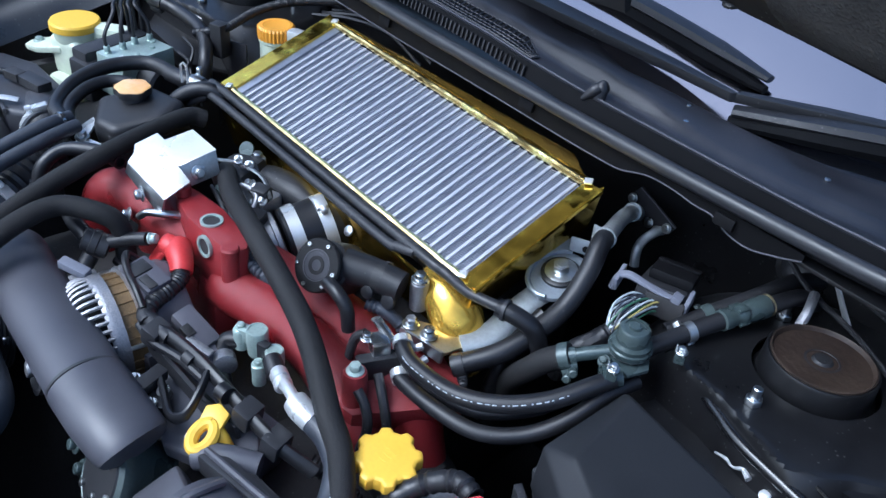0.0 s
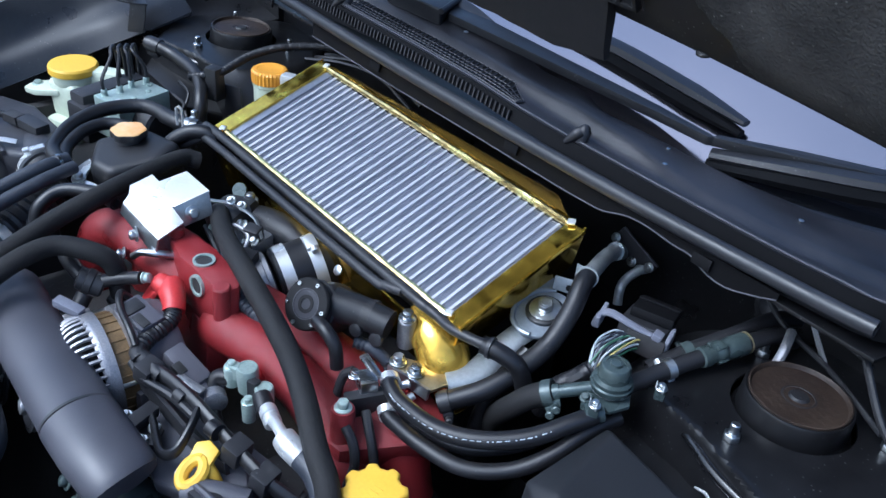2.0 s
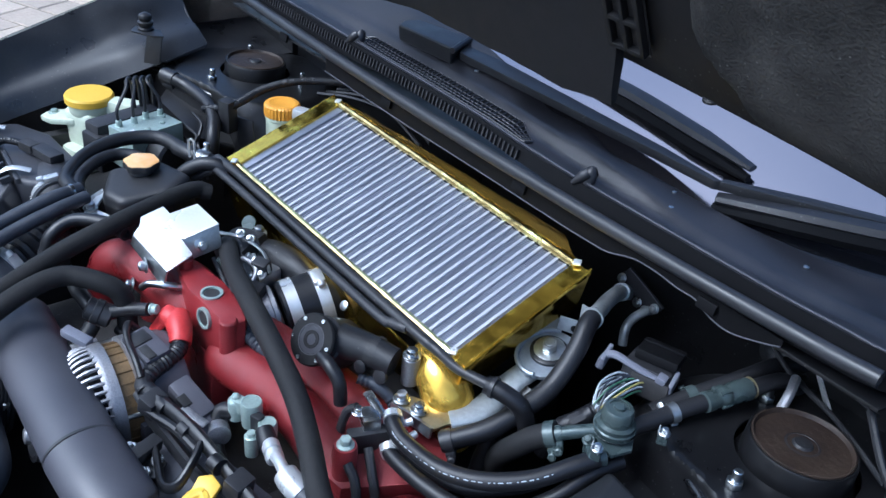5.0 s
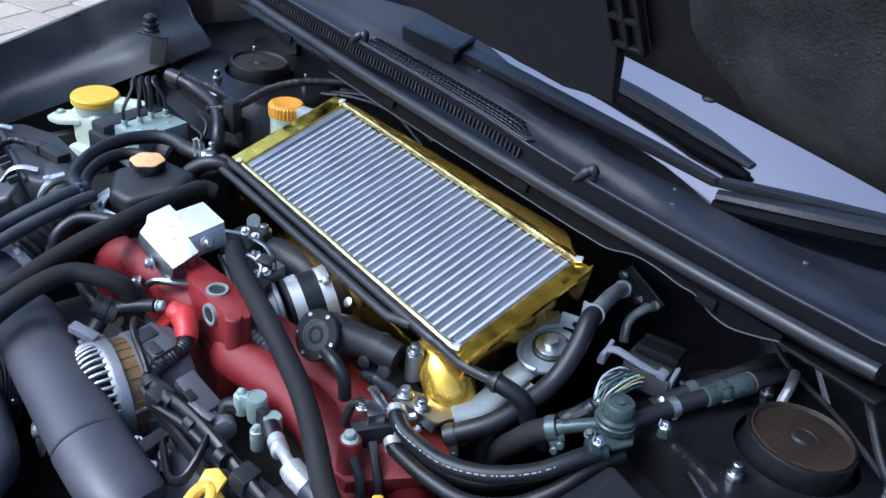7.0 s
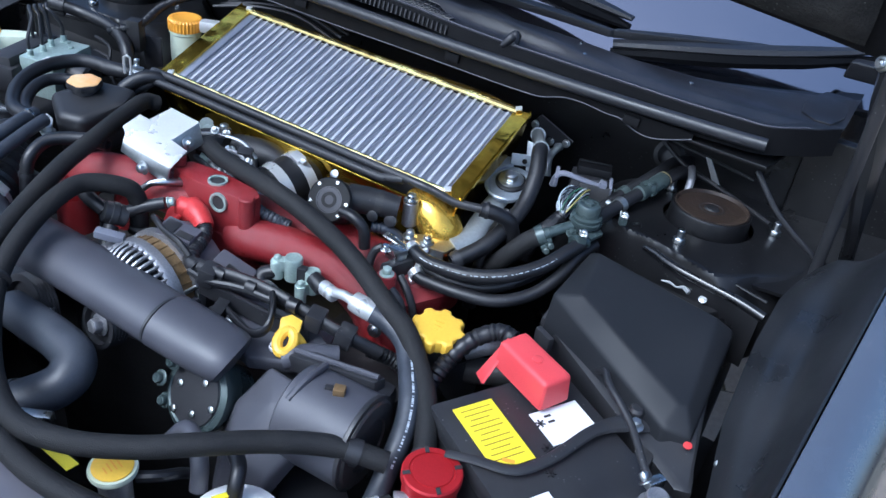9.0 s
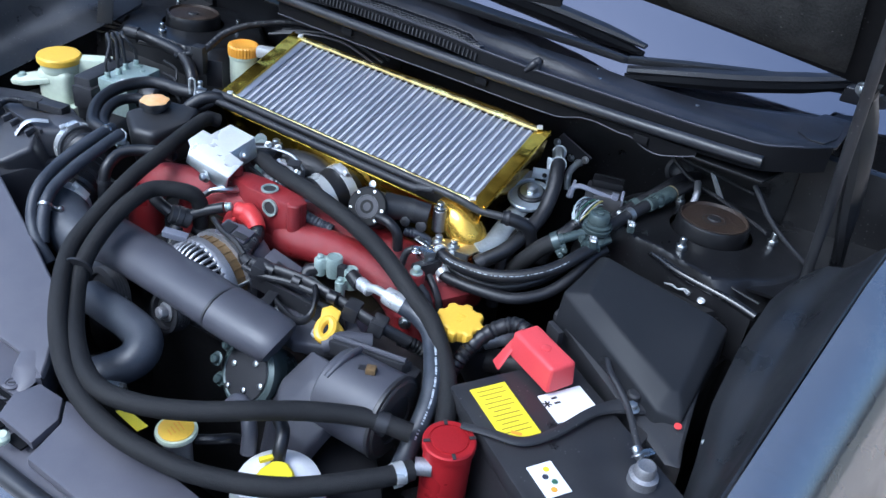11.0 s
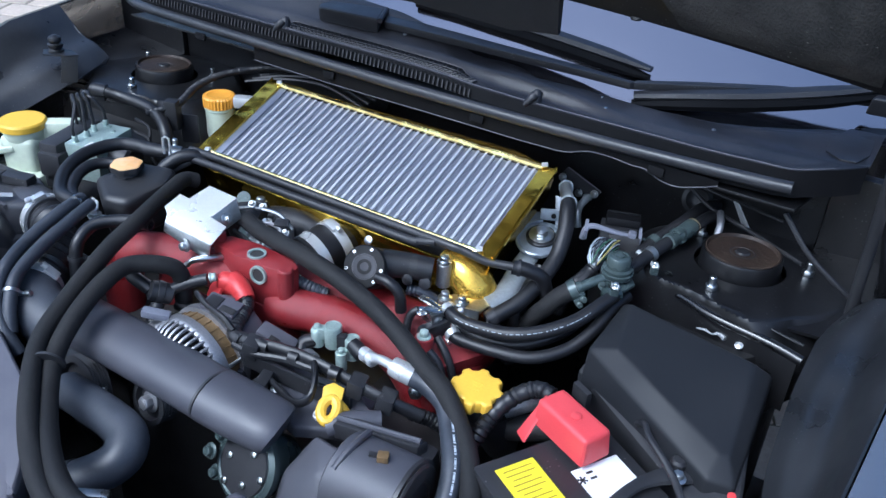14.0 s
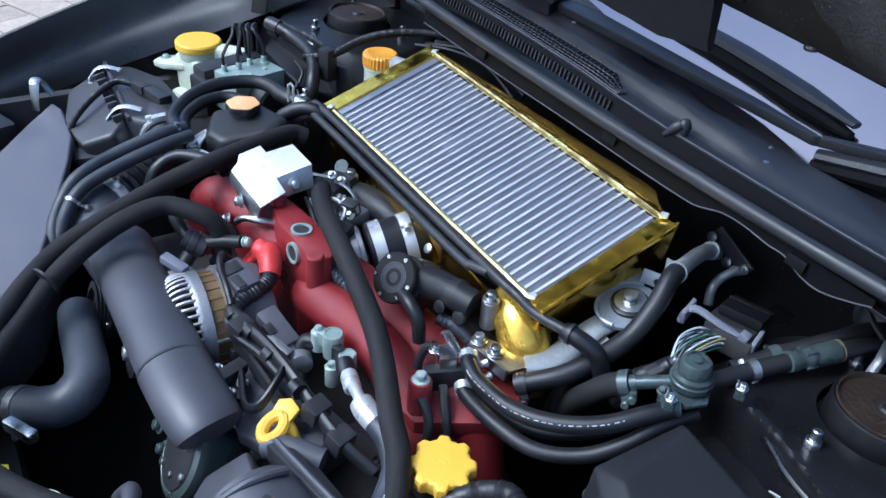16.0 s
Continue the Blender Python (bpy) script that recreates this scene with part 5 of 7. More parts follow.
part("air_meter", boxed((0.052, 0.022, 0.014), pose(-0.432, -0.378, 0.838, 0, 0, 15), 0.003), PLASTIC, airbox, "black air meter connector")
part("air_meter_plug", boxed((0.028, 0.018, 0.013), pose(-0.463, -0.392, 0.840, 0, 0, 20), 0.002), DEEP, airbox)
part("meter_wire", tube([(-0.47, -0.396, 0.847), (-0.49, -0.42, 0.849), (-0.475, -0.455, 0.840), (-0.455, -0.49, 0.820), (-0.45, -0.51, 0.79)], 0.005, n=10, rib=0.0008, pitch=0.004), RUBBER, airbox)
part("outlet_neck", tube([(-0.415, -0.378, 0.80), (-0.385, -0.384, 0.806), (-0.350, -0.390, 0.808)], [0.040, 0.037, 0.034], n=26), AIRBOX, airbox)

trunk = empty("intake_hose", (-0.28, -0.44, 0.76), "ribbed black rubber intake hose with metal clamps", "hose")
part("ribbed_section", tube([(-0.352, -0.390, 0.806), (-0.318, -0.400, 0.808), (-0.282, -0.430, 0.806), (-0.258, -0.468, 0.800), (-0.245, -0.492, 0.796)], 0.030, rib=0.0045, pitch=0.012, n=28), RUBBER, trunk)
part("clamp", band((-0.358, -0.389, 0.807), (1, -0.2, 0.05), 0.0355, 0.013, 0.0016, screw=100), BRIGHT, trunk, "bright wide hose clamp")
part("clamp", band((-0.243, -0.496, 0.795), (0.5, -0.85, -0.1), 0.0345, 0.013, 0.0016, screw=40), BRIGHT, trunk, "bright wide hose clamp")
part("elbow", tube([(-0.248, -0.488, 0.796), (-0.232, -0.508, 0.792), (-0.195, -0.520, 0.782), (-0.15, -0.515, 0.77), (-0.11, -0.50, 0.74)], [0.034, 0.036, 0.037, 0.036, 0.034], n=26), RUBBER_BLUE, trunk, "dusty grey rubber elbow")

# ---- coolant header tank and its hoses ----
tank = empty("coolant_tank", (-0.265, -0.305, 0.76), "black coolant header tank with an orange-topped cap", "tank")
part("tank_body", plate([(-0.312, -0.334, 0.870), (-0.292, -0.268, 0.876), (-0.232, -0.250, 0.876), (-0.212, -0.290, 0.872), (-0.226, -0.352, 0.862), (-0.262, -0.364, 0.860)], 0.07, 0.014, seg=4), PLASTIC_DULL, tank)
part("neck", turned([(0.017, -0.012), (0.017, 0.010), (0.016, 0.012)], pose(-0.279, -0.300, 0.866), n=24), PLASTIC, tank)
part("cap", turned([(0.019, 0), (0.0235, 0.001), (0.024, 0.006), (0.023, 0.009)], pose(-0.279, -0.300, 0.876), n=48, lobes=6, depth=0.10), PLASTIC_DULL, tank, "dark fluted cap skirt")
part("cap_sticker", turned([(0.0225, 0), (0.0225, 0.0010), (0.0205, 0.0016)], pose(-0.279, -0.300, 0.8852), n=48, lobes=6, depth=0.08), WORN_LABEL, tank, "worn orange and cream cap label")
part("foot", plate([(-0.306, -0.346, 0.843), (-0.288, -0.350, 0.843), (-0.262, -0.372, 0.841), (-0.238, -0.362, 0.841), (-0.222, -0.372, 0.839), (-0.246, -0.392, 0.838), (-0.290, -0.376, 0.840)], 0.004, 0.001), ZINC_SHEET, tank, "bright alloy mounting foot")
part("foot_bolt", bolt((-0.262, -0.377, 0.8420), r=0.0062, h=0.009), STEEL, tank)


def hose(points, r, mat, label, clamps=(), **kw):
    """A hose as a thing, with its clamps as parts at the given fractions of its length."""
    p = [Vector(q) for q in points]
    low = min(p, key=lambda q: q.z)
    thing = empty("hose", (low.x, low.y, low.z - r if isinstance(r, float) else low.z), label, "hose")
    part("hose_wall", tube(points, r, bore=0.006, **kw), mat, thing)
    line = glide(points, 12)
    for f, material_, width in clamps:
        k = min(len(line) - 2, max(1, int(f * (len(line) - 1))))
        rr = r if isinstance(r, float) else r[min(len(r) - 1, int(f * len(r)))]
        part("clamp", band(line[k], line[k + 1] - line[k - 1], rr + 0.0004, width, 0.0012, screw=-70, n=18), material_, thing)
    return thing


hose([(-0.282, -0.391, 0.862), (-0.317, -0.386, 0.864), (-0.353, -0.348, 0.872), (-0.367, -0.298, 0.877), (-0.352, -0.248, 0.877), (-0.308, -0.232, 0.876)], 0.0098, RUBBER, "thick black rubber coolant hose bent round the header tank")
hose([(-0.314, -0.236, 0.876), (-0.285, -0.228, 0.876), (-0.262, -0.212, 0.872), (-0.245, -0.19, 0.862), (-0.232, -0.16, 0.835)], 0.0108, RUBBER, "black rubber coolant hose behind the header tank", [(0.45, STEEL, 0.011)])
part_loop = hose([(-0.285, -0.385, 0.858), (-0.315, -0.370, 0.862), (-0.336, -0.340, 0.868), (-0.343, -0.308, 0.868), (-0.326, -0.286, 0.866), (-0.300, -0.290, 0.862)], 0.0085, RUBBER, "black rubber hose looped beside the header tank")
hose([(-0.276, -0.382, 0.866), (-0.266, -0.424, 0.866), (-0.258, -0.480, 0.854), (-0.240, -0.530, 0.842), (-0.225, -0.556, 0.820), (-0.195, -0.575, 0.800), (-0.165, -0.578, 0.77)], 0.0085, RUBBER_BLUE, "dusty black vacuum hose running down beside the intake", [(0.06, STEEL, 0.004)])
hose([(-0.262, -0.380, 0.860), (-0.246, -0.425, 0.860), (-0.236, -0.478, 0.850), (-0.220, -0.528, 0.838), (-0.202, -0.555, 0.818), (-0.185, -0.572, 0.79)], 0.0085, RUBBER_BLUE, "dusty black vacuum hose, one of a pair by the intake", [(0.72, STEEL, 0.004)])
hose([(-0.150, -0.372, 0.862), (-0.185, -0.383, 0.862), (-0.213, -0.412, 0.860), (-0.215, -0.440, 0.846), (-0.214, -0.450, 0.820), (-0.212, -0.455, 0.79)], 0.0085, RUBBER, "slim black hose bent down behind the manifold", [(0.78, PLASTIC, 0.006)])
hose([(-0.262, -0.262, 0.84), (-0.262, -0.252, 0.862), (-0.248, -0.232, 0.878), (-0.232, -0.214, 0.880), (-0.222, -0.205, 0.872)], 0.010, RUBBER, "black rubber hose onto the steel coolant pipe")
link_clip = empty("hose_clip", (-0.268, -0.243, 0.85), "bright spring clip round the coolant hose", "clip")
part("clip_loop", tube([(-0.272, -0.236, 0.880), (-0.272, -0.236, 0.905), (-0.264, -0.232, 0.905), (-0.264, -0.232, 0.880)], 0.0018, n=6, per=2), BRIGHT, link_clip)
part("clip_band", band((-0.271, -0.221, 0.874), (0.8, 0.55, -0.05), 0.0114, 0.008, 0.001), STEEL, link_clip)

# ---- long braided hoses ----
A = [(-0.205, -0.240, 0.858), (-0.208, -0.262, 0.866), (-0.178, -0.330, 0.874), (-0.152, -0.400, 0.874), (-0.140, -0.452, 0.866), (-0.112, -0.531, 0.852), (-0.084, -0.596, 0.836), (-0.021, -0.658, 0.82), (0.048, -0.703, 0.81),
     (0.104, -0.723, 0.80), (0.158, -0.728, 0.79), (0.212, -0.720, 0.782), (0.27, -0.70, 0.775), (0.34, -0.655, 0.77), (0.40, -0.585, 0.768), (0.425, -0.548, 0.768)]
hose(A, 0.0113, BRAID, "long black braided hose looped round the engine front", [(0.975, BRIGHT, 0.011)], n=16)
B = [(-0.055, -0.412, 0.80), (-0.052, -0.415, 0.845), (-0.060, -0.430, 0.864), (-0.084, -0.463, 0.872), (-0.084, -0.502, 0.868), (-0.077, -0.55, 0.85), (-0.06, -0.595, 0.828), (-0.019, -0.638, 0.812), (0.052, -0.686, 0.81), (0.115, -0.709, 0.81),
     (0.17, -0.698, 0.81), (0.222, -0.666, 0.81), (0.266, -0.626, 0.81), (0.305, -0.579, 0.80), (0.351, -0.538, 0.79), (0.397, -0.516, 0.78)]
hose(B, 0.0112, BRAID, "black braided breather hose from the manifold to the radiator", [(0.96, PLASTIC, 0.014)], n=16)
hose([(-0.105, -0.262, 0.835), (-0.075, -0.277, 0.856), (-0.023, -0.297, 0.862), (0.061, -0.316, 0.869), (0.135, -0.33, 0.867), (0.194, -0.34, 0.856), (0.242, -0.354, 0.845), (0.288, -0.371, 0.831), (0.322, -0.381, 0.82), (0.356, -0.402, 0.802), (0.389, -0.435, 0.79), (0.412, -0.470, 0.775), (0.425, -0.495, 0.765)], 0.0118, BRAID, "black braided hose crossing the red manifold", [(0.97, PLASTIC, 0.02)], n=16)
tie = single("cable_tie", band((-0.055, -0.605, 0.829), (0.45, -0.85, -0.28), 0.0165, 0.003, 0.0012, screw=None), PLASTIC, "thin black cable tie round two hoses", "cable tie")

# valve and small hoses in the gap left of the alternator
solenoid = empty("purge_valve", (-0.08, -0.44, 0.76), "small black plastic purge valve with hoses", "valve")
part("valve_body", turned([(0.010, -0.016), (0.0135, -0.014), (0.0135, -0.004), (0.0145, -0.003), (0.0145, 0.004), (0.0130, 0.005), (0.0130, 0.012), (0.009, 0.014)], aim((-0.064, -0.440, 0.828), (-0.6, -0.8, 0.45)), n=22), PLASTIC, solenoid)
part("port_hose", tube([(-0.058, -0.432, 0.828), (-0.040, -0.412, 0.836), (-0.022, -0.398, 0.842)], 0.0075, n=12), RUBBER, solenoid)
part("port_hose", tube([(-0.075, -0.445, 0.830), (-0.100, -0.450, 0.845), (-0.112, -0.445, 0.862)], 0.009, n=12), RUBBER, solenoid)
part("port_hose", tube([(-0.062, -0.448, 0.815), (-0.052, -0.470, 0.79), (-0.05, -0.475, 0.75)], 0.009, n=12), RUBBER, solenoid)
part("fitting", hexbolt(bmesh.new(), aim((-0.020, -0.396, 0.843), (0.7, 0.5, 0.2)), r=0.006, h=0.008, flange=1.1), GREENISH, solenoid)
part("port_hose", tube([(-0.06, -0.42, 0.80), (-0.03, -0.412, 0.795), (0.0, -0.40, 0.80), (0.01, -0.39, 0.82)], 0.008, n=12), RUBBER, solenoid)
plug = single("connector", boxed((0.034, 0.012, 0.010), pose(-0.034, -0.474, 0.822, 4, 10, 30), 0.002), LEVER, "pale grey wiring connector beside the alternator", "connector")

# ---- alternator ----
alt = empty("alternator", (0.045, -0.46, 0.68), "cast alloy alternator with slotted vents and bare windings", "alternator")
AX, AM = Vector((0.057, 1.0, -0.010)).normalized(), Vector((0.0120, -0.478, 0.7690))
part("front_nose", turned([(0.046, -0.0225), (0.0475, -0.024), (0.046, -0.026), (0.030, -0.027), (0.012, -0.027)], aim(AM, AX), n=44), CAST, alt)
# inner drum near-black, painting the shade seen through the slots
part("rotor_shade", turned([(0.043, -0.022), (0.050, -0.016), (0.0560, -0.002), (0.0570, 0.010)], aim(AM, AX), n=40), VOID, alt, "inside of the slotted bell with shade painted in")
part("front_rim", turned([(0.056, 0.004), (0.0610, 0.0035), (0.0628, 0.006), (0.0632, 0.0105), (0.0632, 0.0185), (0.058, 0.0195)], aim(AM, AX), n=44), CAST, alt)
for k in range(44):
    turn = aim(AM, AX) @ Matrix.Rotation(k * 2 * math.pi / 44, 4, "Z")
    part("vent_rib", tube([turn @ Vector((0, r, z)) for r, z in ((0.0612, 0.006), (0.0606, -0.004), (0.0570, -0.014), (0.0470, -0.0235))], 0.0021, n=5, per=2), CAST, alt)
part("bell_lug", boxed((0.020, 0.018, 0.030), aim(AM, AX) @ Matrix.Rotation(radians(-62), 4, "Z") @ Matrix.Translation((0, 0.062, -0.006)), 0.004), CAST, alt)
part("stator", turned([(0.054, 0.018), (0.0575, 0.019), (0.0575, 0.037), (0.055, 0.038)], aim(AM, AX), n=44), COPPER, alt, "varnished brown stator windings")
for k in range(28):
    a = k * 2 * math.pi / 28
    part("lamination", boxed((0.0020, 0.0024, 0.018), aim(AM, AX) @ Matrix.Rotation(a, 4, "Z") @ Matrix.Translation((0, 0.0575, 0.0190)), 0.0006), COPPER, alt)
part("rear_housing", turned([(0.058, 0.036), (0.0635, 0.037), (0.0635, 0.047), (0.058, 0.052)], aim(AM, AX), n=44), CAST, alt)
part("rear_cover", turned([(0.059, 0.048), (0.0595, 0.080), (0.055, 0.090), (0.035, 0.096)], aim(AM, AX), n=44), SLAM, alt, "grey plastic rear cover")
for k in range(3):
    part("through_bolt", turned([(0.0026, 0.016), (0.0026, 0.042), (0.002, 0.043)], aim(AM, AX) @ Matrix.Rotation(radians(-48 + 120 * k), 4, "Z") @ Matrix.Translation((0, 0.0605, 0)), n=10), STEEL, alt)
part("rear_plug", boxed((0.046, 0.030, 0.014), pose(0.022, -0.420, 0.822, 4, 8, 12), 0.003), SLAM, alt, "grey plug block")
part("plug_latch", boxed((0.018, 0.022, 0.006), pose(0.014, -0.424, 0.833, 4, 8, 12), 0.002), PLASTIC, alt)
part("plug_slot", boxed((0.020, 0.010, 0.004), pose(0.036, -0.424, 0.831, 4, 8, 12), 0.001), DEEP, alt)
part("cover_step", boxed((0.050, 0.024, 0.020), pose(0.090, -0.404, 0.792, 4, 22, 14), 0.004), SLAM, alt)
part("cover_tab", boxed((0.032, 0.009, 0.004), pose(0.118, -0.412, 0.801, 10, 12, 24), 0.0015), CAST, alt)
part("cover_slot", boxed((0.014, 0.010, 0.006), pose(0.098, -0.414, 0.806, 4, 22, 14), 0.001), DEEP, alt)
part("regulator", boxed((0.046, 0.034, 0.034), pose(0.108, -0.402, 0.764, 6, 14, 18), 0.005), SLAM, alt)
part("stub", turned([(0.010, 0), (0.012, 0.004), (0.012, 0.016), (0.008, 0.018)], aim((0.128, -0.392, 0.786), (0.9, -0.3, 0.1)), n=18), CAST, alt)
part("plug_wire", tube([(-0.012, -0.414, 0.826), (-0.014, -0.424, 0.838), (0.000, -0.432, 0.842), (0.018, -0.437, 0.839), (0.044, -0.440, 0.836), (0.062, -0.442, 0.826)], 0.0038, n=10), RUBBER, alt)

# engine wiring and covers between alternator and dipstick
loom = empty("engine_loom", (0.12, -0.43, 0.74), "black taped engine wiring loom on a bracket", "wiring loom")
part("trunk", tube([(0.066, -0.440, 0.818), (0.085, -0.442, 0.818), (0.120, -0.434, 0.822), (0.160, -0.428, 0.822), (0.195, -0.424, 0.818), (0.235, -0.418, 0.808), (0.270, -0.410, 0.798), (0.300, -0.392, 0.780)], 0.0070, n=12, sec=(0.9, 1.2)), RUBBER, loom)
part("branch", tube([(0.070, -0.450, 0.814), (0.100, -0.450, 0.814), (0.140, -0.440, 0.818), (0.178, -0.434, 0.818)], 0.0050, n=10), RUBBER, loom)
part("branch", tube([(0.176, -0.430, 0.824), (0.190, -0.446, 0.818), (0.197, -0.464, 0.806), (0.182, -0.472, 0.797), (0.150, -0.464, 0.796), (0.122, -0.456, 0.798)], 0.0048, n=10, sec=(0.8, 1.2)), RUBBER, loom)
part("tray", plate([(0.084, -0.452, 0.812), (0.185, -0.444, 0.806), (0.228, -0.432, 0.798), (0.228, -0.430, 0.776), (0.185, -0.442, 0.782), (0.084, -0.450, 0.788)], 0.003, 0.0, along=(0, 0.004, 0)), PLASTIC, loom)
for p in ((0.092, -0.444, 0.806), (0.226, -0.419, 0.797), (0.262, -0.411, 0.787)):
    part("retainer", boxed((0.020, 0.024, 0.022), pose(*p, 0, 12, 18), 0.003), PLASTIC, loom)
for f in (0.078, 0.108, 0.150, 0.205):
    part("tape_wrap", band((f, -0.440 + 0.10 * max(0, f - 0.085), 0.8205 if f > 0.1 else 0.818), (1, 0.15, 0), 0.0078, 0.012, 0.0008, screw=None), RUBBER, loom)
single("engine_cover", plate([(0.100, -0.462, 0.776), (0.190, -0.486, 0.776), (0.238, -0.462, 0.778), (0.252, -0.420, 0.782), (0.215, -0.400, 0.784), (0.120, -0.412, 0.784)], 0.02, 0.005, seg=3), PLASTIC_GREY, "lilac-grey plastic engine cover under the wiring", "engine cover")
part("conduit", tube([(0.28, -0.385, 0.77), (0.305, -0.372, 0.76), (0.33, -0.365, 0.745)], 0.008, rib=0.0015, pitch=0.005, n=12), RUBBER, loom)
bracket = single("engine_bracket", plate([(0.104, -0.486, 0.786), (0.140, -0.492, 0.786), (0.165, -0.470, 0.790), (0.150, -0.455, 0.790), (0.112, -0.458, 0.790)], 0.003, 0.001), PLASTIC, "dark bolted bracket plate on the engine", "bracket")
plug2 = single("sensor_connector", boxed((0.014, 0.036, 0.014), pose(0.130, -0.470, 0.790, 0, 10, 20), 0.002), PLASTIC, "black plastic sensor plug", "connector")
for p in ((0.112, -0.476, 0.788), (0.152, -0.478, 0.790), (0.145, -0.462, 0.792)):
    single("bolt", bolt(p, (0, -0.3, 1), r=0.0045, h=0.006), STEEL, "small zinc bolt on the bracket", "bolt", group="engine bolts")

# ---- air-conditioning fittings ----
ac = empty("air_con_line", (0.16, -0.365, 0.74), "oxidised alloy air-conditioning unions with a printed hose", "pipe")
for c, b, r in (((0.1515, -0.3650, 0.8265), (0.1340, -0.3735, 0.8235), 0.0112), ((0.1775, -0.3610, 0.8175), (0.1725, -0.3765, 0.8060), 0.0096)):
    c, b = Vector(c), Vector(b)
    bm = turned([(r * 0.93, -0.030), (r, -0.016), (r, -0.002), (r - 0.001, 0), (r * 0.80, 0.0002), (r * 0.76, -0.0008), (0.001, -0.0008)], pose(*c), n=28)
    lathe(bm, [(r * 0.72, -0.028), (r * 0.74, -0.006), (r * 0.68, -0.005), (0.001, -0.005)], pose(*b), n=22)
    middle, reach = (c + b) / 2, b - c
    box(bm, (reach.to_2d().length, r * 1.1, 0.016), Matrix.Translation((middle.x, middle.y, b.z - 0.017)) @ Matrix.Rotation(math.atan2(reach.y, reach.x), 4, "Z"), 0.002)
    union = part("union", bm, GREENISH, ac, "greenish oxidised alloy union")
    part("union_bolt", bolt((b.x, b.y, b.z - 0.005), r=0.0048, h=0.007), GREENISH, union)
part("joint_pad", boxed((0.012, 0.010, 0.020), pose(0.1660, -0.3660, 0.800, 0, 0, 20), 0.002), PLASTIC, ac, "black pad between the unions")
part("rubber_collar", turned([(0.009, -0.010), (0.010, 0), (0.010, 0.010), (0.008, 0.012)], aim((0.192, -0.370, 0.812), (0.8, -0.2, -0.2)), n=18), RUBBER, ac)
part("ferrule", turned([(0.008, 0), (0.009, 0.002), (0.009, 0.012), (0.0075, 0.013), (0.0075, 0.016), (0.009, 0.017), (0.009, 0.022), (0.007, 0.024)], aim((0.200, -0.371, 0.812), (0.95, -0.25, 0.05)), n=22), BRIGHT, ac)
part("metal_line", tube([(0.218, -0.376, 0.815), (0.236, -0.380, 0.823), (0.256, -0.384, 0.825)], 0.0058, n=14), BRIGHT, ac, "bright alloy line")
part("crimp", tube([(0.254, -0.384, 0.826), (0.264, -0.3842, 0.825), (0.278, -0.381, 0.821)], [0.0115, 0.0122, 0.0122], n=20), BRIGHT, ac, "bright crimped collar")
AC = [(0.276, -0.381, 0.821), (0.300, -0.379, 0.815), (0.325, -0.386, 0.808), (0.342, -0.402, 0.80), (0.358, -0.422, 0.795), (0.371, -0.44, 0.79), (0.380, -0.458, 0.78), (0.386, -0.478, 0.768), (0.390, -0.507, 0.742), (0.39, -0.53, 0.71)]
part("hose_wall", tube(AC, 0.0118, n=18), RUBBER_BLUE, ac, "dusty blue-black rubber hose with white print")
part("second_pipe", tube([(0.132, -0.374, 0.802), (0.120, -0.384, 0.796), (0.130, -0.396, 0.78), (0.16, -0.405, 0.765), (0.20, -0.40, 0.75)], 0.009, n=14), RUBBER, ac)


def print_marks(line, start, end, count, lift, parent, mat, size=(0.0026, 0.0012)):
    """Small printed dashes along a hose."""
    pts = glide(line, 20)
    for k in range(count):
        f = start + (end - start) * k / (count - 1)
        i = int(f * (len(pts) - 2))
        d = (pts[i + 1] - pts[i]).normalized()
        up = Vector(lift) - d * Vector(lift).dot(d)
        up.normalize()
        c = pts[i] + up * 0.0119
        m = Matrix.Translation(c) @ Matrix((d, up.cross(d), up)).transposed().to_4x4()
        if k % 6 != 5:
            part("print_mark", boxed((size[0] * (0.5 + 0.35 * ((k * 7) % 3)), size[1], 0.0004), m, 0), mat, parent)


print_marks(AC, 0.18, 0.86, 64, (0.55, -0.50, 0.65), ac, PALE_INK, (0.0022, 0.0024))

# ---- dipstick ----
dip = empty("dipstick", (0.225, -0.452, 0.74), "yellow plastic oil dipstick handle", "dipstick")
ring = bmesh.new()
n = 26
loop = [Vector((0.0135 * math.cos(a), 0.0086 * math.sin(a), 0)) for a in (2 * math.pi * k / n for k in range(n + 1))]
d_tab = Vector((-0.010, 0.028, 0.014)).normalized()
d_out = Vector((0.35, -0.55, 0.75))
d_out = (d_out - d_tab * d_out.dot(d_tab)).normalized()
DM = Matrix.Translation((0.2205, -0.459, 0.797)) @ Matrix((d_tab, d_out.cross(d_tab), d_out)).transposed().to_4x4()
sweep(ring, [DM @ p for p in loop], 0.0062, n=10, per=1, flat=True)
slab(ring, [DM @ Vector(q) for q in ((0.008, 0.011, 0.004), (0.024, 0.014, 0.004), (0.032, 0.004, 0.004), (0.028, -0.010, 0.004), (0.010, -0.011, 0.004))], 0.008, 0.002, along=DM.to_3x3() @ Vector((0, 0, -0.007)))
part("handle", ring, YELLOW, dip)
part("stem", tube([(0.222, -0.446, 0.798), (0.230, -0.443, 0.786), (0.240, -0.440, 0.760)], 0.0065, n=12), YELLOW, dip)
part("guide_tube", tube([(0.240, -0.443, 0.772), (0.246, -0.440, 0.745), (0.25, -0.44, 0.70)], 0.009, n=14), PLASTIC, dip)

# ---- timing covers, pump and pulleys at the engine's front ----
timing = empty("timing_cover", (0.27, -0.48, 0.60), "grey ribbed plastic timing cover with bolts", "engine cover")
own = bmesh.new()
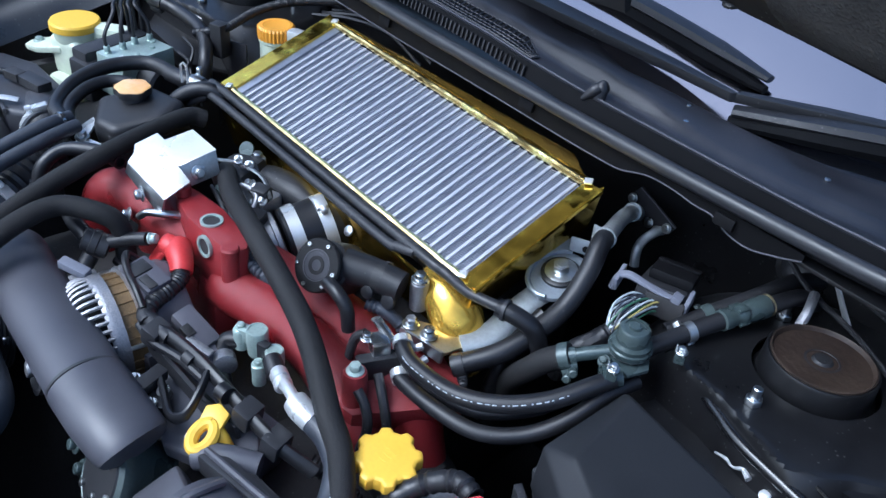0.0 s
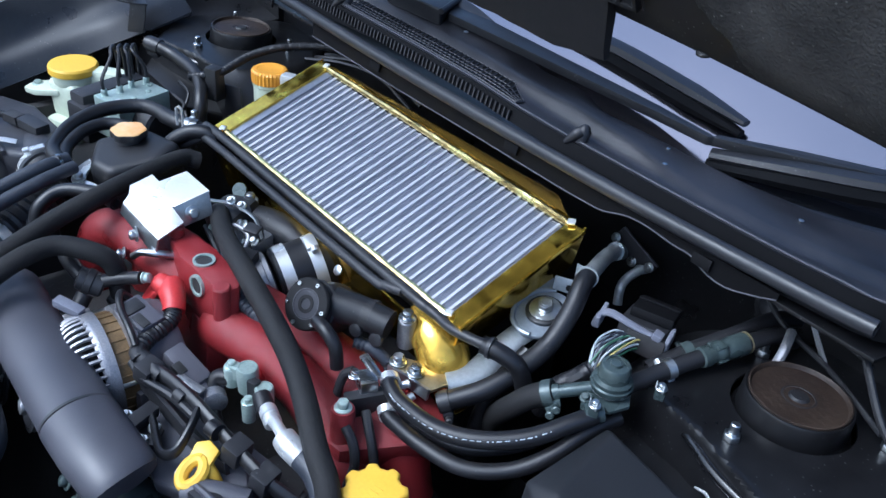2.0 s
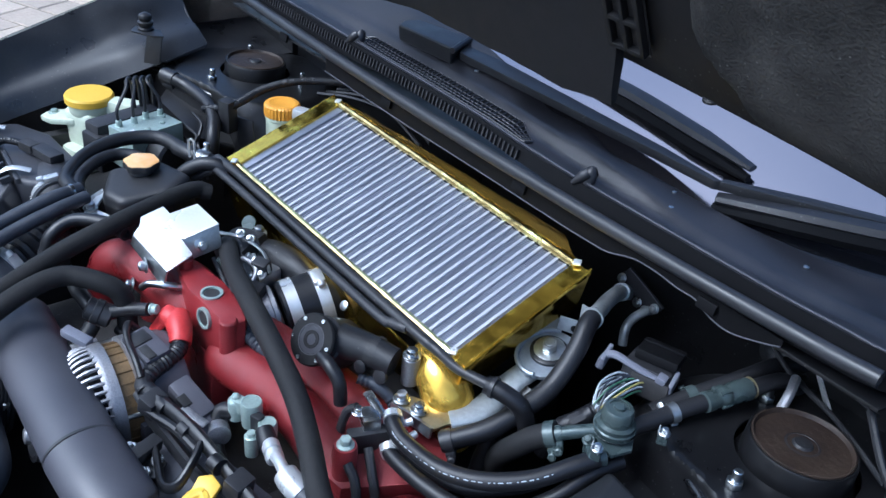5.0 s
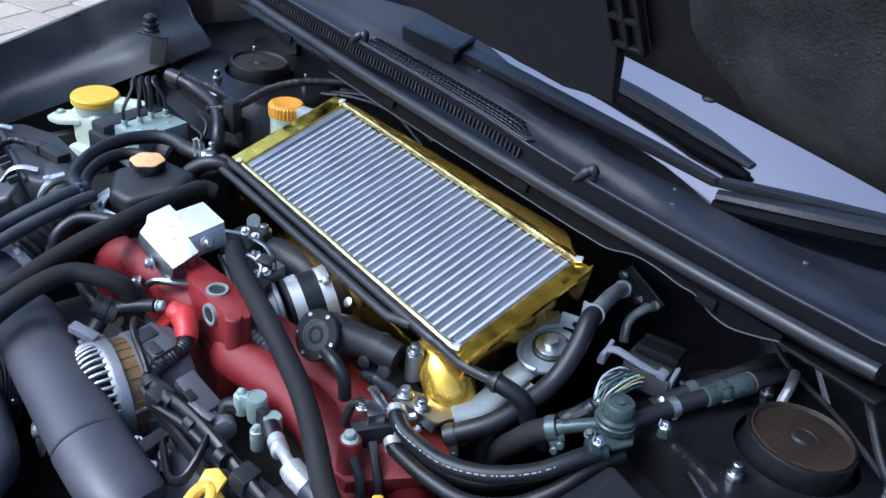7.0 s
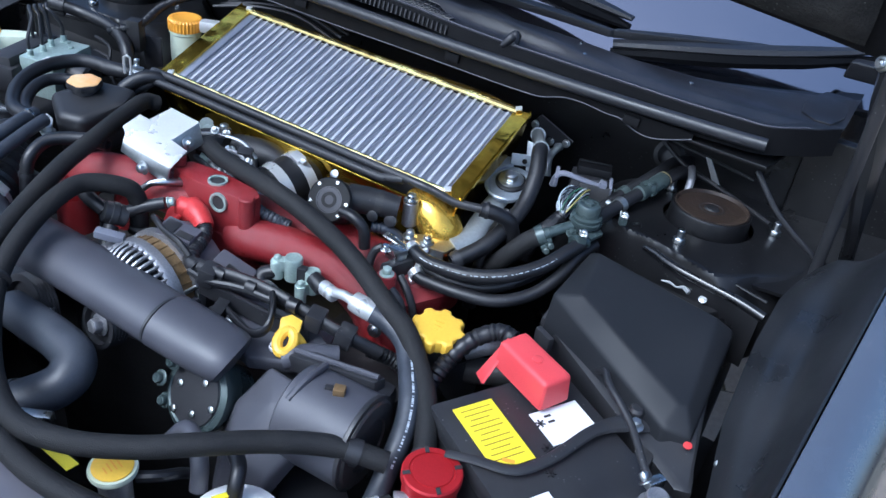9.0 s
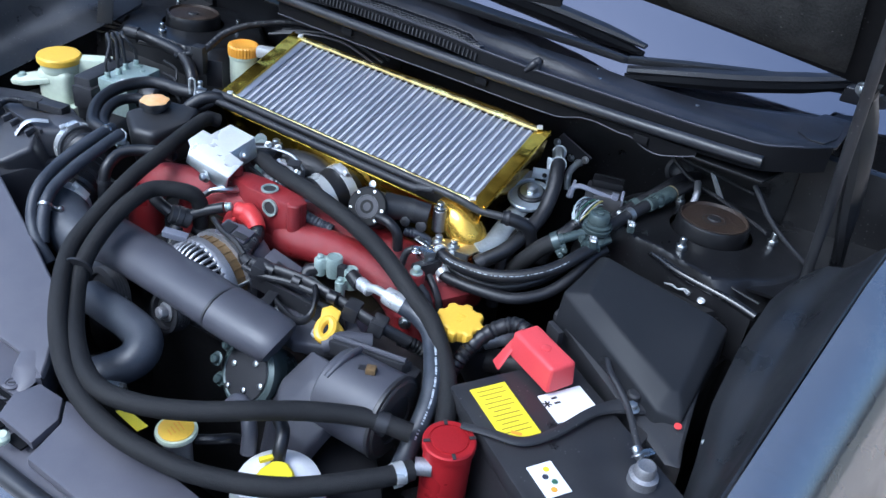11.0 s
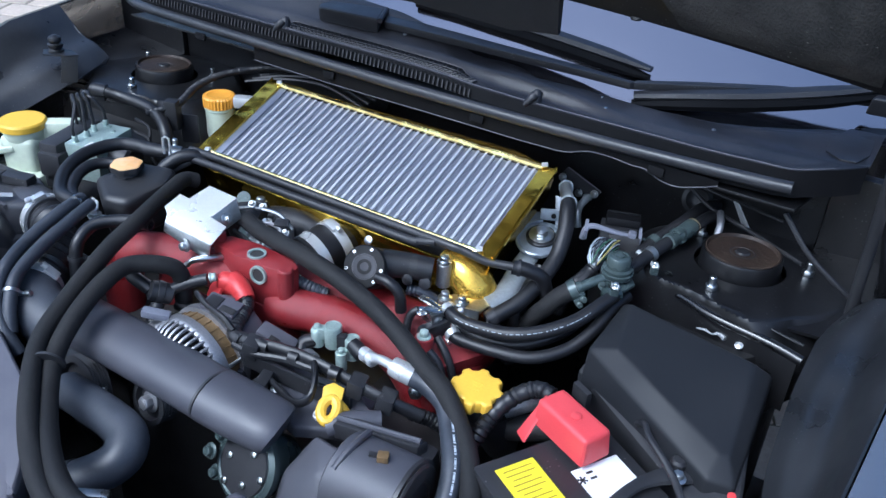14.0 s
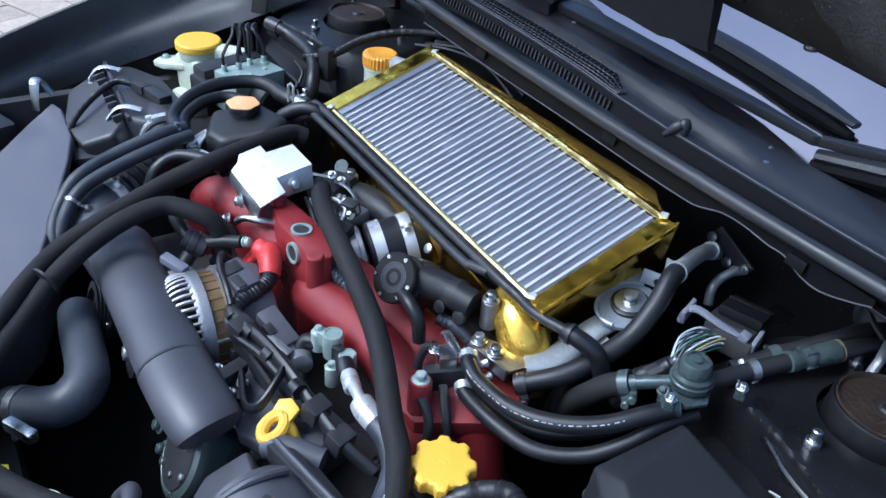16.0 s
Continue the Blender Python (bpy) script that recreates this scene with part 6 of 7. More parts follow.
fan = [[(0.225, -0.487, 0.785), (0.268, -0.493, 0.790), (0.312, -0.526, 0.774), (0.290, -0.566, 0.722), (0.228, -0.562, 0.722), (0.210, -0.524, 0.754)],
       [(0.222, -0.478, 0.76), (0.272, -0.480, 0.76), (0.310, -0.535, 0.74), (0.278, -0.580, 0.66), (0.218, -0.574, 0.66), (0.192, -0.530, 0.70)]]
fan = [[own.verts.new(q) for q in ring] for ring in fan]
hub_vert = own.verts.new((0.258, -0.526, 0.777))
for k in range(6):
    own.faces.new((fan[0][k], fan[0][(k + 1) % 6], hub_vert))
    own.faces.new((fan[0][k], fan[1][k], fan[1][(k + 1) % 6], fan[0][(k + 1) % 6]))
own.faces.new(fan[1][::-1])
part("left_cover", join(bmesh.new(), own, None, 0.006, 3), PLASTIC_GREY, timing, "ridged grey belt cover")
DC, drum_axis = (0.357, -0.497, 0.764), Vector((1, 0.06, 0.0))
part("right_drum", turned([(0.046, -0.085), (0.0505, -0.082), (0.0515, -0.004), (0.050, 0.0), (0.040, 0.0)], aim(DC, drum_axis), n=48), PLASTIC_GREY, timing, "round grey pump shroud")
part("drum_face", turned([(0.0485, -0.001), (0.0485, 0.003), (0.046, 0.005), (0.030, 0.006), (0.028, 0.004), (0.010, 0.004)], aim(DC, drum_axis), n=48), DEEP, timing, "dark round end plate")
part("drum_ring", turned([(0.0515, -0.004), (0.0525, -0.003), (0.0525, 0.001), (0.0505, 0.002)], aim(DC, drum_axis), n=48), PLASTIC, timing, "thin raised seam ring")
part("drum_step", tube([(0.284, -0.5300, 0.8040), (0.287, -0.510, 0.8150), (0.288, -0.490, 0.8165), (0.286, -0.472, 0.8105)], 0.004, n=8, per=4), PLASTIC_GREY, timing)

part("top_ledge", plate([(0.236, -0.473, 0.797), (0.336, -0.455, 0.804), (0.340, -0.440, 0.803), (0.240, -0.452, 0.797)], 0.022, 0.003), PLASTIC, timing)
part("ledge_lip", tube([(0.238, -0.464, 0.799), (0.290, -0.456, 0.803), (0.336, -0.448, 0.806)], 0.0035, n=8, per=4), PLASTIC_GREY, timing)
part("shroud_back", boxed((0.10, 0.06, 0.10), pose(0.305, -0.462, 0.690, 0, 0, 8), 0.012), PLASTIC, timing)
part("brown_clip", boxed((0.012, 0.011, 0.008), pose(0.3236, -0.4994, 0.8145, 0, 0, 25), 0.0015), COPPER, timing, "small brown plastic clip")
part("clip_foot", boxed((0.016, 0.006, 0.004), pose(0.3150, -0.4990, 0.8140, 0, 0, 25), 0.001), PLASTIC, timing)
part("hub", tube([(0.226, -0.470, 0.782), (0.245, -0.452, 0.788), (0.27, -0.43, 0.785)], 0.012, n=14), PLASTIC_GREY, timing)
for p in ((0.212, -0.466, 0.790),):
    part("bolt", bolt(p, (0, -0.4, 0.9), r=0.005, h=0.007), STEEL, timing)
part("lower_cover", boxed((0.16, 0.08, 0.14), pose(0.29, -0.50, 0.54, 0, 0, -40), 0.02), PLASTIC, timing)

comp = empty("water_pump", (0.14, -0.53, 0.62), "oily alloy pump housing with studded cover", "pump")
PA, PX = Vector((0.161, -0.534, 0.740)), Vector((-0.15, -0.85, 0.5))
part("housing", turned([(0.030, -0.06), (0.044, -0.012), (0.046, -0.006), (0.046, 0.0), (0.040, 0.003), (0.038, 0.0015), (0.008, 0.0015)], aim(PA, PX), n=36), SMOKED, comp)
part("cover_plate", turned([(0.0375, 0.001), (0.036, 0.0035), (0.010, 0.004)], aim(PA, PX), n=32), PLASTIC, comp)
for k in range(6):
    part("stud", turned([(0.0034, 0), (0.0042, 0.003), (0.002, 0.004)], aim(PA, PX) @ Matrix.Rotation(k * math.pi / 3, 4, "Z") @ Matrix.Translation((0.022 if k % 2 else 0.033, 0, 0.0035)), n=10), STEEL, comp)
for p in ((0.116, -0.541, 0.741), (0.121, -0.542, 0.711), (0.126, -0.530, 0.762)):
    part("bolt", bolt(p, PX, r=0.0062, h=0.008), SMOKED, comp)
belt = empty("crank_pulley", (-0.06, -0.56, 0.60), "grooved black belt pulley with bright rim", "pulley")
for c, r in (((-0.083, -0.552, 0.742), 0.042), ((0.022, -0.532, 0.762), 0.028)):
    prof = [(0.01, -0.01), (r * 0.95, -0.01)]
    for k in range(5):
        prof += [(r, -0.008 + 0.004 * k), (r * 0.94, -0.006 + 0.004 * k)]
    prof += [(r, 0.012), (r * 0.8, 0.013), (r * 0.75, 0.006), (0.01, 0.006)]
    w = part("pulley_wheel", turned(prof, aim(c, (-0.1, -0.95, 0.25)), n=36), PLASTIC, belt)
    part("pulley_rim", band(c, (-0.1, -0.95, 0.25), r * 0.72, 0.003, 0.002), STEEL, belt)
    part("pulley_nut", bolt(Vector(c) + Vector((-0.1, -0.95, 0.25)) * 0.008, (-0.1, -0.95, 0.25), r=0.009, h=0.012), CAST, belt)

# ---- lower radiator hose ----
hose([(-0.080, -0.578, 0.757), (-0.030, -0.584, 0.765), (0.015, -0.588, 0.768), (0.044, -0.594, 0.766), (0.056, -0.607, 0.760), (0.055, -0.624, 0.752), (0.038, -0.645, 0.742), (0.008, -0.668, 0.728)], [0.022, 0.022, 0.022, 0.023, 0.0235, 0.0225, 0.022, 0.022], RUBBER_BLUE, "fat dusty grey-blue radiator hose with an elbow", [(0.93, STEEL, 0.012)], n=26)
single("hose_fitting", boxed((0.04, 0.012, 0.014), pose(0.07, -0.665, 0.742, 0, 0, 30), 0.003), STEEL, "zinc bracket below the radiator hose", "bracket")

# ---- engine mass in the dark below ----
engine = empty("engine_block", (0.05, -0.35, 0.31), "dark engine block below the manifold", "engine")
part("crankcase", boxed((0.52, 0.26, 0.36), pose(0.06, -0.34, 0.32), 0.03), DEEP, engine)
part("cylinder_head", boxed((0.16, 0.24, 0.22), pose(0.25, -0.36, 0.50), 0.03), DEEP, engine)
part("cylinder_head", boxed((0.16, 0.24, 0.22), pose(-0.19, -0.36, 0.50), 0.03), DEEP, engine)
part("gearbox", boxed((0.34, 0.3, 0.3), pose(0.02, -0.05, 0.40), 0.05), DEEP, engine)
for x in (0.05, 0.12, 0.17):
    part("cam_cover", boxed((0.05, 0.05, 0.03), pose(x, -0.43, 0.745, 0, 0, 10), 0.006), PLASTIC_GREY, engine)
part("rocker_cover", boxed((0.14, 0.06, 0.05), pose(0.17, -0.425, 0.725, 0, 5, 15), 0.012), PLASTIC_GREY, engine)

# ---- reservoirs on the far side ----
res = empty("fluid_reservoir", (-0.57, -0.27, 0.76), "cloudy white fluid reservoir with yellow cap", "reservoir")
bottle = boxed((0.060, 0.058, 0.066), pose(-0.567, -0.270, 0.778, 0, 0, 20), 0.014, taper=(1.06, 1.06), seg=4)
lathe(bottle, [(0.030, -0.018), (0.0325, -0.014), (0.0335, -0.004), (0.033, 0.002)], pose(-0.567, -0.270, 0.853), n=32)
part("bottle", bottle, CREAM, res)
part("cap", turned([(0.036, 0), (0.0372, 0.001), (0.0372, 0.010), (0.035, 0.013), (0.012, 0.0135)], pose(-0.568, -0.270, 0.853), n=48), YELLOW, res, "broad yellow screw cap")
part("side_neck", boxed((0.06, 0.03, 0.03), pose(-0.525, -0.228, 0.832, 0, 0, 40), 0.008), CREAM, res)
part("base", boxed((0.070, 0.052, 0.034), pose(-0.552, -0.288, 0.752, 0, 0, 15), 0.012), CREAM, res)
ear = plate([(-0.640, -0.318, 0.816), (-0.628, -0.332, 0.816), (-0.600, -0.326, 0.820), (-0.560, -0.302, 0.830), (-0.575, -0.262, 0.834), (-0.618, -0.284, 0.822), (-0.638, -0.300, 0.817)], 0.010, 0.003)
part("ear", ear, CREAM, res)
part("ear_bolt", bolt((-0.622, -0.311, 0.819), r=0.006, h=0.006), GREENISH, res)
res2 = empty("clutch_reservoir", (-0.333, -0.06, 0.82), "small white fluid reservoir with orange cap", "reservoir")
part("bottle", turned([(0.024, -0.06), (0.0245, -0.055), (0.0245, -0.014), (0.026, -0.012), (0.026, -0.001)], pose(-0.333, -0.060, 0.893), n=28), CREAM, res2)
part("cap", turned([(0.0265, 0), (0.0275, 0.001), (0.0275, 0.016), (0.025, 0.019), (0.020, 0.0195), (0.018, 0.0185)], pose(-0.333, -0.060, 0.885), n=60, lobes=30, depth=0.05), ORANGE, res2, "ribbed orange screw cap")
part("neck_tab", boxed((0.045, 0.02, 0.02), pose(-0.285, -0.045, 0.888, 0, 0, 25), 0.006), BRIGHT, res2)

# ---- brake hydraulic unit ----
hyd = empty("brake_modulator", (-0.43, -0.24, 0.76), "oxidised alloy brake modulator with bent steel lines", "brake unit")
HM = Matrix.Translation((-0.421, -0.238, 0.808)) @ Matrix.Rotation(radians(104), 4, "Z")
part("valve_block", boxed((0.088, 0.058, 0.060), HM, 0.002), GREENISH, hyd, "greenish alloy valve block")
part("control_unit", boxed((0.11, 0.034, 0.078), HM @ Matrix.Translation((-0.004, 0.050, -0.018)), 0.006), PLASTIC, hyd, "black plastic control unit")
part("unit_plug", boxed((0.040, 0.040, 0.040), HM @ Matrix.Translation((-0.046, 0.046, 0.006)), 0.005), PLASTIC, hyd)
part("motor", turned([(0.026, 0), (0.026, 0.03), (0.022, 0.034)], HM @ Matrix.Translation((0.0, -0.028, 0.024)) @ Matrix.Rotation(radians(90), 4, "X"), n=26), PLASTIC, hyd)
for k in range(4):
    p = HM @ Vector((-0.034 + 0.023 * k, 0.016 - 0.004 * (k % 2), 0.060))
    part("line_nut", hexbolt(bmesh.new(), pose(*p), r=0.0048, h=0.010, flange=1.1), GREENISH, hyd)
    q = Vector((-0.452 - 0.002 * k, -0.250 + 0.011 * k, 0.924 - 0.002 * k))
    part("brake_line", tube([p + Vector((0, 0, 0.006)), p + Vector((-0.001, 0, 0.026)), p.lerp(q, 0.8) + Vector((0.005, 0, 0.004)), q, q + Vector((-0.012, 0.008, 0.001)), q + Vector((-0.026, 0.016, -0.012)), q + Vector((-0.030, 0.020, -0.06))], 0.0026, n=8), PLASTIC, hyd)
part("block_screw", bolt(HM @ Vector((-0.0445, 0.0, 0.030)), HM.to_3x3() @ Vector((-1, 0, 0)), r=0.0045, h=0.004), GREENISH, hyd)
for x, y in ((0.02, -0.012), (-0.01, -0.018), (0.034, 0.004)):
    part("port_plug", turned([(0.004, 0), (0.004, 0.002), (0.002, 0.003)], HM @ Matrix.Translation((x, y, 0.060)), n=12), GREENISH, hyd)
part("tag", boxed((0.016, 0.010, 0.0008), HM @ Matrix.Translation((-0.034, -0.012, 0.0602)), 0), WHITE, hyd)
hose([(-0.512, -0.172, 0.903), (-0.490, -0.160, 0.899), (-0.464, -0.149, 0.893), (-0.41, -0.145, 0.888), (-0.373, -0.153, 0.880), (-0.345, -0.168, 0.862), (-0.34, -0.175, 0.82)], 0.0100, RUBBER, "thick black hose over the inner wing", [(0.10, PLASTIC, 0.02)])
for pts in ([(-0.40, -0.185, 0.862), (-0.375, -0.18, 0.855), (-0.362, -0.195, 0.845), (-0.345, -0.20, 0.835), (-0.33, -0.195, 0.80)],
            [(-0.42, -0.165, 0.872), (-0.39, -0.165, 0.865), (-0.372, -0.18, 0.850), (-0.355, -0.185, 0.84), (-0.34, -0.18, 0.80)]):
    single("brake_pipe", tube(pts, 0.0026, n=8), RUBBER, "thin black steel brake pipe", "pipe", group="brake pipes")
single("valve_bracket", boxed((0.03, 0.004, 0.05), pose(-0.352, -0.112, 0.83, 0, 0, 25), 0.002), PLASTIC, "dark bracket on the bulkhead side", "bracket")
hose([(-0.40, -0.155, 0.885), (-0.357, -0.13, 0.902), (-0.373, -0.068, 0.912), (-0.357, -0.016, 0.922), (-0.301, 0.030, 0.932), (-0.25, 0.05, 0.93)], 0.0058, RUBBER, "ribbed black wiring conduit along the bulkhead", rib=0.0009, pitch=0.0032, n=10)
single("dark_clip", boxed((0.022, 0.02, 0.05), pose(-0.362, -0.135, 0.86, 0, 0, 20), 0.003), PLASTIC_DULL, "black taped wiring clip", "clip")
for k in range(3):
    y = 0.02 + 0.018 * k
    single("wire", tube([(-0.33, y - 0.02, 0.91), (-0.26, y, 0.925), (-0.18, y + 0.01, 0.93), (-0.10, y + 0.005, 0.915)], 0.003, n=6), RUBBER, "thin black wire along the bulkhead", "wire", group="bulkhead wires")

# ---- battery ----
BU, BV = radians(-30), Vector((0.538, -0.430, 0.60))
BM = Matrix.Translation(BV) @ Matrix.Rotation(BU, 4, "Z")
batt = empty("battery", BV, "black car battery with yellow and white labels", "battery")
part("case", boxed((0.232, 0.160, 0.175), BM, 0.006), PLASTIC, batt)
part("lid", boxed((0.236, 0.164, 0.024), BM @ Matrix.Translation((0, 0, 0.176)), 0.005), PLASTIC, batt)


def on_lid(x, y, z=0.0):
    return BM @ Matrix.Translation((x, y, 0.2005 + z))


def to_lid(p):
    return BM.inverted() @ Vector(p)


ly, lw = to_lid((0.462, -0.433, 0.8)), to_lid((0.518, -0.376, 0.8))
label = part("yellow_label", boxed((0.086, 0.046, 0.0009), on_lid(ly.x + 0.006, ly.y, 0), 0), LABEL_Y, batt, "yellow warning label with dark print")
for k in range(11):
    part("print_line", boxed((0.0012, 0.034 - 0.012 * (k % 3 == 2), 0.0003), on_lid(ly.x - 0.030 + 0.0068 * k, ly.y - 0.002 * (k % 3 == 2), 0.0008), 0), INK, label)
label = part("white_label", boxed((0.046, 0.058, 0.0009), on_lid(lw.x, lw.y, 0), 0), WHITE, batt, "plain white paper label")
for k in range(2):
    part("print_line", boxed((0.003, 0.008, 0.0004), on_lid(lw.x - 0.014 + 0.008 * k, lw.y - 0.012, 0.0008), 0), DEEP, label)
for x, y in ((-0.052, 0.012), (-0.022, 0.0), (0.006, -0.014), (0.085, -0.045), (0.07, -0.07)):
    for a in (0, 60, 120):
        part("raised_mark", boxed((0.011, 0.0022, 0.001), on_lid(x, y) @ Matrix.Rotation(radians(a), 4, "Z"), 0), PLASTIC_DULL, batt)
tc = to_lid((0.464, -0.352, 0.8))
cover = bmesh.new()
box(cover, (0.082, 0.042, 0.036), on_lid(tc.x, tc.y, 0.006) @ Matrix.Rotation(radians(6), 4, "Z"), 0.006, taper=(0.94, 0.86), seg=3)
lid = part("terminal_cover", cover, RED_PLASTIC, batt, "red plastic terminal cover")
part("cover_dimple", turned([(0.006, 0), (0.006, 0.001), (0.005, 0.0015)], on_lid(tc.x + 0.004, tc.y, 0.042), n=18), RED_PLASTIC, lid)
part("cover_strap", plate([(0.405, -0.362, 0.792), (0.418, -0.372, 0.792), (0.430, -0.346, 0.838), (0.424, -0.338, 0.838)], 0.003, 0.001, along=(0.003, 0, 0)), RED_PLASTIC, lid)
hold = part("hold_down", tube([(0.445, -0.492, 0.806), (0.473, -0.482, 0.807), (0.509, -0.470, 0.808), (0.530, -0.435, 0.808), (0.548, -0.376, 0.808), (0.568, -0.345, 0.807), (0.590, -0.325, 0.803)], [0.003, 0.0035, 0.004, 0.004, 0.0045, 0.007, 0.006], n=10, sec=(1.6, 0.8)), PLASTIC, batt, "black hold-down bar")
part("hold_nut", bolt((0.580, -0.342, 0.809), r=0.006, h=0.008), STEEL, hold)
part("hold_knob", turned([(0.0085, 0), (0.0085, 0.008), (0.006, 0.011)], pose(0.574, -0.325, 0.808), n=18), PLASTIC, hold)
part("terminal_clamp", turned([(0.016, -0.004), (0.016, 0.008), (0.0115, 0.010), (0.011, 0.020), (0.0095, 0.022), (0.008, 0.0215)], pose(0.633, -0.428, 0.803), n=26), CAST, batt, "dull lead terminal clamp")
part("clamp_bolt", boxed((0.020, 0.010, 0.010), pose(0.624, -0.408, 0.812, 0, 0, 60), 0.002), STEEL, batt)
part("clamp_bolt", bolt((0.618, -0.412, 0.816), (-0.6, 0.3, 0.5), r=0.005, h=0.010), STEEL, batt)
part("small_tag", boxed((0.012, 0.004, 0.0008), pose(0.500, -0.468, 0.8125, 0, 0, 20), 0), ORANGE, batt, "small orange mark")
sticker = part("corner_label", boxed((0.044, 0.030, 0.0008), on_lid(0.046, -0.044, 0.0), 0), WHITE, batt, "white label with small coloured dots")
for k, m_ in enumerate((LABEL_Y, WIRES[1], WIRES[2], ORANGE)):
    part("dot", turned([(0.0035, 0), (0.0035, 0.0006), (0.001, 0.0007)], on_lid(0.033 + 0.009 * k, -0.040 - 0.006 * (k % 2), 0.0007), n=14), m_, sticker)
single("battery_cable", tube([(0.515, -0.290, 0.81), (0.528, -0.308, 0.828), (0.540, -0.326, 0.830), (0.565, -0.346, 0.826), (0.584, -0.364, 0.822), (0.607, -0.396, 0.820), (0.620, -0.410, 0.818)], 0.0040, n=10), PLASTIC, "black battery earth cable", "cable")
hose([(0.425, -0.318, 0.822), (0.405, -0.318, 0.822), (0.385, -0.335, 0.812), (0.372, -0.36, 0.795), (0.365, -0.385, 0.77), (0.36, -0.40, 0.74)], 0.0088, RUBBER, "ribbed black cable conduit to the battery terminal", rib=0.0018, pitch=0.0065, n=12)

# ---- fuse box ----
fuse = empty("fuse_box", (0.54, -0.24, 0.70), "black plastic fuse box with raised lid", "fuse box")
part("base", plate([(0.432, -0.150, 0.838), (0.610, -0.160, 0.832), (0.648, -0.345, 0.800), (0.658, -0.372, 0.790), (0.640, -0.378, 0.790), (0.425, -0.252, 0.815)], 0.10, 0.006), PLASTIC, fuse)
own = bmesh.new()
rims = [[(0.447, -0.160, 0.867), (0.600, -0.166, 0.853), (0.618, -0.304, 0.833), (0.610, -0.310, 0.833), (0.467, -0.252, 0.866)],
        [(0.434, -0.150, 0.857), (0.622, -0.157, 0.839), (0.634, -0.328, 0.816), (0.606, -0.336, 0.818), (0.434, -0.254, 0.853)],
        [(0.433, -0.149, 0.800), (0.624, -0.156, 0.790), (0.636, -0.332, 0.790), (0.606, -0.340, 0.790), (0.431, -0.257, 0.800)]]
rims = [[own.verts.new(q) for q in ring] for ring in rims]
own.faces.new(rims[0]); own.faces.new(rims[-1][::-1])
for a, b in zip(rims, rims[1:]):
    for k in range(5):
        own.faces.new((a[k], b[k], b[(k + 1) % 5], a[(k + 1) % 5]))
part("lid", join(bmesh.new(), own, None, 0.004, 3), LID_BLACK, fuse, "satin black lid with a bevelled front edge")
part("red_dot", turned([(0.0045, 0), (0.0045, 0.001), (0.003, 0.0014)], pose(0.634, -0.338, 0.8135, 12, 0, 0), n=18), RED_RUBBER, fuse, "small red paint dot")
part("latch", boxed((0.026, 0.008, 0.02), pose(0.445, -0.282, 0.80, 0, 0, -28), 0.002), PLASTIC, fuse)
bundle = empty("wing_fixings", (0.655, -0.27, 0.76), "row of zinc clips and screws beside the fuse box", "fixings")
for x, y in ((0.662, -0.262), (0.668, -0.300), (0.672, -0.335)):
    part("clip_pin", turned([(0.0045, 0), (0.0045, 0.016), (0.003, 0.018)], aim((x, y, 0.80), (-0.3, -0.4, 0.8)), n=12), STEEL, bundle)
part("rail", boxed((0.006, 0.10, 0.012), pose(0.668, -0.30, 0.785, 0, 0, 6), 0.001), DEEP, bundle)

# ---- fuel damper, lines and connector on the near side ----
damper = empty("fuel_damper", (0.413, -0.125, 0.80), "smoky grey fuel damper with metal unions", "fuel damper")
part("dome", turned([(0.0195, -0.012), (0.0205, -0.010), (0.0205, -0.006), (0.0190, -0.005), (0.0190, -0.001), (0.0155, 0.001), (0.0148, 0.013), (0.0130, 0.0155), (0.010, 0.016), (0.0098, 0.0145), (0.006, 0.0150), (0.0055, 0.0175), (0.002, 0.018)], pose(0.410, -0.124, 0.888), n=32), SMOKED, damper, "smoky domed cap")
part("body", turned([(0.010, -0.04), (0.013, -0.032), (0.013, -0.014), (0.020, -0.012)], pose(0.410, -0.124, 0.888), n=24), CAST, damper)
part("union", turned([(0.009, 0), (0.009, 0.012), (0.012, 0.013), (0.012, 0.018), (0.008, 0.019)], aim((0.425, -0.150, 0.868), (-0.5, -0.8, -0.1)), n=20), SMOKED, damper)
for p in ((0.424, -0.164, 0.872), (0.450, -0.105, 0.882)):
    part("pipe_clip", boxed((0.010, 0.008, 0.011), pose(*p, 0, 0, 30), 0.002), SMOKED, damper, "smoky screw clip")
    part("clip_screw", bolt((p[0], p[1], p[2] + 0.012), r=0.004, h=0.006), STEEL, damper)
    for k in (-1, 1):
        part("clip_ear", boxed((0.0014, 0.007, 0.005), pose(p[0] + 0.004 * k, p[1] - 0.003, p[2] + 0.013, 12 * k, 0, 30), 0.0006), BRIGHT, damper)
for x, y, z in ((0.404, -0.150, 0.870), (0.414, -0.158, 0.866)):
    part("body_screw", bolt((x, y, z), (0, -0.5, 0.85), r=0.0042, h=0.006), SMOKED, damper)
part("body_bracket", plate([(0.396, -0.142, 0.872), (0.430, -0.148, 0.872), (0.436, -0.126, 0.872), (0.424, -0.110, 0.872), (0.398, -0.112, 0.872)], 0.004, 0.001), SMOKED, damper)
hose([(0.250, -0.262, 0.833), (0.262, -0.268, 0.832), (0.284, -0.271, 0.831), (0.332, -0.266, 0.835), (0.37, -0.246, 0.842), (0.399, -0.214, 0.852), (0.416, -0.178, 0.864), (0.423, -0.158, 0.868)], 0.0086, RUBBER, "black fuel hose with a line of pale print", [(0.0, BRIGHT, 0.008)])
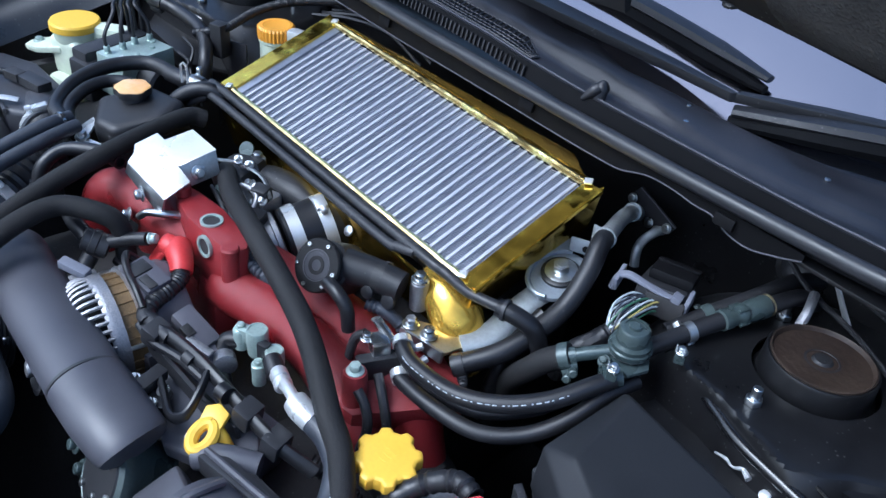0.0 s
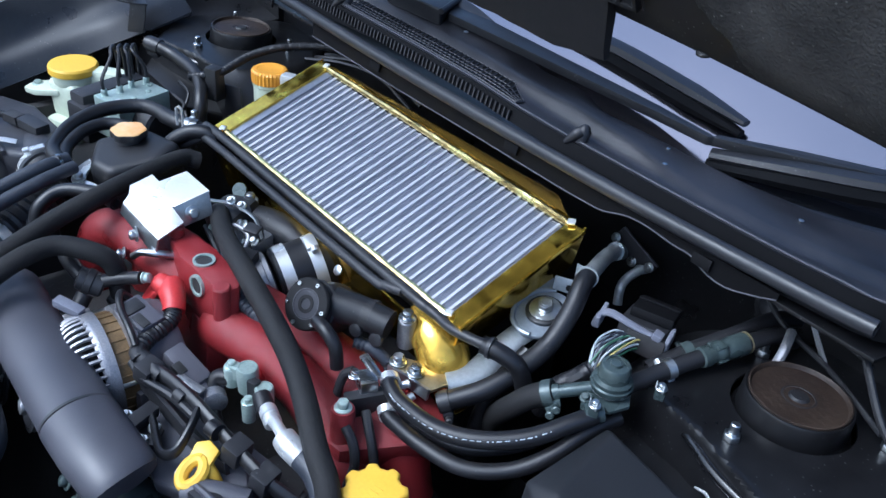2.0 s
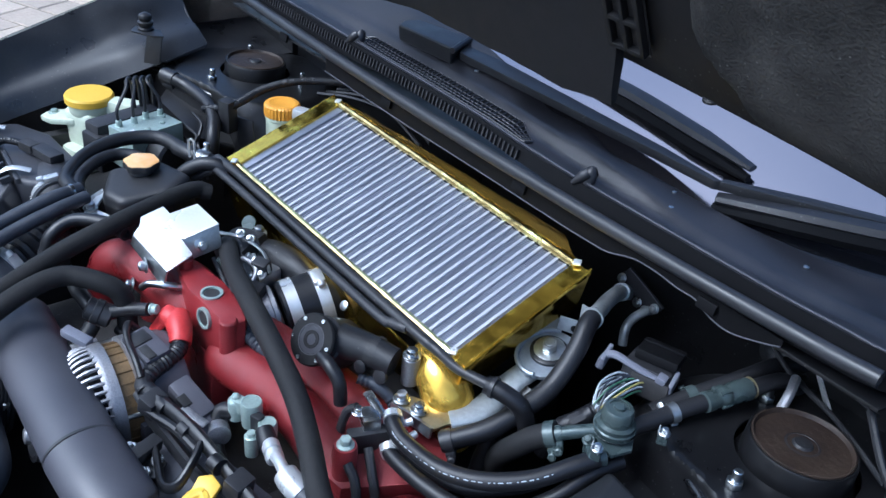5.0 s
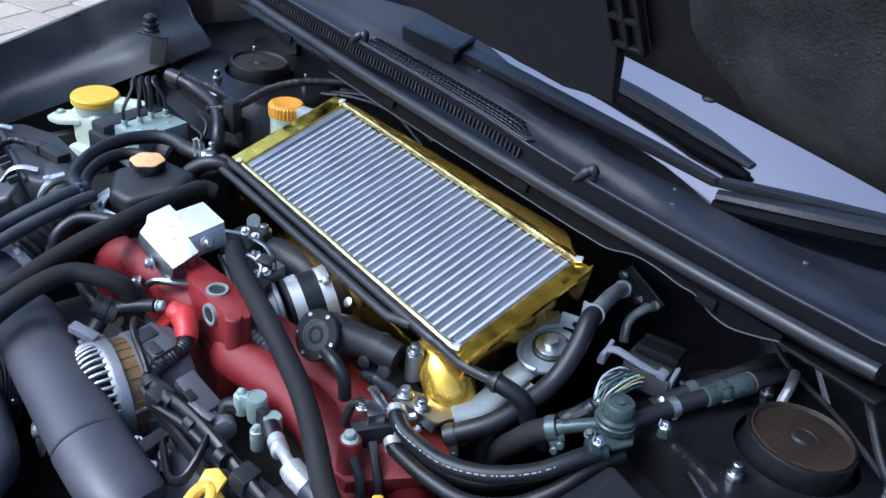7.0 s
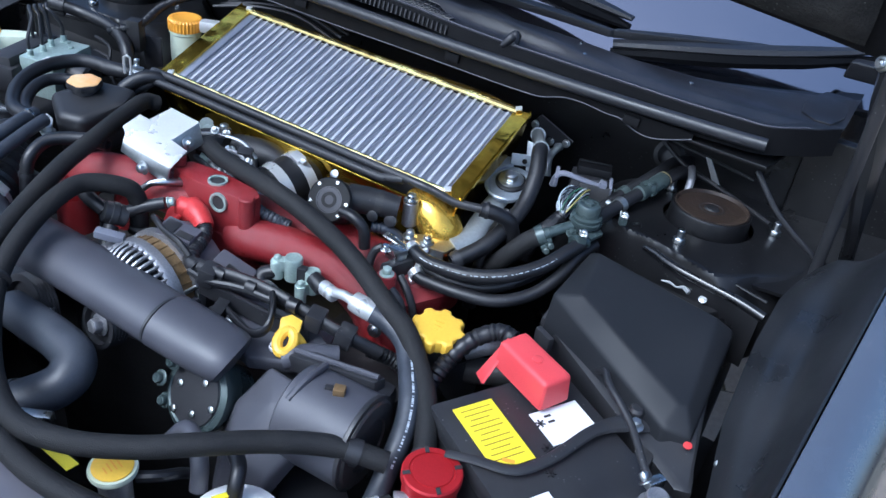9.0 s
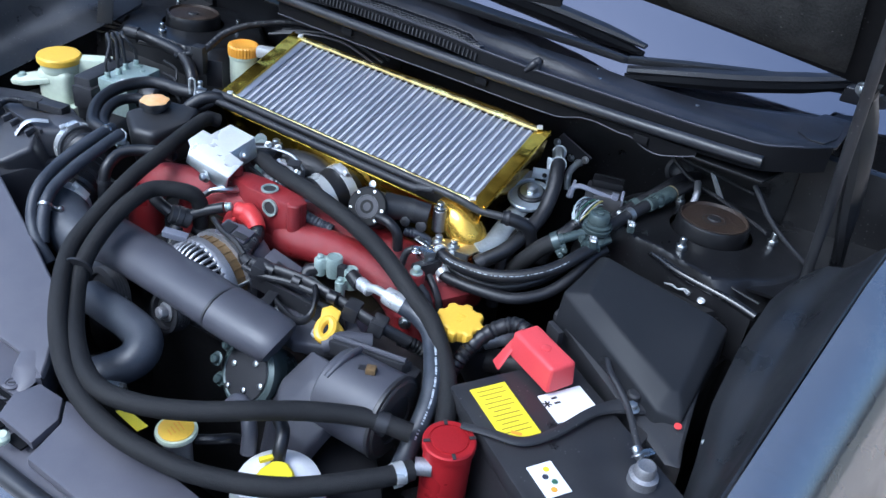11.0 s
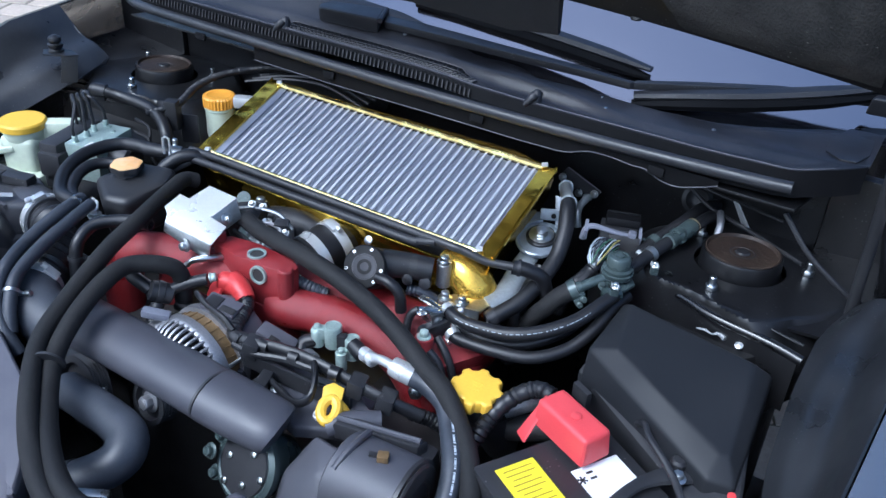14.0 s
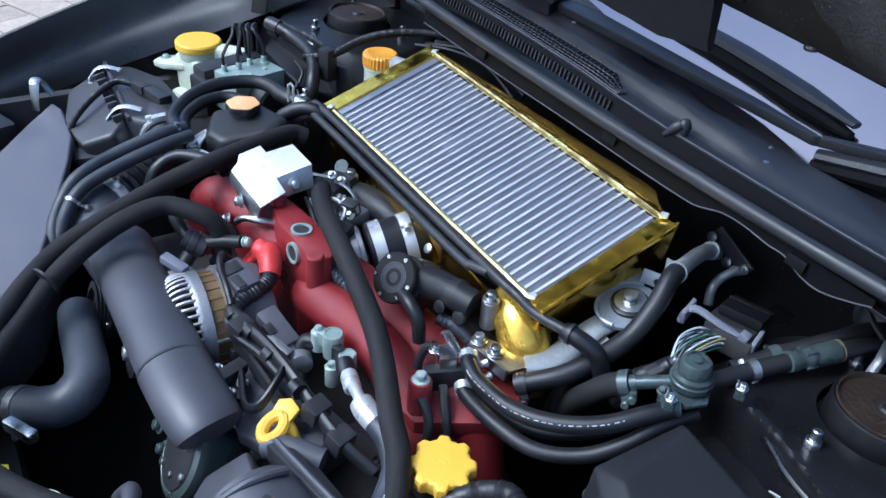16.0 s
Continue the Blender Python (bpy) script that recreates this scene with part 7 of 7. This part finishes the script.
hose([(0.266, -0.276, 0.812), (0.278, -0.279, 0.81), (0.325, -0.276, 0.812), (0.369, -0.263, 0.814), (0.40, -0.234, 0.822), (0.418, -0.200, 0.838), (0.424, -0.165, 0.852), (0.43, -0.13, 0.855)], 0.0078, RUBBER, "slim black fuel return hose below the first", [(0.03, BRIGHT, 0.008)])
hose([(0.262, -0.262, 0.818), (0.30, -0.262, 0.812), (0.345, -0.246, 0.812), (0.38, -0.215, 0.825), (0.40, -0.18, 0.84)], 0.0078, RUBBER, "slim black hose between the fuel hoses", [(0.03, BRIGHT, 0.007)])
hose([(0.402, -0.135, 0.874), (0.388, -0.150, 0.868), (0.372, -0.167, 0.860)], 0.0068, SMOKED, "dull metal fuel pipe off the damper", [(0.9, SMOKED, 0.010)])
hose([(0.376, -0.162, 0.862), (0.360, -0.174, 0.850), (0.345, -0.182, 0.830), (0.325, -0.180, 0.80), (0.31, -0.172, 0.765)], 0.0118, BRAID, "braided black hose dropping towards the gearbox", [(0.08, SMOKED, 0.010)])
hose([(0.301, -0.045, 0.908), (0.3045, -0.053, 0.9085), (0.309, -0.064, 0.906), (0.319, -0.087, 0.889), (0.324, -0.118, 0.863), (0.321, -0.154, 0.845), (0.313, -0.188, 0.830), (0.297, -0.215, 0.818), (0.288, -0.228, 0.812)], 0.0106, RUBBER, "worn black heater hose beside the intercooler", [(0.94, PLASTIC, 0.010)], n=16)
hose([(0.310, -0.13, 0.85), (0.306, -0.165, 0.82), (0.305, -0.185, 0.78), (0.305, -0.19, 0.73)], 0.009, RUBBER, "black hose dropping behind the steel strut")
hose([(0.418, -0.110, 0.876), (0.430, -0.070, 0.884), (0.445, -0.022, 0.892), (0.458, 0.018, 0.897), (0.468, 0.055, 0.897), (0.475, 0.085, 0.88)], 0.0086, RUBBER, "black fuel line along the strut tower", [(0.22, STEEL, 0.008)])
QA, QX = Vector((0.4415, -0.034, 0.8905)), Vector((0.26, 0.95, 0.09))
quick = empty("quick_coupling", (0.45, -0.01, 0.88), "smoky quick-release fuel coupling with a yellow ring", "coupling")
part("coupling_body", turned([(0.0090, 0.0), (0.0105, 0.001), (0.0105, 0.010), (0.0094, 0.012), (0.0094, 0.018), (0.0108, 0.020), (0.0108, 0.026), (0.0098, 0.028), (0.0112, 0.034), (0.0118, 0.052), (0.0100, 0.055)], aim(QA, QX), n=24), SMOKED, quick)
part("yellow_ring", turned([(0.0100, 0.0550), (0.0114, 0.0552), (0.0114, 0.0568), (0.0100, 0.0570)], aim(QA, QX), n=24), PASSIVATED, quick, "thin dull yellow ring")
for k in range(4):
    part("latch_tab", boxed((0.004, 0.003, 0.012), aim(QA, QX) @ Matrix.Rotation(k * math.pi / 2 + 0.4, 4, "Z") @ Matrix.Translation((0, 0.0105, 0.016)), 0.0008), SMOKED, quick)
hose([(0.405, -0.060, 0.862), (0.420, -0.02, 0.876), (0.440, 0.035, 0.890), (0.450, 0.075, 0.895), (0.462, 0.11, 0.89)], 0.0088, RUBBER, "second black line beside the strut tower", [(0.25, SMOKED, 0.010)])
single("pipe_stub", tube([(0.478, 0.062, 0.905), (0.486, 0.040, 0.900), (0.488, 0.028, 0.885)], 0.005, n=10), CAST, "dull metal pipe stub near the tower", "pipe")
strap = single("foil_strap", plate([(0.492, 0.062, 0.928), (0.500, 0.058, 0.928), (0.520, 0.066, 0.893), (0.510, 0.074, 0.888)], 0.002, 0.0006), BRIGHT, "torn bright foil strip on the bulkhead", "foil")

conn = empty("wiring_connector", (0.38, -0.03, 0.82), "black multi-pin wiring connector with grey lever", "connector")
CM = Matrix.Translation((0.371, -0.026, 0.852)) @ Matrix.Rotation(radians(20), 4, "Z") @ Matrix.Rotation(radians(-12), 4, "X")
part("housing", boxed((0.050, 0.050, 0.034), CM, 0.005), PLASTIC, conn)
part("upper_shell", boxed((0.046, 0.040, 0.012), CM @ Matrix.Translation((0.004, 0.006, 0.034)), 0.004), VOID, conn)
part("lever", tube([(0.334, -0.064, 0.872), (0.337, -0.060, 0.886), (0.345, -0.055, 0.891), (0.362, -0.050, 0.889), (0.382, -0.043, 0.885), (0.397, -0.037, 0.881), (0.402, -0.034, 0.870)], [0.0042, 0.0050, 0.0052, 0.0046, 0.0046, 0.0055, 0.0050], n=10, sec=(1.0, 0.7)), LEVER, conn, "grey-blue plastic locking lever")
for at, lean in (((0.336, -0.056, 0.876), 20), ((0.401, -0.026, 0.872), 20)):
    part("lever_arm", boxed((0.005, 0.026, 0.016), pose(*at, 10, 0, lean), 0.002), LEVER, conn)
part("lever_catch", boxed((0.010, 0.012, 0.008), pose(0.394, -0.040, 0.884, 0, 14, 20), 0.002), LEVER, conn)
part("wire_guard", boxed((0.040, 0.010, 0.022), CM @ Matrix.Translation((0.008, -0.028, 0.006)), 0.002), DEEP, conn)
part("housing_rib", boxed((0.044, 0.003, 0.003), CM @ Matrix.Translation((0.004, 0.010, 0.046)), 0.001), VOID, conn)
for k in range(18):
    a, b = k % 6, k // 6
    s = CM @ Vector((-0.016 + 0.005 * a, -0.027, 0.010 + 0.005 * b))
    e = Vector((0.368 + 0.002 * (k % 5), -0.104 - 0.002 * b, 0.856 + 0.002 * (k % 4)))
    mid = (s + e) / 2 + Vector((-0.010 + 0.002 * a, -0.008, 0.003 + 0.003 * b))
    part("wire", tube([s, s + Vector((-0.006, -0.012, 0.003)), mid, e], 0.0011, n=6, per=5), WIRES[(0, 1, 0, 0, 1, 3, 0, 2)[(k * 3 + b) % 8]], conn)
hose([(0.371, -0.103, 0.858), (0.364, -0.120, 0.848), (0.354, -0.132, 0.835), (0.345, -0.14, 0.80)], 0.009, RUBBER, "taped black loom below the connector", rib=0.001, pitch=0.005, n=10)

# heater pipes through the bulkhead
heater = empty("heater_pipe", (0.30, 0.03, 0.82), "alloy heater pipes passing through the bulkhead", "pipe")
part("pipe", tube([(0.300, -0.043, 0.9070), (0.288, -0.018, 0.8985), (0.270, 0.018, 0.886), (0.256, 0.050, 0.874), (0.246, 0.076, 0.862), (0.243, 0.098, 0.851)], 0.0090, n=18), PIPE_ALLOY, heater)
part("pipe_bead", tube([(0.2480, 0.070, 0.8655), (0.2462, 0.0755, 0.8625)], 0.0112, n=18, per=2), PIPE_ALLOY, heater)
part("pipe", tube([(0.2850, 0.0450, 0.8210), (0.2800, 0.0500, 0.8380), (0.2770, 0.0630, 0.8460), (0.2800, 0.0800, 0.8530), (0.2760, 0.1000, 0.8450)], 0.0056, n=14), PIPE_ALLOY, heater)
part("flange", plate([(0.2290, 0.0900, 0.8740), (0.2390, 0.0900, 0.8880), (0.2960, 0.0900, 0.8640), (0.2890, 0.0900, 0.8500), (0.2720, 0.0900, 0.8420), (0.2370, 0.0900, 0.8490)], 0.004, 0.001, along=(0, 0.004, 0)), PLASTIC, heater, "dark bulkhead flange plate")
for p in ((0.2880, 0.0860, 0.8600), (0.2770, 0.0840, 0.8510), (0.2630, 0.0860, 0.8540), (0.2340, 0.0860, 0.8720)):
    part("flange_bolt", bolt(p, (0, -1, 0.3), r=0.0042, h=0.006), STEEL, heater)
part("hose_end", band((0.3035, -0.050, 0.9085), (0.45, -0.85, 0.2), 0.0110, 0.004, 0.0008, screw=None), PIPE_ALLOY, heater)
part("flange_edge_line", tube([(0.240, 0.0885, 0.8890), (0.268, 0.0885, 0.8775), (0.2965, 0.0885, 0.8650)], 0.0009, n=6), PLASTIC_GREY, heater, "thin paler line along the edge of the flange plate")
grommet = empty("bulkhead_grommet", (0.435, 0.115, 0.86), "round black rubber bulkhead grommet", "grommet")
part("ring", turned([(0.022, 0), (0.022, 0.006), (0.016, 0.008), (0.009, 0.004), (0.004, 0.004)], aim((0.432, 0.118, 0.885), (0.1, -0.9, 0.35)), n=28), RUBBER, grommet)
for pts, r in (([(0.36, 0.118, 0.945), (0.40, 0.105, 0.925), (0.44, 0.10, 0.915), (0.50, 0.085, 0.915), (0.56, 0.06, 0.92)], 0.0022), ([(0.40, 0.10, 0.93), (0.46, 0.07, 0.905), (0.53, 0.06, 0.89), (0.60, 0.02, 0.89)], 0.003), ([(0.33, 0.11, 0.95), (0.36, 0.10, 0.935), (0.38, 0.10, 0.915)], 0.0028)):
    single("loose_cable", tube(pts, r, n=8), PLASTIC_DULL, "thin dark cable along the bulkhead", "cable", group="bulkhead cables")

fuel_line = [(0.250, -0.262, 0.833), (0.262, -0.268, 0.832), (0.284, -0.271, 0.831), (0.332, -0.266, 0.835), (0.37, -0.246, 0.842), (0.399, -0.214, 0.852), (0.416, -0.178, 0.864), (0.423, -0.158, 0.868)]
pts = glide(fuel_line, 20)
marks = empty("hose_print", (0.33, -0.27, 0.82), "row of pale printed marks along the fuel hose", "print")
for k in range(52):
    i = int((0.22 + 0.56 * k / 51) * (len(pts) - 2))
    d = (pts[i + 1] - pts[i]).normalized()
    up = Vector((0.35, -0.75, 0.55))
    up = (up - d * up.dot(d)).normalized()
    if k % 7 != 6:
        part("print_mark", boxed((0.0014 + 0.0006 * (k * 5 % 3), 0.0009, 0.0003), Matrix.Translation(pts[i] + up * 0.0086) @ Matrix((d, up.cross(d), up)).transposed().to_4x4(), 0), PALE_INK, marks)
# ---- steel strut under the intercooler ----
strut = empty("support_strut", (0.27, -0.20, 0.80), "zinc steel support strut with bolted gold-passivated foot", "strut")
channel = bmesh.new()
sweep(channel, [(0.272, -0.206, 0.821), (0.284, -0.180, 0.825), (0.284, -0.152, 0.835), (0.283, -0.128, 0.845), (0.283, -0.100, 0.850), (0.284, -0.075, 0.854)], [0.012, 0.012, 0.012, 0.0115, 0.0115, 0.014], n=18, sec=(1.25, 0.55))
part("channel", channel, PIPE_ALLOY, strut)
part("foot", plate([(0.226, -0.245, 0.826), (0.219, -0.236, 0.826), (0.222, -0.228, 0.826), (0.235, -0.219, 0.826), (0.250, -0.211, 0.826), (0.266, -0.187, 0.828), (0.278, -0.176, 0.830), (0.290, -0.196, 0.824), (0.280, -0.214, 0.823), (0.278, -0.234, 0.823)], 0.004, 0.001), PASSIVATED, strut, "yellow-passivated steel foot")
part("foot_skirt", plate([(0.278, -0.234, 0.825), (0.226, -0.246, 0.826), (0.226, -0.247, 0.816), (0.278, -0.236, 0.812)], 0.003, 0.0, along=(0, 0.003, 0)), STEEL, strut)
for p in ((0.229, -0.235, 0.827), (0.251, -0.229, 0.826)):
    part("foot_bolt", bolt(p, r=0.0062, h=0.009), STEEL, strut)
lever = empty("vacuum_rail", (0.235, -0.285, 0.76), "black bracket with small metal pipes and clips", "bracket")
part("rail_plate", boxed((0.012, 0.045, 0.05), pose(0.240, -0.285, 0.778, 0, 10, -20), 0.003), PLASTIC, lever)
part("clip_arm", tube([(0.214, -0.268, 0.840), (0.228, -0.270, 0.840), (0.246, -0.272, 0.837)], 0.005, n=10, sec=(1.1, 0.5)), STEEL, lever, "bright pipe clip")
part("clip_block", boxed((0.022, 0.018, 0.016), pose(0.240, -0.282, 0.824, 0, 0, -20), 0.002), STEEL, lever)
part("clip_bolt", bolt((0.228, -0.288, 0.834), r=0.0048, h=0.007), STEEL, lever)
for pts in ([(0.222, -0.285, 0.835), (0.214, -0.292, 0.825), (0.214, -0.30, 0.80), (0.216, -0.305, 0.76)], [(0.256, -0.294, 0.812), (0.272, -0.300, 0.80), (0.284, -0.303, 0.78), (0.29, -0.302, 0.745)], [(0.262, -0.322, 0.812), (0.276, -0.322, 0.80), (0.284, -0.325, 0.78), (0.280, -0.33, 0.75)]):
    part("rail_pipe", tube(pts, 0.005, n=10), PLASTIC, lever)
hose([(0.185, -0.258, 0.834), (0.203, -0.248, 0.831), (0.219, -0.240, 0.820), (0.230, -0.236, 0.80)], 0.0062, RUBBER_BLUE, "ribbed dark blue conduit behind the manifold", rib=0.0014, pitch=0.005, n=12)
hose([(-0.005, -0.305, 0.85), (0.02, -0.318, 0.845), (0.06, -0.322, 0.832), (0.10, -0.312, 0.822)], 0.0065, RUBBER_BLUE, "ribbed dark conduit behind the red plenum", rib=0.0014, pitch=0.005, n=12)

# ---- oil filler ----
oil = empty("oil_filler", (0.343, -0.346, 0.70), "yellow scalloped oil filler cap on a black neck", "filler")
part("neck", tube([(0.343, -0.346, 0.802), (0.346, -0.34, 0.78), (0.352, -0.325, 0.75), (0.36, -0.30, 0.70)], [0.024, 0.024, 0.022, 0.022], n=22), PLASTIC, oil)
CAPM = pose(0.343, -0.346, 0.799, 4, 4, 12)
oc = part("cap", turned([(0.0245, 0), (0.0300, 0.001), (0.0312, 0.003), (0.0312, 0.013), (0.0303, 0.0158), (0.0280, 0.0172), (0.0262, 0.0174)], CAPM, n=96, lobes=8, depth=0.15), YELLOW, oil, "bright yellow scalloped cap")
for k in range(3):
    part("moulded_mark", boxed((0.012 - 0.003 * k, 0.0018, 0.0008), CAPM @ Matrix.Translation((0, 0.006 - 0.006 * k, 0.0174)), 0), YELLOW, oc)
part("breather", tube([(0.372, -0.33, 0.785), (0.392, -0.315, 0.795), (0.405, -0.305, 0.798)], [0.012, 0.013, 0.010], n=16), CAST, oil)
hose([(0.395, -0.312, 0.796), (0.375, -0.32, 0.778), (0.36, -0.335, 0.77)], 0.011, RUBBER, "short black breather hose below the oil filler")
hose([(0.31, -0.335, 0.76), (0.33, -0.325, 0.745), (0.37, -0.31, 0.74), (0.42, -0.29, 0.75)], 0.016, DEEP, "thick dark hose in the shade under the filler")

# ---- radiator, caps and tank at the front ----
rad = empty("radiator", (0.22, -0.66, 0.31), "black radiator and fan shroud", "radiator")
part("top_tank", boxed((0.62, 0.05, 0.05), pose(0.18, -0.735, 0.70, 0, 0, 0), 0.012), PLASTIC, rad)
part("radiator_core", boxed((0.66, 0.03, 0.40), pose(0.18, -0.735, 0.31), 0.004), DEEP, rad)
part("fan_shroud", boxed((0.62, 0.05, 0.38), pose(0.18, -0.695, 0.30), 0.02), DEEP, rad)
filler = empty("header_cap", (0.190, -0.668, 0.72), "pressure cap with orange warning label", "cap")
part("neck", turned([(0.016, -0.045), (0.016, 0)], pose(0.190, -0.668, 0.757), n=22), CAST, filler)
part("cap", turned([(0.019, 0), (0.0225, 0.001), (0.0235, 0.004), (0.0225, 0.0075)], pose(0.190, -0.668, 0.757), n=44), CREAM, filler, "cream cap rim")
disc = part("cap_label", turned([(0.0195, 0), (0.0195, 0.001), (0.018, 0.0014)], pose(0.190, -0.668, 0.7645), n=36), YELLOW, filler, "orange-yellow warning label")
for k in range(4):
    part("print_line", boxed((0.018 - 0.003 * k, 0.0016, 0.0003), pose(0.190, -0.662 - 0.005 * k, 0.7657, 0, 0, -15), 0), ORANGE, disc)
part("overflow_nipple", tube([(0.205, -0.655, 0.748), (0.222, -0.640, 0.748), (0.228, -0.622, 0.740), (0.222, -0.605, 0.72)], 0.006, n=10), RUBBER, filler)
single("warning_tag", plate([(0.118, -0.692, 0.762), (0.124, -0.682, 0.763), (0.163, -0.684, 0.763), (0.160, -0.696, 0.762)], 0.0012, 0.0), LABEL_Y, "narrow yellow warning strip on the shroud", "label")
wash = empty("expansion_tank", (0.305, -0.63, 0.60), "white plastic expansion tank with yellow cap", "tank")
part("tank_body", turned([(0.045, -0.10), (0.052, -0.09), (0.053, -0.03), (0.046, -0.010), (0.030, 0.0), (0.020, 0.002)], pose(0.305, -0.628, 0.742), n=32), WHITE, wash)
part("cap", turned([(0.022, 0), (0.023, 0.002), (0.023, 0.010), (0.020, 0.013)], pose(0.312, -0.640, 0.742), n=30, lobes=3, depth=0.12), LABEL_Y, wash, "yellow flip cap")
part("cap_tab", boxed((0.018, 0.006, 0.005), pose(0.288, -0.628, 0.752, 0, 0, 60), 0.001), LABEL_Y, wash)
part("spout", tube([(0.296, -0.622, 0.74), (0.292, -0.612, 0.762), (0.284, -0.600, 0.772), (0.268, -0.59, 0.772)], 0.008, n=12), RUBBER, wash)
single("small_pipe", tube([(0.19, -0.60, 0.74), (0.205, -0.592, 0.762), (0.225, -0.598, 0.766), (0.245, -0.612, 0.755), (0.25, -0.62, 0.73)], 0.009, n=12), PLASTIC_GREY, "bent grey plastic pipe behind the cap", "pipe")
red = empty("catch_can", (0.445, -0.513, 0.68), "red anodised catch can with grooved cap", "catch can")
part("can", turned([(0.026, -0.09), (0.027, -0.085), (0.027, -0.004), (0.026, 0)], pose(0.445, -0.513, 0.790), n=32), RED_ANODISED, red)
top = part("cap", turned([(0.0285, 0), (0.0295, 0.001), (0.0295, 0.009), (0.028, 0.011), (0.0225, 0.011), (0.0220, 0.0095), (0.020, 0.0095), (0.0195, 0.011), (0.002, 0.0112)], pose(0.445, -0.513, 0.790), n=48), RED_ANODISED, red, "red cap with cut grooves")
for k in range(4):
    part("groove", boxed((0.004, 0.0075, 0.0012), pose(0.445, -0.513, 0.8008) @ Matrix.Rotation(radians(45 + 90 * k), 4, "Z") @ Matrix.Translation((0, 0.0252, 0)), 0), DEEP, top)
part("outlet", tube([(0.425, -0.545, 0.772), (0.44, -0.535, 0.772)], 0.010, n=14, per=2), CAST, red)
single("battery_tray", boxed((0.30, 0.22, 0.02), Matrix.Translation((0.535, -0.43, 0.575)) @ Matrix.Rotation(BU, 4, "Z"), 0.006), DEEP, "black battery tray on the chassis leg", "tray")
single("chassis_leg", boxed((0.12, 0.9, 0.12), pose(0.50, -0.35, 0.455), 0.01), DEEP, "black chassis leg under the battery", "chassis")
single("chassis_leg", boxed((0.12, 0.9, 0.30), pose(-0.50, -0.35, 0.455), 0.01), DEEP, "black chassis leg under the air box", "chassis")

# ---- paving ----
def paver_mesh(w, d):
    own = boxed((w, d, 0.05), None, 0.006, seg=1)
    me = bpy.data.meshes.new("paver")
    own.to_mesh(me); own.free()
    me.materials.append(PAVER)
    return me


rng = random.Random(4)
kinds = [paver_mesh(w - 0.009, 0.191) for w in (0.16, 0.20, 0.24, 0.30)]
widths = (0.16, 0.20, 0.24, 0.30)
spots = []
for j in range(-6, 62):
    y = -2.0 + 0.20 * j
    x = -13.0 + rng.random() * 0.3
    while x < 7.0:
        k = rng.randrange(4)
        spots.append((x + widths[k] / 2, y, k))
        x += widths[k]
turn_ = Matrix.Rotation(radians(24), 4, "Z")
placed = [(turn_ @ Vector((x, y, 0)), k) for x, y, k in spots]
near = [q for q in placed if -4.6 < q[0].x < -2.4 and 0.2 < q[0].y < 2.6][:300]
chosen = {id(q) for q in near}
rest = bmesh.new()
for q in placed:
    p, k = q
    m = Matrix.Translation((p.x, p.y, -0.045 + rng.uniform(-0.0015, 0.0015))) @ turn_ @ Matrix.Rotation(radians(rng.uniform(-1.2, 1.2)), 4, "Z")
    if id(q) in chosen:
        stone = new("paver", kinds[k])
        stone.parent = ground
        stone.matrix_basis = Matrix.Translation(-ground.location) @ m
    elif -9 < p.x < 6 and -3.5 < p.y < 9:
        w, d = widths[k] - 0.009, 0.191
        v = [rest.verts.new(m @ Vector(c)) for c in ((-w / 2, -d / 2, 0.05), (w / 2, -d / 2, 0.05), (w / 2, d / 2, 0.05), (-w / 2, d / 2, 0.05))]
        b = [rest.verts.new(u.co - Vector((0, 0, 0.05))) for u in v]
        rest.faces.new(v)
        for i in range(4):
            rest.faces.new((v[i], b[i], b[(i + 1) % 4], v[(i + 1) % 4]))
part("paving", rest, PAVING, ground, "weathered paving blocks", kind="stuff")
moss = bmesh.new()
for k in range(60):
    p = turn_ @ Vector((-13 + rng.random() * 16, -1 + 0.20 * rng.randrange(0, 40) + 0.1, 0))
    for i in range(7):
        lathe(moss, [(0.012, 0.0), (0.009, 0.008), (0.003, 0.012)], Matrix.Translation((p.x + rng.gauss(0, 0.03), p.y + rng.gauss(0, 0.012), 0.001)), n=6)
part("moss", moss, MOSS, ground, "small tufts of green moss in the joints", kind="stuff")
